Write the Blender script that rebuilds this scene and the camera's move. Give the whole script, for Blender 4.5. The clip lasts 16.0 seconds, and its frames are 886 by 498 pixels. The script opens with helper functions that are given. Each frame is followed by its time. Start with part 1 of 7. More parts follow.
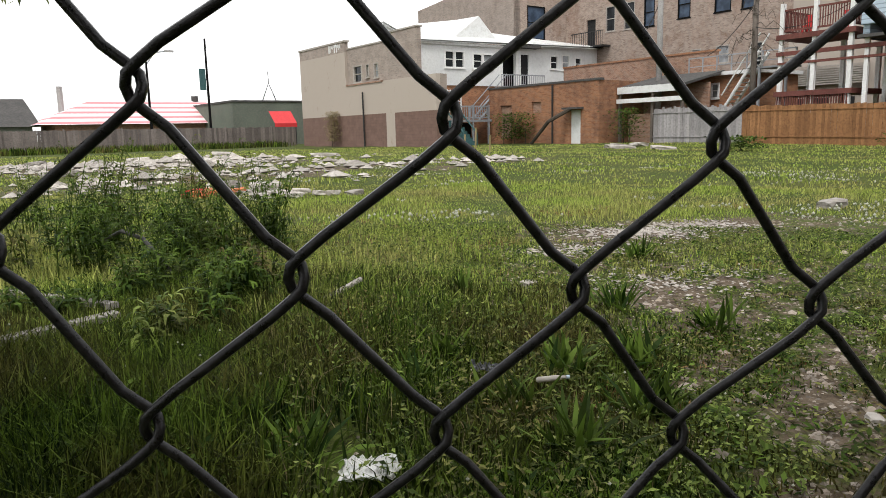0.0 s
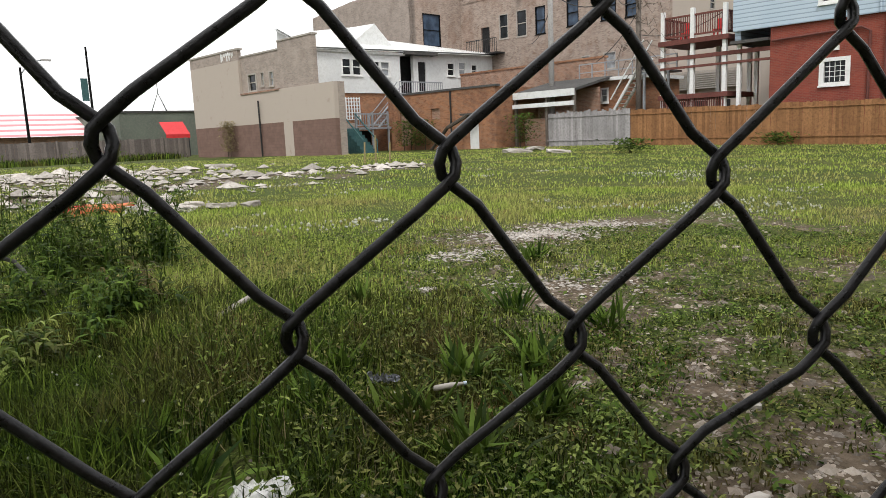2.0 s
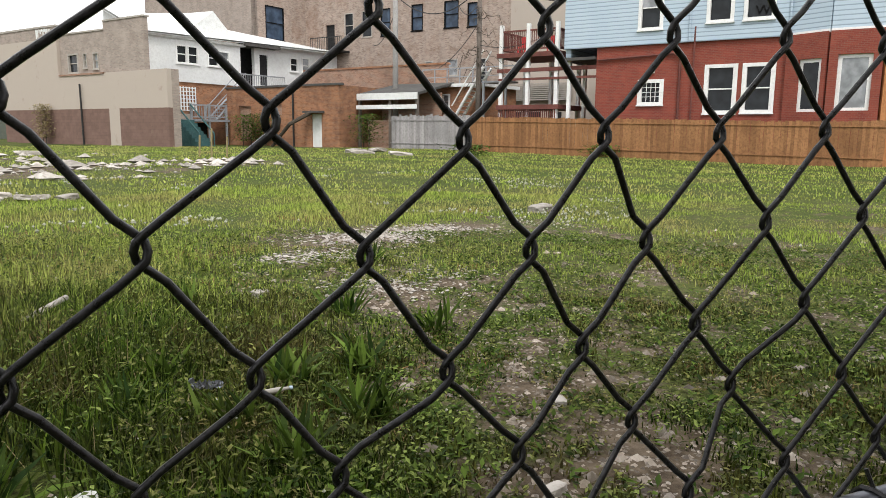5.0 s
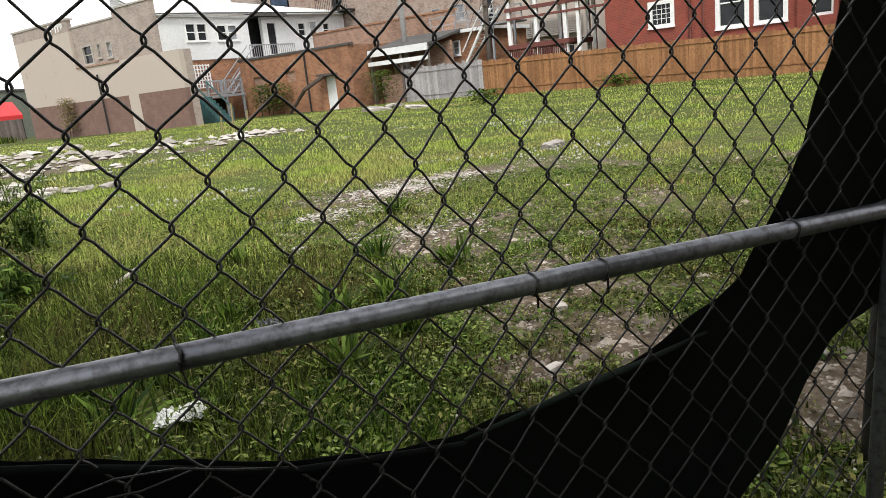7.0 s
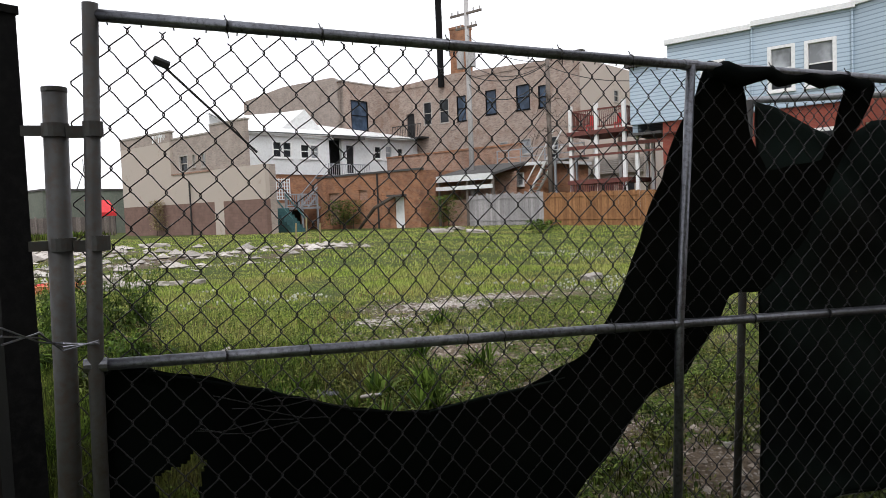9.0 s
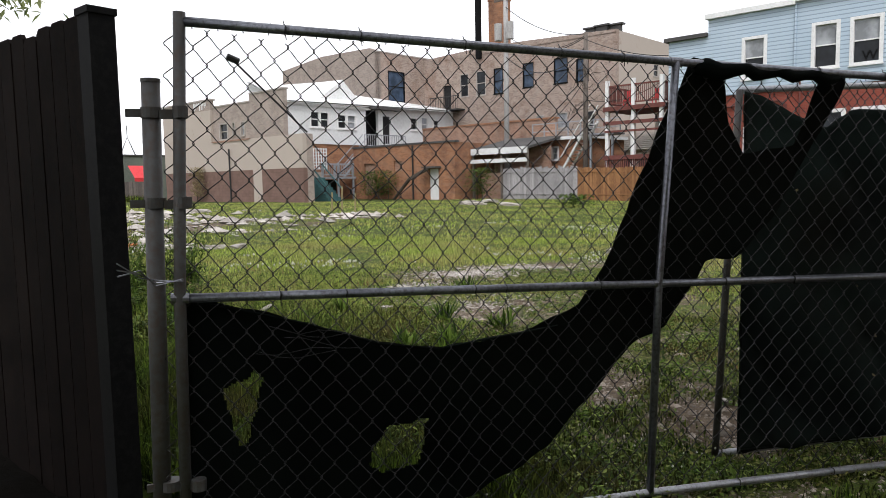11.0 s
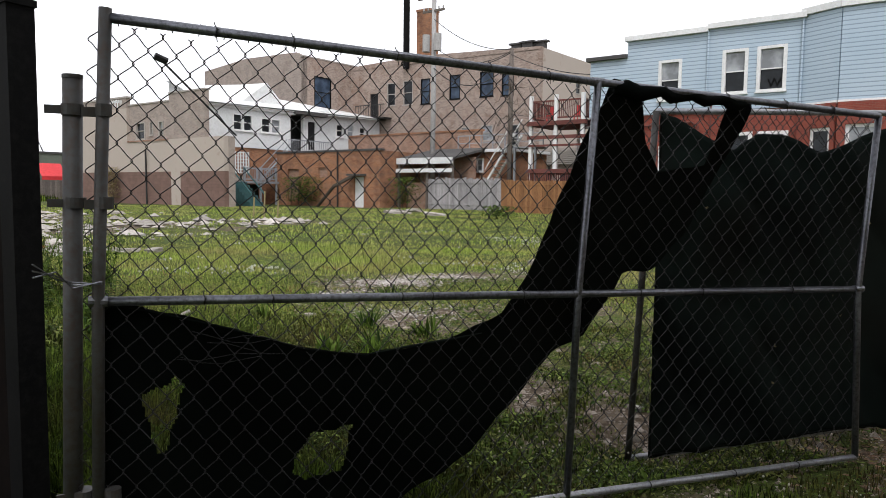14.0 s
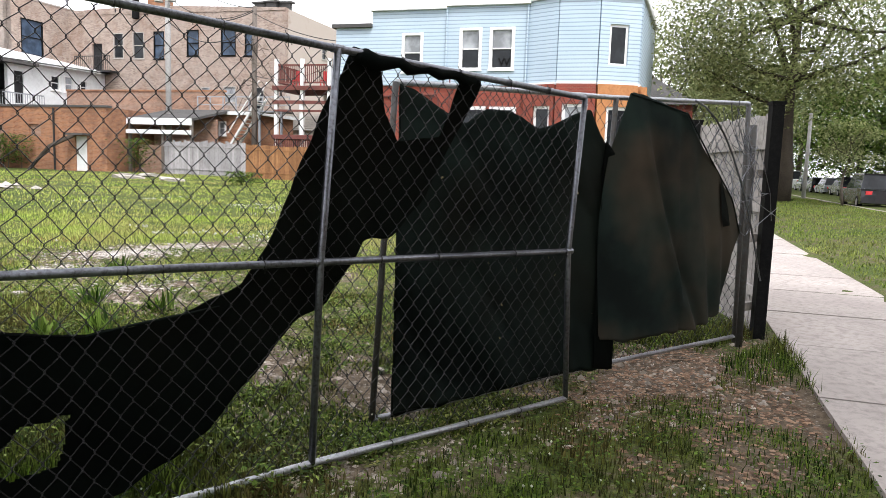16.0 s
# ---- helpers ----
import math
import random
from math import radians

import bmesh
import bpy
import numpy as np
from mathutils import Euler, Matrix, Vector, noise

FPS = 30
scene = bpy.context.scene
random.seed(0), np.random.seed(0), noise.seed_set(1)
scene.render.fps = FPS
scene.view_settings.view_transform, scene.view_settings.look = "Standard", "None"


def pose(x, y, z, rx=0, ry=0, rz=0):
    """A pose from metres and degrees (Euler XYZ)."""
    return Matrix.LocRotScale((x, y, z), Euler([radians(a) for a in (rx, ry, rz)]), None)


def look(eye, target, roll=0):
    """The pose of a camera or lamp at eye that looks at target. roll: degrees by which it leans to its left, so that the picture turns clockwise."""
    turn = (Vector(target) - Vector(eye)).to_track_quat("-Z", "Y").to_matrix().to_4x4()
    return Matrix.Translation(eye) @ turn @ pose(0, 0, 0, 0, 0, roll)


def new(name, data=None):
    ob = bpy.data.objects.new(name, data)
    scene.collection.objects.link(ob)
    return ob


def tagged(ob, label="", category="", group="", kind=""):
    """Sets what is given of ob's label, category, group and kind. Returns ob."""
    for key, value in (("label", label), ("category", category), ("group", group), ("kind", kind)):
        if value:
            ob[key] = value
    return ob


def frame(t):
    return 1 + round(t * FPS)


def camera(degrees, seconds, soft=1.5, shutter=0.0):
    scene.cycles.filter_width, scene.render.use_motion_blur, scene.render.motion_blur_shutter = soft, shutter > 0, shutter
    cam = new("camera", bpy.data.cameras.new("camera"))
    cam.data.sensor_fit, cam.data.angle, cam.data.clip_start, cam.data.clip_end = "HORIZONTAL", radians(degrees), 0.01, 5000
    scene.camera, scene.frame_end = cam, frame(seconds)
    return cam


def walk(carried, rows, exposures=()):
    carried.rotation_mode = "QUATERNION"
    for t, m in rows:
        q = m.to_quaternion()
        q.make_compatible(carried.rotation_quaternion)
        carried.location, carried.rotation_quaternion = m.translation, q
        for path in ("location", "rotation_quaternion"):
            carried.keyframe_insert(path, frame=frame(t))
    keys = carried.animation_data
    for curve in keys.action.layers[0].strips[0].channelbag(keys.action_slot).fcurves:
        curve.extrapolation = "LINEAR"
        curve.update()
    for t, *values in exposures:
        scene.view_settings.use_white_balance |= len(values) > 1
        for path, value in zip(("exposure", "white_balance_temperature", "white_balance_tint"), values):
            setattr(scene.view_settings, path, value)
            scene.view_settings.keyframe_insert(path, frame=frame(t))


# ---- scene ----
cam = camera(63.7, 16.0, 0.75)
PATH = [
    (0, (0.5866, -0.2378, 1.1176), (0.7846, 1.7258, 0.7934), -1.36),
    (0.5, (0.6156, -0.2302, 1.1169), (0.9215, 1.7183, 0.7856), -1.38),
    (1, (0.6366, -0.2201, 1.1154), (1.0240, 1.7121, 0.7736), -1.44),
    (1.5, (0.6467, -0.2154, 1.1150), (1.0838, 1.7081, 0.7849), -1.72),
    (2, (0.6539, -0.2116, 1.1205), (1.1128, 1.7095, 0.8065), -2.46),
    (2.5, (0.6574, -0.2078, 1.1213), (1.1353, 1.7032, 0.7751), -2.33),
    (3, (0.6656, -0.2061, 1.1218), (1.2255, 1.6834, 0.7809), -0.94),
    (3.5, (0.6792, -0.1978, 1.1306), (1.4696, 1.6085, 0.7950), 0.31),
    (4, (0.6934, -0.1949, 1.1379), (1.6207, 1.5434, 0.7936), 0.27),
    (6.5, (0.6667, -0.7146, 1.1986), (1.3592, 1.1379, 0.9011), -1.17),
    (7, (0.5195, -0.9145, 1.2089), (1.2943, 0.8722, 0.7531), -6.30),
    (7.5, (0.4508, -1.2558, 1.2269), (1.1062, 0.5872, 0.8097), -3.31),
    (8, (0.3886, -1.5773, 1.2568), (1.1032, 0.2639, 0.9416), -4.36),
    (8.5, (0.2692, -1.8703, 1.2927), (1.0244, -0.0324, 1.0647), -3.74),
    (9, (0.2201, -2.1647, 1.3201), (0.8856, -0.2819, 1.2098), -2.24),
    (11.5, (0.1220, -2.6650, 1.3150), (0.6800, -0.7550, 1.1150), -1.10),
    (12, (0.1160, -2.6730, 1.3120), (0.6570, -0.7590, 1.1090), -1.10),
    (12.5, (0.1000, -2.6830, 1.3150), (0.6380, -0.7640, 1.1470), -0.60),
    (13, (0.0910, -2.6880, 1.3120), (0.6200, -0.7660, 1.1500), -0.30),
    (13.5, (0.0940, -2.6830, 1.3130), (0.6950, -0.7830, 1.1460), 0.60),
    (14, (0.1020, -2.6830, 1.3170), (0.8760, -0.8460, 1.1570), 0.70),
    (14.5, (0.1330, -2.6710, 1.3130), (1.2150, -1.0010, 1.1060), 1.50),
    (15, (0.1520, -2.6760, 1.3240), (1.4510, -1.1670, 1.1290), 2.00),
    (15.5, (0.1460, -2.6730, 1.3260), (1.5420, -1.2550, 1.1320), 2.50),
    (16, (0.1420, -2.6760, 1.3200), (1.4960, -1.2230, 1.0850), 2.00),
]

# ---- world and light: a bright overcast day ----
EXPOSURES = [(t, e, 6500 if t < 9 else 6250, 10 if t < 9 else 13) for t, e in ((0, 0.52), (4, 0.6), (6.5, 1.0), (7, 0.9), (7.5, 1.25), (8, 1.3), (8.5, 1.0), (9, 0.43), (11.5, 0.53), (13, 0.5), (14, 0.4), (14.5, 0.5), (15, 1.05), (16, 1.3))]
walk(cam, [(t, look(eye, target, roll)) for t, eye, target, roll in PATH], EXPOSURES)

SUN_AZ, SUN_EL = 200.0, 55.0
world = bpy.data.worlds.new("overcast_sky")
scene.world = world
world.use_nodes = True
wn, wl = world.node_tree.nodes, world.node_tree.links
sky = wn.new("ShaderNodeTexSky")
sky.sky_type, sky.sun_disc = "NISHITA", False
sky.sun_elevation, sky.sun_rotation = radians(SUN_EL), radians(SUN_AZ)
sky.dust_density, sky.air_density = 4.0, 1.0
clouds = wn.new("ShaderNodeTexNoise")
clouds.inputs["Scale"].default_value = 1.6
clouds.inputs["Detail"].default_value = 5.0
cramp = wn.new("ShaderNodeMapRange")
cramp.inputs["To Min"].default_value, cramp.inputs["To Max"].default_value = 9.0, 11.5
cmix = wn.new("ShaderNodeMix")
cmix.data_type = "RGBA"
cmix.inputs["Factor"].default_value = 0.9
wl.new(clouds.outputs["Fac"], cramp.inputs["Value"])
wl.new(sky.outputs["Color"], cmix.inputs["A"])
wl.new(cramp.outputs["Result"], cmix.inputs["B"])
wl.new(cmix.outputs["Result"], wn["Background"].inputs["Color"])
wn["Background"].inputs["Strength"].default_value = 0.1

sun = new("sun", bpy.data.lights.new("sun", "SUN"))
sun.data.energy, sun.data.angle, sun.data.color = 1.5, radians(12), (1.0, 0.98, 0.95)
sun.rotation_euler = Euler((radians(90 - SUN_EL), 0, radians(180 - SUN_AZ)))


# ---- materials ----
def nodes_of(name, rough=0.8, metal=0.0):
    m = bpy.data.materials.new(name)
    m.use_nodes = True
    t = m.node_tree
    b = t.nodes["Principled BSDF"]
    b.inputs["Roughness"].default_value, b.inputs["Metallic"].default_value = rough, metal
    b.inputs["Specular IOR Level"].default_value = 0.12 if rough > 0.62 else 0.3
    return m, t, b


def nd(t, kind, **sets):
    n = t.nodes.new(kind)
    for k, v in sets.items():
        n.inputs[k.replace("_", " ")].default_value = v
    return n


def mixed(t, fac, a, b):
    n = t.nodes.new("ShaderNodeMix")
    n.data_type = "RGBA"
    for key, v in (("Factor", fac), ("A", a), ("B", b)):
        if isinstance(v, (int, float)):
            n.inputs[key].default_value = v
        elif isinstance(v, tuple):
            n.inputs[key].default_value = (*v, 1)
        else:
            t.links.new(v, n.inputs[key])
    return n.outputs["Result"]


def ranged(t, v, a, b, lo=0.0, hi=1.0):
    n = nd(t, "ShaderNodeMapRange", From_Min=a, From_Max=b, To_Min=lo, To_Max=hi)
    t.links.new(v, n.inputs["Value"])
    return n.outputs["Result"]


def noised(t, scale, detail=4.0, rough=0.6, where=None):
    n = nd(t, "ShaderNodeTexNoise", Scale=scale, Detail=detail, Roughness=rough)
    if where is not None:
        t.links.new(where, n.inputs["Vector"])
    return n.outputs["Fac"]


def bumped(t, b, height, strength=0.3, distance=0.01):
    n = nd(t, "ShaderNodeBump", Strength=strength, Distance=distance)
    t.links.new(height, n.inputs["Height"])
    t.links.new(n.outputs["Normal"], b.inputs["Normal"])


def obj(t):
    return t.nodes.new("ShaderNodeTexCoord").outputs["Object"]


def worn(name, c1, c2, c3, big=0.5, fine=14.0, rough=0.8, metal=0.0, bump=0.25, dist=0.006, island=0.0):
    """A surface with blotches at one scale, grain at another, and, with island, a shade of its own on each piece."""
    m, t, b = nodes_of(name, rough, metal)
    at = obj(t)
    f = ranged(t, noised(t, big, 5.0, 0.65, at), 0.35, 0.65)
    g = noised(t, fine, 6.0, 0.7, at)
    col = mixed(t, f, c1, c2)
    col = mixed(t, ranged(t, g, 0.45, 0.75), col, c3)
    if island:
        geo = t.nodes.new("ShaderNodeNewGeometry").outputs["Random Per Island"]
        info = t.nodes.new("ShaderNodeObjectInfo").outputs["Random"]
        add = t.nodes.new("ShaderNodeMath")
        add.operation = "ADD"
        t.links.new(geo, add.inputs[0])
        t.links.new(info, add.inputs[1])
        fr = t.nodes.new("ShaderNodeMath")
        fr.operation = "FRACT"
        t.links.new(add.outputs[0], fr.inputs[0])
        hsv = nd(t, "ShaderNodeHueSaturation")
        t.links.new(ranged(t, fr.outputs[0], 0, 1, 1 - island, 1 + island), hsv.inputs["Value"])
        t.links.new(col, hsv.inputs["Color"])
        col = hsv.outputs["Color"]
    t.links.new(col, b.inputs["Base Color"])
    t.links.new(ranged(t, g, 0.3, 0.8, rough * 0.85, min(1, rough * 1.12)), b.inputs["Roughness"])
    bumped(t, b, g, bump, dist)
    return m


def masonry(name, b1, b2, mortar, bw=0.21, bh=0.075, stain=(0.05, 0.045, 0.04), stain_at=0.62, paint=None):
    """Brickwork on walls that lie along the local x or y axis; paint: a coat over part of it, worn away in blotches."""
    m, t, b = nodes_of(name, 0.9)
    at = obj(t)
    sep = t.nodes.new("ShaderNodeSeparateXYZ")
    t.links.new(at, sep.inputs[0])
    add = t.nodes.new("ShaderNodeMath")
    add.operation = "ADD"
    t.links.new(sep.outputs["X"], add.inputs[0])
    t.links.new(sep.outputs["Y"], add.inputs[1])
    com = t.nodes.new("ShaderNodeCombineXYZ")
    t.links.new(add.outputs[0], com.inputs["X"])
    t.links.new(sep.outputs["Z"], com.inputs["Y"])
    br = nd(t, "ShaderNodeTexBrick", Scale=1.0, Mortar_Size=0.008, Mortar_Smooth=0.2, Bias=0.0, Brick_Width=bw, Row_Height=bh)
    br.inputs["Color1"].default_value, br.inputs["Color2"].default_value, br.inputs["Mortar"].default_value = (*b1, 1), (*b2, 1), (*mortar, 1)
    t.links.new(com.outputs[0], br.inputs["Vector"])
    blot = noised(t, 0.45, 6.0, 0.7, at)
    col = mixed(t, ranged(t, blot, stain_at, stain_at + 0.14, 0, 0.55), br.outputs["Color"], stain)
    patch = noised(t, 1.7, 4.0, 0.6, at)
    col = mixed(t, ranged(t, patch, 0.42, 0.7, 0, 0.4), col, tuple(min(1, v * 1.35) for v in b1))
    if paint:
        wear = noised(t, 0.9, 7.0, 0.75, at)
        col = mixed(t, ranged(t, wear, 0.6, 0.68, 0.93, 0.15), col, paint)
    t.links.new(col, b.inputs["Base Color"])
    bumped(t, b, br.outputs["Fac"], -0.25, 0.01)
    return m


M = {}
M["galv"] = worn("galvanised_steel", (0.2, 0.207, 0.23), (0.1, 0.104, 0.12), (0.04, 0.036, 0.034), 3.0, 60.0, 0.36, 0.8, 0.15, 0.001)
# brighter copy of the galvanised steel, sunlight put into its colour
M["galv_lit"] = worn("sunlit_galvanised_tube", (0.42, 0.43, 0.45), (0.3, 0.31, 0.33), (0.16, 0.15, 0.14), 3.0, 60.0, 0.4, 0.6, 0.15, 0.001)
M["wire"] = worn("weathered_wire", (0.009, 0.0085, 0.0095), (0.004, 0.0037, 0.0042), (0.03, 0.028, 0.031), 9.0, 220.0, 0.3, 0.1, 0.6, 0.0006)
M["wire"].node_tree.nodes["Principled BSDF"].inputs["Specular IOR Level"].default_value = 0.34
M["post"] = worn("old_steel_post", (0.085, 0.085, 0.084), (0.05, 0.05, 0.049), (0.07, 0.052, 0.04), 2.5, 40.0, 0.6, 0.5, 0.2, 0.001)
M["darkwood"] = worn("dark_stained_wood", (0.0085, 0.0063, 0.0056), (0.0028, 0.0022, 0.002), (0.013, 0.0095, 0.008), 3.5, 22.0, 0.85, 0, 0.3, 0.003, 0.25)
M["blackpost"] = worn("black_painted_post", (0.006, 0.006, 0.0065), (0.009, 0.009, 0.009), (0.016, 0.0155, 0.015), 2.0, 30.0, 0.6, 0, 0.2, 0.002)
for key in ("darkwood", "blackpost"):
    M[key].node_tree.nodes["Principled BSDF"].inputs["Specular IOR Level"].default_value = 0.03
M["paleboard"] = worn("weathered_pale_board", (0.36, 0.33, 0.31), (0.27, 0.25, 0.235), (0.17, 0.155, 0.145), 1.2, 20.0, 0.9, 0, 0.3, 0.003, 0.18)
M["brownboard"] = worn("brown_fence_board", (0.32, 0.165, 0.075), (0.24, 0.12, 0.055), (0.15, 0.075, 0.04), 0.7, 9.0, 0.85, 0, 0.3, 0.004, 0.22)
M["greyboard"] = worn("grey_fence_board", (0.37, 0.35, 0.35), (0.28, 0.27, 0.27), (0.2, 0.19, 0.19), 0.7, 9.0, 0.9, 0, 0.3, 0.004, 0.2)
M["farboard"] = worn("far_fence_board", (0.2, 0.17, 0.155), (0.14, 0.12, 0.11), (0.09, 0.08, 0.075), 0.7, 9.0, 0.9, 0, 0.3, 0.004, 0.3)
M["tanpaint"] = masonry("tan_painted_masonry", (0.36, 0.295, 0.25), (0.3, 0.245, 0.21), (0.34, 0.29, 0.25), 0.4, 0.2, (0.27, 0.21, 0.17), 0.54, (0.425, 0.37, 0.32))
M["brownpaint"] = masonry("brown_painted_masonry", (0.18, 0.115, 0.095), (0.155, 0.1, 0.082), (0.14, 0.09, 0.075), 0.4, 0.2, (0.24, 0.18, 0.14), 0.64)
M["greybrick"] = masonry("grey_tan_brick", (0.34, 0.285, 0.245), (0.25, 0.205, 0.18), (0.29, 0.26, 0.235), stain=(0.18, 0.145, 0.125), stain_at=0.54)
M["commonbrick"] = masonry("old_common_brick", (0.35, 0.28, 0.235), (0.21, 0.155, 0.125), (0.31, 0.27, 0.24), stain=(0.2, 0.12, 0.085), stain_at=0.5)
M["orangebrick"] = masonry("orange_brick", (0.34, 0.165, 0.088), (0.2, 0.09, 0.052), (0.28, 0.19, 0.135), stain=(0.1, 0.058, 0.045), stain_at=0.47)
M["mixbrick"] = masonry("mixed_red_brick", (0.33, 0.2, 0.14), (0.2, 0.11, 0.08), (0.33, 0.27, 0.22), stain=(0.1, 0.07, 0.055), stain_at=0.52)
M["redbrick"] = masonry("dark_red_brick", (0.24, 0.062, 0.042), (0.19, 0.046, 0.034), (0.2, 0.1, 0.08), stain=(0.13, 0.045, 0.035), stain_at=0.6)
M["white"] = worn("white_paint", (0.78, 0.78, 0.77), (0.7, 0.7, 0.69), (0.6, 0.6, 0.58), 0.8, 9.0, 0.6, 0, 0.1)
M["whitewall"] = worn("white_painted_wall", (0.72, 0.73, 0.72), (0.64, 0.65, 0.65), (0.56, 0.56, 0.55), 0.5, 5.0, 0.7, 0, 0.1)
M["whiteroof"] = worn("white_coated_roofing", (0.74, 0.75, 0.74), (0.66, 0.67, 0.66), (0.52, 0.52, 0.5), 0.6, 4.0, 0.6, 0, 0.2, 0.01)
# near-black stands in for shade indoors, in recesses and under the porch
M["dark"] = worn("dark_shade_and_openings", (0.02, 0.02, 0.022), (0.03, 0.03, 0.03), (0.014, 0.014, 0.014), 1.0, 6.0, 0.9, 0, 0.0)
M["tar"] = worn("tar_roofing", (0.07, 0.068, 0.066), (0.1, 0.095, 0.09), (0.05, 0.05, 0.05), 0.8, 6.0, 0.9, 0, 0.2)
M["steelgrey"] = worn("grey_metalwork", (0.3, 0.32, 0.34), (0.24, 0.25, 0.27), (0.4, 0.41, 0.42), 1.0, 10.0, 0.6, 0.3, 0.1)
M["deckwood"] = worn("red_brown_deck_wood", (0.16, 0.06, 0.05), (0.12, 0.045, 0.038), (0.08, 0.04, 0.033), 0.8, 9.0, 0.75, 0, 0.2, 0.004, 0.2)
M["polewood"] = worn("weathered_pole_wood", (0.17, 0.145, 0.125), (0.13, 0.11, 0.095), (0.09, 0.075, 0.065), 0.8, 12.0, 0.9, 0, 0.3, 0.01)
M["polegrey"] = worn("pale_grey_pole", (0.42, 0.41, 0.4), (0.34, 0.33, 0.32), (0.26, 0.25, 0.24), 0.8, 12.0, 0.8, 0, 0.2, 0.01)
M["stone"] = worn("pale_limestone", (0.42, 0.39, 0.35), (0.34, 0.31, 0.28), (0.25, 0.23, 0.2), 0.8, 8.0, 0.9, 0, 0.2)
M["grit"] = worn("brown_grey_gravel", (0.27, 0.23, 0.19), (0.16, 0.13, 0.1), (0.42, 0.38, 0.34), 1.5, 12.0, 0.95, 0, 0.5, 0.01, 0.55)
M["rubble"] = worn("pale_concrete_rubble", (0.46, 0.43, 0.395), (0.33, 0.3, 0.265), (0.2, 0.175, 0.15), 1.5, 12.0, 0.95, 0, 0.5, 0.01, 0.3)
M["concrete"] = worn("sidewalk_concrete", (0.41, 0.365, 0.335), (0.32, 0.282, 0.26), (0.22, 0.193, 0.18), 0.6, 14.0, 0.92, 0, 0.35, 0.003, 0.06)
M["asphalt"] = worn("grey_asphalt", (0.13, 0.13, 0.135), (0.1, 0.1, 0.105), (0.17, 0.17, 0.17), 0.4, 40.0, 0.9, 0, 0.3, 0.004)
M["redplastic"] = worn("red_awning", (0.62, 0.045, 0.05), (0.55, 0.035, 0.04), (0.45, 0.035, 0.035), 0.8, 6.0, 0.55, 0, 0.05)
M["debris"] = worn("orange_rubbish", (0.55, 0.16, 0.06), (0.42, 0.1, 0.04), (0.5, 0.3, 0.18), 2.0, 12.0, 0.7, 0, 0.3)
M["tealtarp"] = worn("teal_green_steps", (0.05, 0.12, 0.12), (0.035, 0.085, 0.09), (0.09, 0.15, 0.15), 1.5, 8.0, 0.8, 0, 0.15)
M["cable"] = worn("black_cable", (0.02, 0.02, 0.02), (0.03, 0.03, 0.03), (0.015, 0.015, 0.015), 1.0, 8.0, 0.6, 0, 0.0)
M["darkgreenwall"] = worn("dark_green_building", (0.14, 0.16, 0.13), (0.11, 0.125, 0.105), (0.18, 0.18, 0.15), 0.4, 5.0, 0.8, 0, 0.1)
M["lattice"] = worn("orange_lattice", (0.45, 0.21, 0.09), (0.4, 0.18, 0.075), (0.3, 0.13, 0.06), 1.0, 9.0, 0.8, 0, 0.1)


def siding(name, c1, c2, step=0.115, line=None, share=0.2):
    m, t, b = nodes_of(name, 0.55)
    at = obj(t)
    sep = t.nodes.new("ShaderNodeSeparateXYZ")
    t.links.new(at, sep.inputs[0])
    mod = t.nodes.new("ShaderNodeMath")
    mod.operation = "MODULO"
    mod.inputs[1].default_value = step
    add = t.nodes.new("ShaderNodeMath")
    add.operation = "ADD"
    add.inputs[1].default_value = 20 * step
    t.links.new(sep.outputs["Z"], add.inputs[0])
    t.links.new(add.outputs[0], mod.inputs[0])
    col = mixed(t, ranged(t, noised(t, 0.5, 5.0, 0.6, at), 0.35, 0.7), c1, c2)
    col = mixed(t, ranged(t, noised(t, 6.0, 5.0, 0.7, at), 0.55, 0.8, 0, 0.4), col, tuple(v * 0.8 for v in c1))
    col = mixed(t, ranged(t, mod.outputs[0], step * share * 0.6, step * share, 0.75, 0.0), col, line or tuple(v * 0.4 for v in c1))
    t.links.new(col, b.inputs["Base Color"])
    bumped(t, b, mod.outputs[0], -0.5, 0.3)
    return m


# blue siding: the darker line paints the shade under each clapboard lap
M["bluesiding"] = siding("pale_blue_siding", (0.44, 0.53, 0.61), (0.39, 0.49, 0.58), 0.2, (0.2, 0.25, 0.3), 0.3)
M["redroof"] = siding("red_and_white_striped_roof", (0.78, 0.72, 0.72), (0.72, 0.66, 0.66), 0.55, (0.5, 0.06, 0.08), 0.55)


def glass(name, col, rough=0.06):
    m, t, b = nodes_of(name, rough)
    b.inputs["Base Color"].default_value = (*col, 1)
    b.inputs["Specular IOR Level"].default_value = 0.22
    f = noised(t, 1.5, 3.0, 0.5, obj(t))
    t.links.new(mixed(t, ranged(t, f, 0.4, 0.65), col, tuple(v * 1.9 for v in col)), b.inputs["Base Color"])
    bumped(t, b, f, 0.05, 0.01)
    return m


M["glass"] = glass("dark_window_glass", (0.012, 0.014, 0.016))
M["blind"] = glass("window_glass_over_blind", (0.2, 0.21, 0.22), 0.15)
M["bluepane"] = glass("blue_grey_window_panel", (0.03, 0.045, 0.07), 0.2)


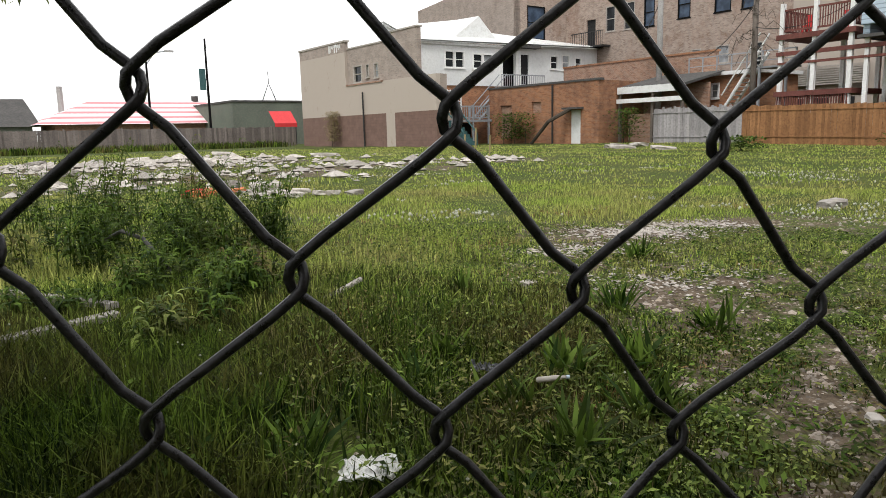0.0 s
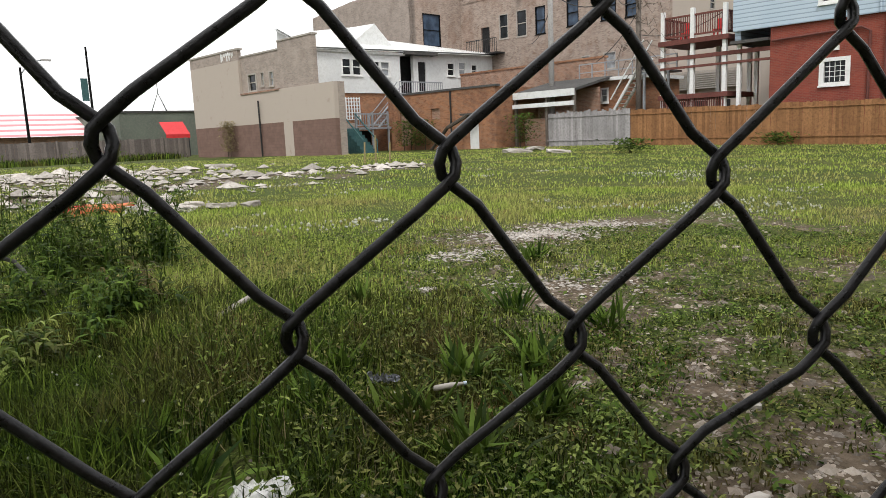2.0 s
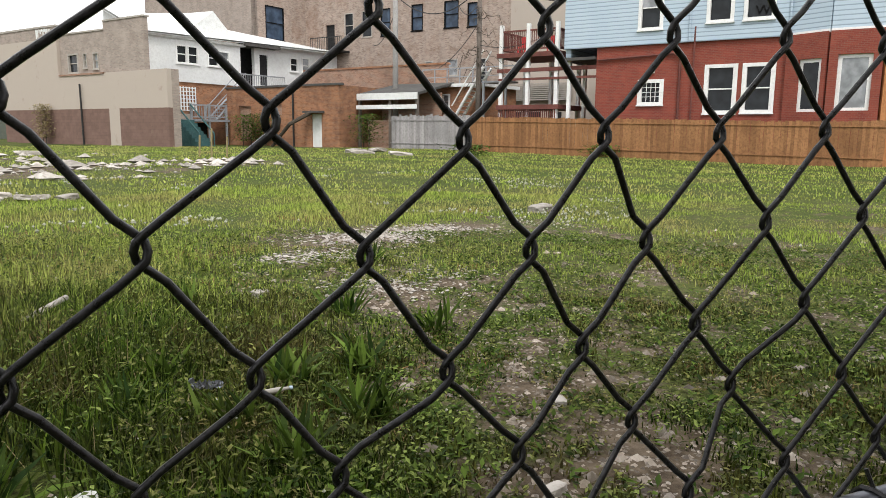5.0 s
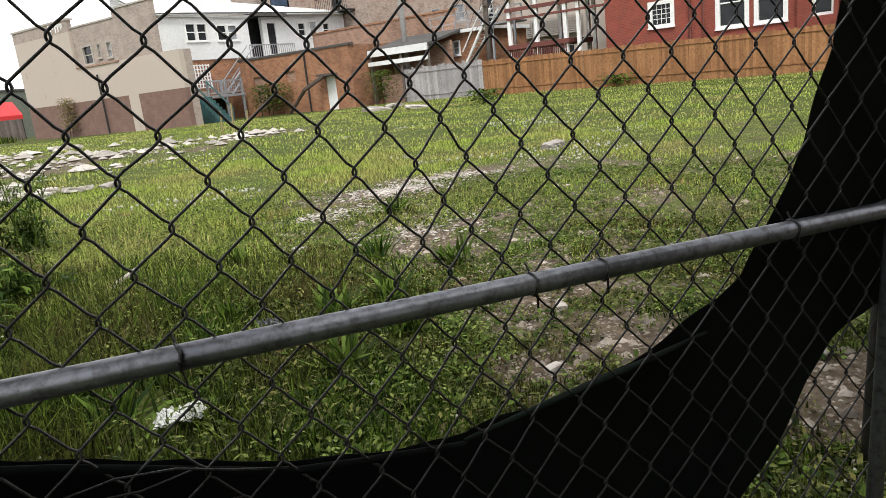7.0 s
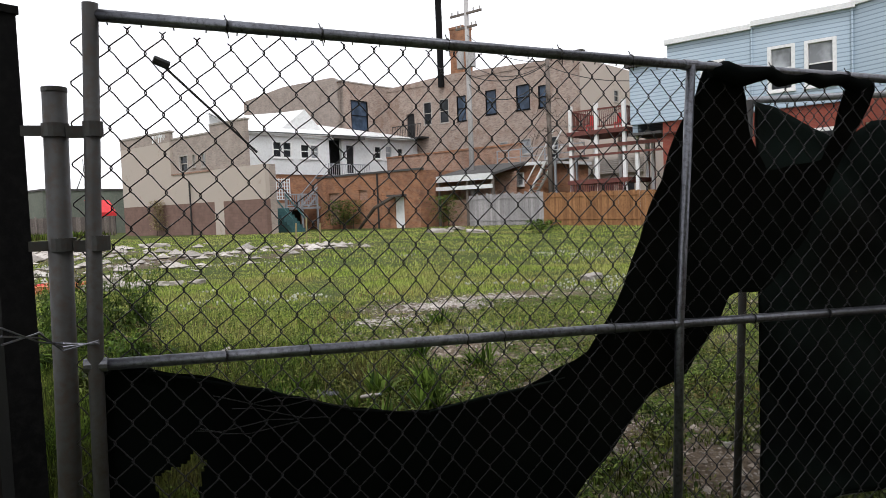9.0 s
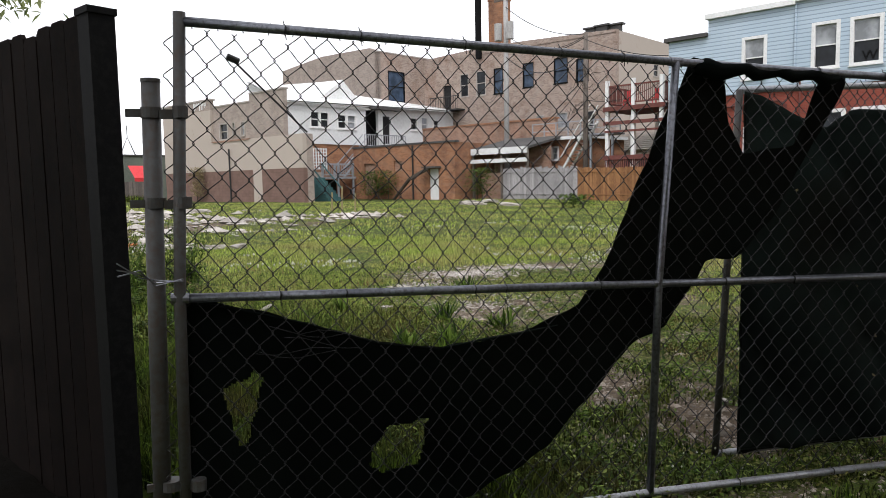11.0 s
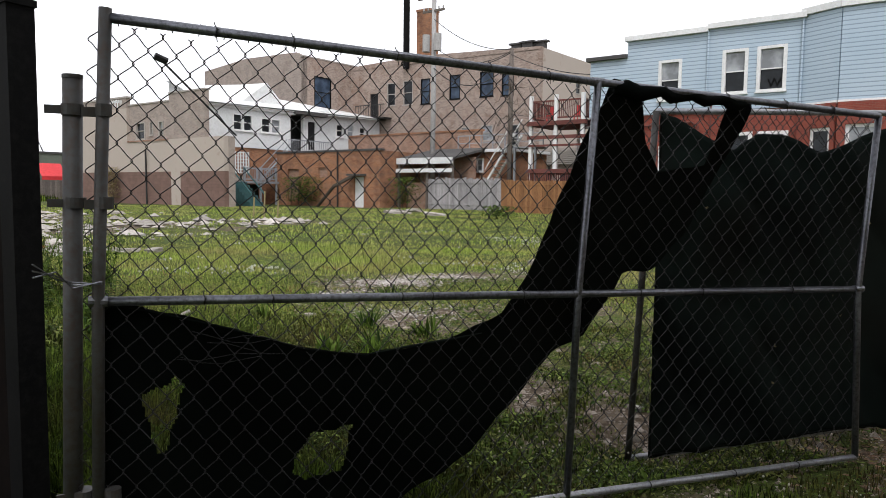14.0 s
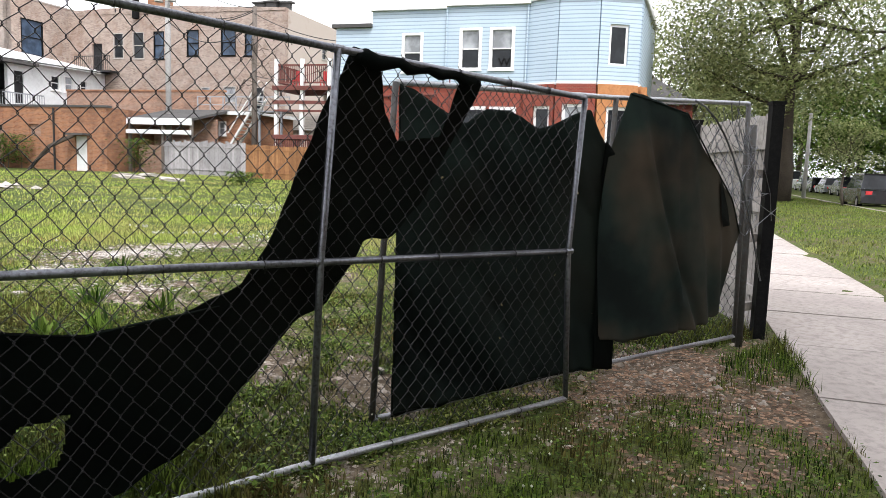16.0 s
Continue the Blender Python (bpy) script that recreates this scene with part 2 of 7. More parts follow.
def screen_cloth(name="torn_dark_green_screen_cloth", gain=1.0, brown=1.0):
    m, t, b = nodes_of(name, 0.95)
    b.inputs["Specular IOR Level"].default_value = 0.04
    at = obj(t)
    big = ranged(t, noised(t, 1.1, 5.0, 0.6, at), 0.38, 0.68)
    col = mixed(t, big, tuple(v * gain for v in (0.0016, 0.0021, 0.002)), tuple(v * gain for v in (0.0042, 0.0065, 0.0055)))
    rust = ranged(t, noised(t, 0.8, 4.0, 0.5, at), 0.45, 0.62, 0, 0.8 if brown > 1 else 0.4)
    col = mixed(t, rust, col, tuple(v * gain * brown for v in (0.009, 0.0065, 0.0045)))
    t.links.new(col, b.inputs["Base Color"])
    weave = nd(t, "ShaderNodeTexWave", Scale=180.0)
    t.links.new(at, weave.inputs["Vector"])
    bumped(t, b, weave.outputs["Fac"], 0.15, 0.001)
    tr = t.nodes.new("ShaderNodeBsdfTranslucent")
    tr.inputs["Color"].default_value = (0.004, 0.0055, 0.0042, 1)
    ad = t.nodes.new("ShaderNodeAddShader")
    t.links.new(b.outputs[0], ad.inputs[0])
    t.links.new(tr.outputs[0], ad.inputs[1])
    t.links.new(ad.outputs[0], t.nodes["Material Output"].inputs["Surface"])
    return m


M["screen"] = screen_cloth()
M["screen_green"] = screen_cloth("faded_green_screen_cloth", 3.0, 0.5)
M["screen_olive"] = screen_cloth("faded_olive_screen_cloth", 5.2, 1.5)


def leafy(name, c1, c2, c3, big=0.35, thin=0.3, skew=1.0):
    m, t, b = nodes_of(name, 0.65)
    info = t.nodes.new("ShaderNodeNewGeometry").outputs["Random Per Island"]
    pos = t.nodes.new("ShaderNodeNewGeometry").outputs["Position"]
    power = t.nodes.new("ShaderNodeMath")
    power.operation = "POWER"
    power.inputs[1].default_value = skew
    t.links.new(info, power.inputs[0])
    dry = mixed(t, power.outputs[0], tuple(v * 0.35 for v in c3), tuple(v * 1.5 for v in c3))
    col = mixed(t, power.outputs[0], c1, c2)
    col = mixed(t, ranged(t, noised(t, big, 4.0, 0.6, pos), 0.42, 0.66), col, dry)
    t.links.new(col, b.inputs["Base Color"])
    tr = t.nodes.new("ShaderNodeBsdfTranslucent")
    t.links.new(col, tr.inputs["Color"])
    mx = t.nodes.new("ShaderNodeMixShader")
    mx.inputs[0].default_value = thin
    t.links.new(b.outputs[0], mx.inputs[1])
    t.links.new(tr.outputs[0], mx.inputs[2])
    t.links.new(mx.outputs[0], t.nodes["Material Output"].inputs["Surface"])
    return m


# lush green, with near-gate shade and dark gaps painted into its deep end
M["grass"] = leafy("lush_grass_shade_darkened", (0.007, 0.019, 0.002), (0.16, 0.25, 0.03), (0.12, 0.1, 0.032), 0.9, 0.25, 2.0)
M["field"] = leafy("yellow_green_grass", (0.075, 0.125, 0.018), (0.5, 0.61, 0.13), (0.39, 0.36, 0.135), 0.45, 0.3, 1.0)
M["mown"] = leafy("mown_parkway_grass", (0.05, 0.085, 0.012), (0.26, 0.33, 0.07), (0.19, 0.19, 0.07), 0.6, 0.3)
M["rust"] = leafy("dead_orange_grass", (0.1, 0.045, 0.02), (0.42, 0.23, 0.11), (0.3, 0.2, 0.1), 2.0, 0.2)
M["weed"] = leafy("weed_leaves", (0.014, 0.036, 0.005), (0.15, 0.24, 0.035), (0.07, 0.1, 0.018), 2.0, 0.3, 1.5)
M["lowweed"] = leafy("low_weed_leaves", (0.022, 0.045, 0.007), (0.29, 0.37, 0.09), (0.15, 0.12, 0.045), 1.3, 0.3, 1.5)
M["tree"] = leafy("tree_leaves", (0.1, 0.135, 0.045), (0.35, 0.385, 0.165), (0.24, 0.255, 0.13), 0.6, 0.5, 1.1)
# near-black for the mound that stands in for shade by the fence
M["litter"] = worn("black_shade_cover", (0.004, 0.0035, 0.003), (0.006, 0.005, 0.004), (0.003, 0.003, 0.0025), 2.0, 30.0, 0.95, 0, 0.6, 0.02)
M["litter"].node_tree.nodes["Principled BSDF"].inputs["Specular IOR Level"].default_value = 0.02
M["chips"] = worn("brown_wood_chips", (0.2, 0.12, 0.075), (0.12, 0.075, 0.05), (0.3, 0.22, 0.16), 2.0, 30.0, 0.95, 0, 0.3, 0.005, 0.5)
M["straw"] = leafy("dry_grass", (0.3, 0.25, 0.13), (0.38, 0.31, 0.17), (0.24, 0.2, 0.1))
M["clover"] = leafy("white_clover_heads", (0.4, 0.41, 0.33), (0.62, 0.62, 0.54), (0.4, 0.39, 0.3))
M["bark"] = worn("grey_brown_bark", (0.085, 0.07, 0.055), (0.06, 0.05, 0.04), (0.035, 0.03, 0.025), 1.5, 16.0, 0.95, 0, 0.6, 0.02)


# ---- building blocks ----
LOT = pose(0.6, -0.2, 0, 0, 0, 30)  # x along the street, y into the lot
EYE4 = Matrix.Identity(4)
ROOT = {}


class Shape:
    """Faces gathered into one mesh."""

    def __init__(self):
        self.v, self.f = [], []

    def add(self, verts, faces):
        n = len(self.v)
        self.v += [tuple(p) for p in verts]
        self.f += [tuple(i + n for i in f) for f in faces]
        return self

    def box(self, x0, x1, y0, y1, z0, z1, m=None, lean=0.0):
        p = [Vector((x + (z - z0) * lean, y, z)) for z in (z0, z1) for y in (y0, y1) for x in (x0, x1)]
        if m is not None:
            p = [m @ q for q in p]
        return self.add(p, [(0, 2, 3, 1), (4, 5, 7, 6), (0, 1, 5, 4), (2, 6, 7, 3), (0, 4, 6, 2), (1, 3, 7, 5)])

    def tube(self, pts, r, sides=8, caps=True):
        pts = [Vector(p) for p in pts]
        rs = r if isinstance(r, (list, tuple)) else [r] * len(pts)
        ring, up, k = [], None, len(pts)
        for i, p in enumerate(pts):
            d = (pts[min(i + 1, k - 1)] - pts[max(i - 1, 0)]).normalized()
            if up is None:
                up = d.orthogonal().normalized()
            up = (up - d * up.dot(d)).normalized()
            side = d.cross(up)
            for j in range(sides):
                a = 2 * math.pi * j / sides
                ring.append(p + (up * math.cos(a) + side * math.sin(a)) * rs[i])
        faces = [(i * sides + j, i * sides + (j + 1) % sides, (i + 1) * sides + (j + 1) % sides, (i + 1) * sides + j) for i in range(k - 1) for j in range(sides)]
        if caps:
            faces += [tuple(range(sides))[::-1], tuple(range((k - 1) * sides, k * sides))]
        return self.add(ring, faces)

    def prism(self, outline, z0, z1):
        """An upright block on a plan outline, counter-clockwise."""
        n = len(outline)
        p = [(x, y, z0) for x, y in outline] + [(x, y, z1) for x, y in outline]
        return self.add(p, [tuple(range(n))[::-1], tuple(range(n, 2 * n))] + [(i, (i + 1) % n, n + (i + 1) % n, n + i) for i in range(n)])

    def mesh(self, name, mat, smooth=False):
        me = bpy.data.meshes.new(name)
        me.from_pydata([tuple(p) for p in self.v], [], self.f)
        me.materials.append(mat)
        if smooth:
            me.shade_smooth()
        return me


def thing(name, base, label, category, group="", kind="", fr=LOT):
    """An empty at the base of a thing, in the frame fr."""
    ob = new(name)
    ob.empty_display_size = 0.2
    ob.matrix_basis = fr @ Matrix.Translation(base)
    ROOT[ob] = ob.matrix_basis.copy()
    return tagged(ob, label, category, group, kind)


def part(name, sh, mat, parent, label="", fr=LOT, smooth=False):
    """Links a shape, given in the frame fr, as one mesh under a thing or a part."""
    root = parent
    while root.parent:
        root = root.parent
    k = ROOT[root].inverted() @ fr
    s2 = Shape()
    s2.v, s2.f = [k @ Vector(p) for p in sh.v], sh.f
    ob = new(name, s2.mesh(name, mat, smooth))
    ob.parent = parent
    return tagged(ob, label)


def solo(name, sh, mat, label, category="", group="", kind="", fr=LOT, smooth=False):
    """A thing of one mesh, with its origin at its base."""
    lo = [min(p[i] for p in sh.v) for i in range(3)]
    hi = [max(p[i] for p in sh.v) for i in range(3)]
    base = Vector(((lo[0] + hi[0]) / 2, (lo[1] + hi[1]) / 2, lo[2]))
    s2 = Shape()
    s2.v, s2.f = [Vector(p) - base for p in sh.v], sh.f
    ob = new(name, s2.mesh(name, mat, smooth))
    ob.matrix_basis = fr @ Matrix.Translation(base)
    ROOT[ob] = ob.matrix_basis.copy()
    return tagged(ob, label, category, group, kind)


def at_v(U, s, d, z):
    return (U + d, s, z)


def at_u(V, s, d, z):
    return (s, V + d, z)


def wall_shape(place, off, s0, s1, z0, z1, holes=(), thick=0.3):
    """A wall along v (place=at_v) or u (at_u), its face at off, with openings (s0, s1, z0, z1) through it."""
    ss = sorted({s0, s1, *(h[0] for h in holes), *(h[1] for h in holes)})
    zs = sorted({z0, z1, *(h[2] for h in holes), *(h[3] for h in holes)})
    ni, nj = len(ss), len(zs)
    sh = Shape()
    sh.v = [place(off, s, q, z) for q in (0, thick) for z in zs for s in ss]

    def solid(i, j):
        if not (0 <= i < ni - 1 and 0 <= j < nj - 1):
            return False
        a, b, c, d = ss[i], ss[i + 1], zs[j], zs[j + 1]
        return not any(h[0] <= a and b <= h[1] and h[2] <= c and d <= h[3] for h in holes)

    def at(i, j, q):
        return q * ni * nj + j * ni + i
    for i in range(ni - 1):
        for j in range(nj - 1):
            if not solid(i, j):
                continue
            sh.f += [(at(i, j, 0), at(i + 1, j, 0), at(i + 1, j + 1, 0), at(i, j + 1, 0)), (at(i, j, 1), at(i, j + 1, 1), at(i + 1, j + 1, 1), at(i + 1, j, 1))]
            for di, dj, p, q in ((-1, 0, (i, j), (i, j + 1)), (1, 0, (i + 1, j + 1), (i + 1, j)), (0, -1, (i + 1, j), (i, j)), (0, 1, (i, j + 1), (i + 1, j + 1))):
                if not solid(i + di, j + dj):
                    sh.f.append((at(*p, 0), at(*q, 0), at(*q, 1), at(*p, 1)))
    return sh


def pbox(sh, place, off, s0, s1, d0, d1, z0, z1):
    p = [place(off, s, q, z) for z in (z0, z1) for q in (d0, d1) for s in (s0, s1)]
    sh.add(p, [(0, 2, 3, 1), (4, 5, 7, 6), (0, 1, 5, 4), (2, 6, 7, 3), (0, 4, 6, 2), (1, 3, 7, 5)])


def window(parent, place, off, s0, s1, z0, z1, frame_mat="white", pane="glass", trim=0.12, proud=0.04, sash=True, lower="", bars=0, fr=LOT):
    """A sash window in an opening: casing, sill, meeting rail and panes."""
    w = Shape()
    for a, b, c, d in ((s0 - trim * 0.2, s0 + trim, z0, z1), (s1 - trim, s1 + trim * 0.2, z0, z1), (s0 + trim, s1 - trim, z1 - trim, z1), (s0 + trim, s1 - trim, z0, z0 + trim * 0.8)):
        pbox(w, place, off, a, b, -proud, 0.14, c, d)
    ob = part("window", w, M[frame_mat], parent, fr=fr)
    zm = (z0 + z1) / 2
    if sash:
        r = Shape()
        pbox(r, place, off, s0 + trim, s1 - trim, 0.04, 0.1, zm - 0.03, zm + 0.03)
        part("meeting_rail", r, M[frame_mat], ob, fr=fr)
    if bars:
        r = Shape()
        for i in range(1, bars + 1):
            s = s0 + trim + (s1 - s0 - 2 * trim) * i / (bars + 1)
            pbox(r, place, off, s - 0.012, s + 0.012, 0.03, 0.06, z0 + trim, z1 - trim)
            z = z0 + trim + (z1 - z0 - 2 * trim) * i / (bars + 1)
            pbox(r, place, off, s0 + trim, s1 - trim, 0.028, 0.058, z - 0.012, z + 0.012)
        part("bars", r, M[frame_mat], ob, fr=fr)
    for a, b, mat in ((z0 + trim * 0.8, zm, lower or pane), (zm, z1 - trim, pane)):
        g = Shape()
        pbox(g, place, off, s0 + trim, s1 - trim, 0.09 if a > z0 + trim else 0.11, 0.12, a, b)
        part("pane", g, M[mat], ob, fr=fr)
    sl = Shape()
    pbox(sl, place, off, s0 - 0.06, s1 + 0.06, -proud - 0.05, 0.02, z0 - 0.07, z0)
    part("sill", sl, M[frame_mat], ob, fr=fr)
    return ob


# ---- the ground: one sheet, a little higher towards the far side ----
def ground_z(x, y):
    d = 0.866 * (y + 0.2) - 0.5 * (x - 0.6)
    far = max(0.0, min(1.0, (d - 2) / 24.0))
    z = -0.1 + 0.3 * far * far * (3 - 2 * far)
    n = noise.noise((x * 0.35, y * 0.35, 0.0)) * 0.05 + noise.noise((x * 1.3, y * 1.3, 4.0)) * 0.02
    near = max(0.0, min(1.0, (abs(y) + abs(x - 2) * 0.2) / 3.0))
    rut = 0.1 * math.exp(-(((y - 0.52 + 0.195 * (x - 2.6)) / 0.4) ** 2)) * max(0.0, min(1.0, (x - 1.9) / 0.7)) * max(0.0, min(1.0, (5.2 - x) / 1.2))
    return z + n * near * (1 if d < 60 else 0.2) - rut


def gravel_amount(x, y):
    """How bare and stony the lot is at a place, 0 to 1."""
    p = LOT.inverted() @ Vector((x, y, 0))
    U, V = p.x, p.y
    n = noise.noise((x * 0.55, y * 0.55, 7.0)) + 0.6 * noise.noise((x * 1.9, y * 1.9, 9.0))
    g = 0.0
    for cx, cy, rx, ry, a in ((3.6, 7.5, 1.0, 0.5, 1.2), (4.6, 8.1, 0.8, 0.4, 1.15), (2.5, 6.3, 0.8, 0.45, 0.6), (2.9, 4.8, 0.6, 0.4, 0.28), (3.6, 3.0, 0.7, 0.5, 0.6), (2.7, 2.3, 0.6, 0.6, 0.42), (2.2, 1.5, 0.7, 0.5, 0.45), (4.7, -0.12, 0.9, 0.4, 1.05), (4.4, -1.15, 0.9, 0.35, 0.8), (5.4, -1.0, 0.4, 0.25, 0.6), (3.0, 0.75, 0.7, 0.45, 0.7)):
        q = ((x - cx) / rx) ** 2 + ((y - cy) / ry) ** 2
        g = max(g, a * math.exp(-q * 0.9))
    band = math.exp(-(((V - 17 - 0.12 * U) / 2.2) ** 2)) * (1 if U < 14 else math.exp(-((U - 14) / 5) ** 2))
    band2 = math.exp(-(((V - 27) / 6.0) ** 2)) * (1 if U < 9 else math.exp(-((U - 9) / 4) ** 2))
    zone = max(0.0, min(1.0, (x - 0.6) / 1.2)) * max(0.0, min(1.0, (11 - y) / 4))
    return max(0.0, min(1.0, max(g, 0.8 * band, 1.0 * band2) * (0.75 + 0.9 * n) + 0.12 * n + zone * (0.24 + 0.6 * noise.noise((x * 3.3, y * 3.3, 21.0)) + 0.35 * noise.noise((x * 8.3, y * 8.3, 22.0)) + 0.15 * n)))


def ground_sheet():
    """Fine near the gate, coarse out to the horizon."""
    def axis(lo, hi, step):
        near = list(np.arange(lo, hi + 1e-6, step))
        out = [hi + 1.5, hi + 5, hi + 12, hi + 30, hi + 80, hi + 250, hi + 900, hi + 2500]
        return sorted([lo - (o - hi) for o in out] + near + out)
    xs, ys = sorted(set(axis(-14.0, 34.0, 0.5)) | set(np.arange(0.1, 6.5, 0.1).round(3))), sorted(set(axis(-10.0, 60.0, 0.5)) | set(np.arange(-1.4, 8.6, 0.1).round(3)))
    xs, ys = [a for i, a in enumerate(xs) if i == 0 or a - xs[i - 1] > 0.02], [a for i, a in enumerate(ys) if i == 0 or a - ys[i - 1] > 0.02]
    sh = Shape()
    sh.v = [(x, y, ground_z(x, y)) for y in ys for x in xs]
    n = len(xs)
    sh.f = [(j * n + i, j * n + i + 1, (j + 1) * n + i + 1, (j + 1) * n + i) for j in range(len(ys) - 1) for i in range(n - 1)]
    m, t, b = nodes_of("lot_soil_and_grass", 0.95)
    att = t.nodes.new("ShaderNodeAttribute")
    att.attribute_name = "bare"
    pos = t.nodes.new("ShaderNodeNewGeometry").outputs["Position"]
    fine = noised(t, 9.0, 8.0, 0.75, pos)
    grit = nd(t, "ShaderNodeTexVoronoi", Scale=28.0)
    t.links.new(pos, grit.inputs["Vector"])
    green = mixed(t, ranged(t, noised(t, 0.35, 5.0, 0.65, pos), 0.4, 0.65), (0.07, 0.105, 0.016), (0.12, 0.135, 0.035))
    green = mixed(t, ranged(t, noised(t, 26.0, 8.0, 0.8, pos), 0.4, 0.62), green, (0.02, 0.02, 0.008))
    soil = mixed(t, ranged(t, fine, 0.4, 0.65), (0.055, 0.04, 0.026), (0.155, 0.12, 0.085))
    soil = mixed(t, ranged(t, grit.outputs["Distance"], 0.1, 0.3, 0.6, 0.0), soil, (0.3, 0.275, 0.245))
    amount = t.nodes.new("ShaderNodeMath")
    amount.operation = "ADD"
    t.links.new(att.outputs["Fac"], amount.inputs[0])
    t.links.new(ranged(t, noised(t, 5.0, 8.0, 0.8, pos), 0.35, 0.65, -0.42, 0.38), amount.inputs[1])
    t.links.new(mixed(t, ranged(t, amount.outputs[0], 0.28, 0.6), green, soil), b.inputs["Base Color"])
    bumped(t, b, fine, 0.6, 0.03)
    me = sh.mesh("ground", m, True)
    a = me.attributes.new("bare", "FLOAT", "POINT")
    a.data.foreach_set("value", [gravel_amount(x, y) if -26 < x < 46 and -12 < y < 62 else 0.0 for x, y, z in sh.v])
    return tagged(new("ground", me), "rough grass lot with bare gravelly patches", "ground", kind="structure")


ground_sheet()


# ---- buildings behind the lot ----
def far_buildings():
    # tan painted building with stepped parapet
    b = thing("tan_building", (25.7, 45, 0), "tan and brown painted masonry building with stepped parapet", "building")
    holes_hi = [(45.3, 46.5, 4.72, 5.95), (43.0, 43.6, 4.9, 5.9), (44.3, 44.7, 5.0, 5.9)]
    part("lower_wall", wall_shape(at_v, 25.7, 36.0, 55.0, -0.3, 2.45, [(40.8, 41.9, -0.3, 2.45)]), M["brownpaint"], b, "brown painted lower wall")
    part("painted_strip", wall_shape(at_v, 25.7, 40.8, 41.9, -0.3, 2.45), M["tanpaint"], b)
    part("wall", wall_shape(at_v, 25.7, 36.0, 55.0, 2.45, 4.62), M["tanpaint"], b, "tan painted wall")
    part("upper_wall", wall_shape(at_v, 25.7, 47.4, 55.0, 4.62, 7.0), M["tanpaint"], b)
    part("parapet", wall_shape(at_v, 25.7, 47.4, 55.0, 7.0, 7.72), M["greybrick"], b, "grey brick parapet above the paint")
    cap = Shape()
    pbox(cap, at_v, 25.7, 47.3, 55.1, -0.05, 0.4, 7.72, 7.84)
    pbox(cap, at_v, 25.9, 42.3, 47.4, -0.05, 0.4, 7.16, 7.26)
    pbox(cap, at_v, 25.9, 38.2, 42.35, -0.05, 0.4, 7.66, 7.76)
    part("coping", cap, M["stone"], b)
    patch = Shape()
    rp = random.Random(77)
    for k in range(11):
        a0, z1 = 48.0 + 0.17 * k, 7.69 - 0.1 * rp.random()
        pbox(patch, at_v, 25.7, a0, a0 + rp.uniform(0.06, 0.17), -0.02, 0.0, z1 - rp.uniform(0.15, 0.6), z1)
    part("patch", patch, M["whitewall"], b, "pale patched plaster")
    part("brick_wall", wall_shape(at_v, 25.9, 42.35, 47.4, 4.62, 7.16, holes_hi), M["greybrick"], b, "grey brick wall")
    part("brick_wall", wall_shape(at_v, 25.9, 38.25, 42.35, 4.62, 7.66), M["greybrick"], b)
    end = wall_shape(at_u, 36.0, 26.0, 26.5, -0.3, 4.62)
    part("end_wall", end, M["greybrick"], b)
    roof = Shape().box(26.2, 34, 46.2, 55, 6.7, 6.9)
    part("roof", roof, M["tar"], b)
    back = wall_shape(at_v, 26.6, 42.4, 54.9, 4.4, 6.8)
    part("inner_wall", back, M["dark"], b)
    part("far_end", wall_shape(at_u, 54.7, 26.0, 34.0, -0.3, 7.7), M["tanpaint"], b)
    window(b, at_v, 25.9, *holes_hi[0], "stone", "glass", 0.1)
    window(b, at_v, 25.9, *holes_hi[1], "stone", "blind", 0.08)
    window(b, at_v, 25.9, *holes_hi[2], "stone", "blind", 0.05)
    ledge = Shape()
    pbox(ledge, at_v, 25.9, 42.2, 47.3, -0.26, -0.05, 4.55, 4.66)
    part("ledge", ledge, M["mixbrick"], b)
    dp = Shape().tube([(25.55, 44.7, 0.1), (25.55, 44.75, 4.0)], 0.06)
    part("drain_pipe", dp, M["cable"], b)

    # white wing
    w = thing("white_wing", (38, 42, 0), "white painted two storey rear wing with balcony", "building")
    wins = [(30.75, 32.55, 5.62, 6.85), (33.3, 35.2, 5.62, 6.75)]
    part("upper_wall", wall_shape(at_u, 42, 28.2, 36.2, 4.4, 7.2, wins), M["whitewall"], w)
    for a, bb, c, d in wins:
        mid = (a + bb) / 2
        window(w, at_u, 42, a, mid, c, d, "white", "glass", 0.1)
        window(w, at_u, 42, mid, bb, c, d, "white", "blind" if a > 33 else "glass", 0.1)
    lo_holes = [(30.9, 32.0, 0.2, 2.3)]
    part("lower_wall", wall_shape(at_u, 42.1, 28.2, 37.0, -0.3, 4.4, lo_holes), M["orangebrick"], w, "orange brick lower wall")
    grille = Shape()
    for i in range(7):
        pbox(grille, at_u, 42.1, 30.7 + i * 0.24, 30.76 + i * 0.24, -0.12, -0.06, 2.5, 4.1)
        pbox(grille, at_u, 42.1, 30.7, 32.2, -0.06, 0.0, 2.5 + i * 0.25, 2.56 + i * 0.25)
    part("white_grille", grille, M["white"], w)
    eave = Shape()
    pbox(eave, at_u, 42, 28.0, 36.6, -0.16, 1.0, 7.2, 7.38)
    part("eave", eave, M["whiteroof"], w)
    rf = Shape().add([(27.9, 41.7, 7.42), (47, 41.7, 7.75), (47, 46, 8.6), (27.9, 46, 9.3)], [(0, 1, 2, 3)])
    rf.add([(27.9, 41.7, 7.3), (47, 41.7, 7.6), (47, 46, 8.4), (27.9, 46, 9.1)], [(3, 2, 1, 0)])
    part("roof", rf, M["whiteroof"], w, "white coated roof")
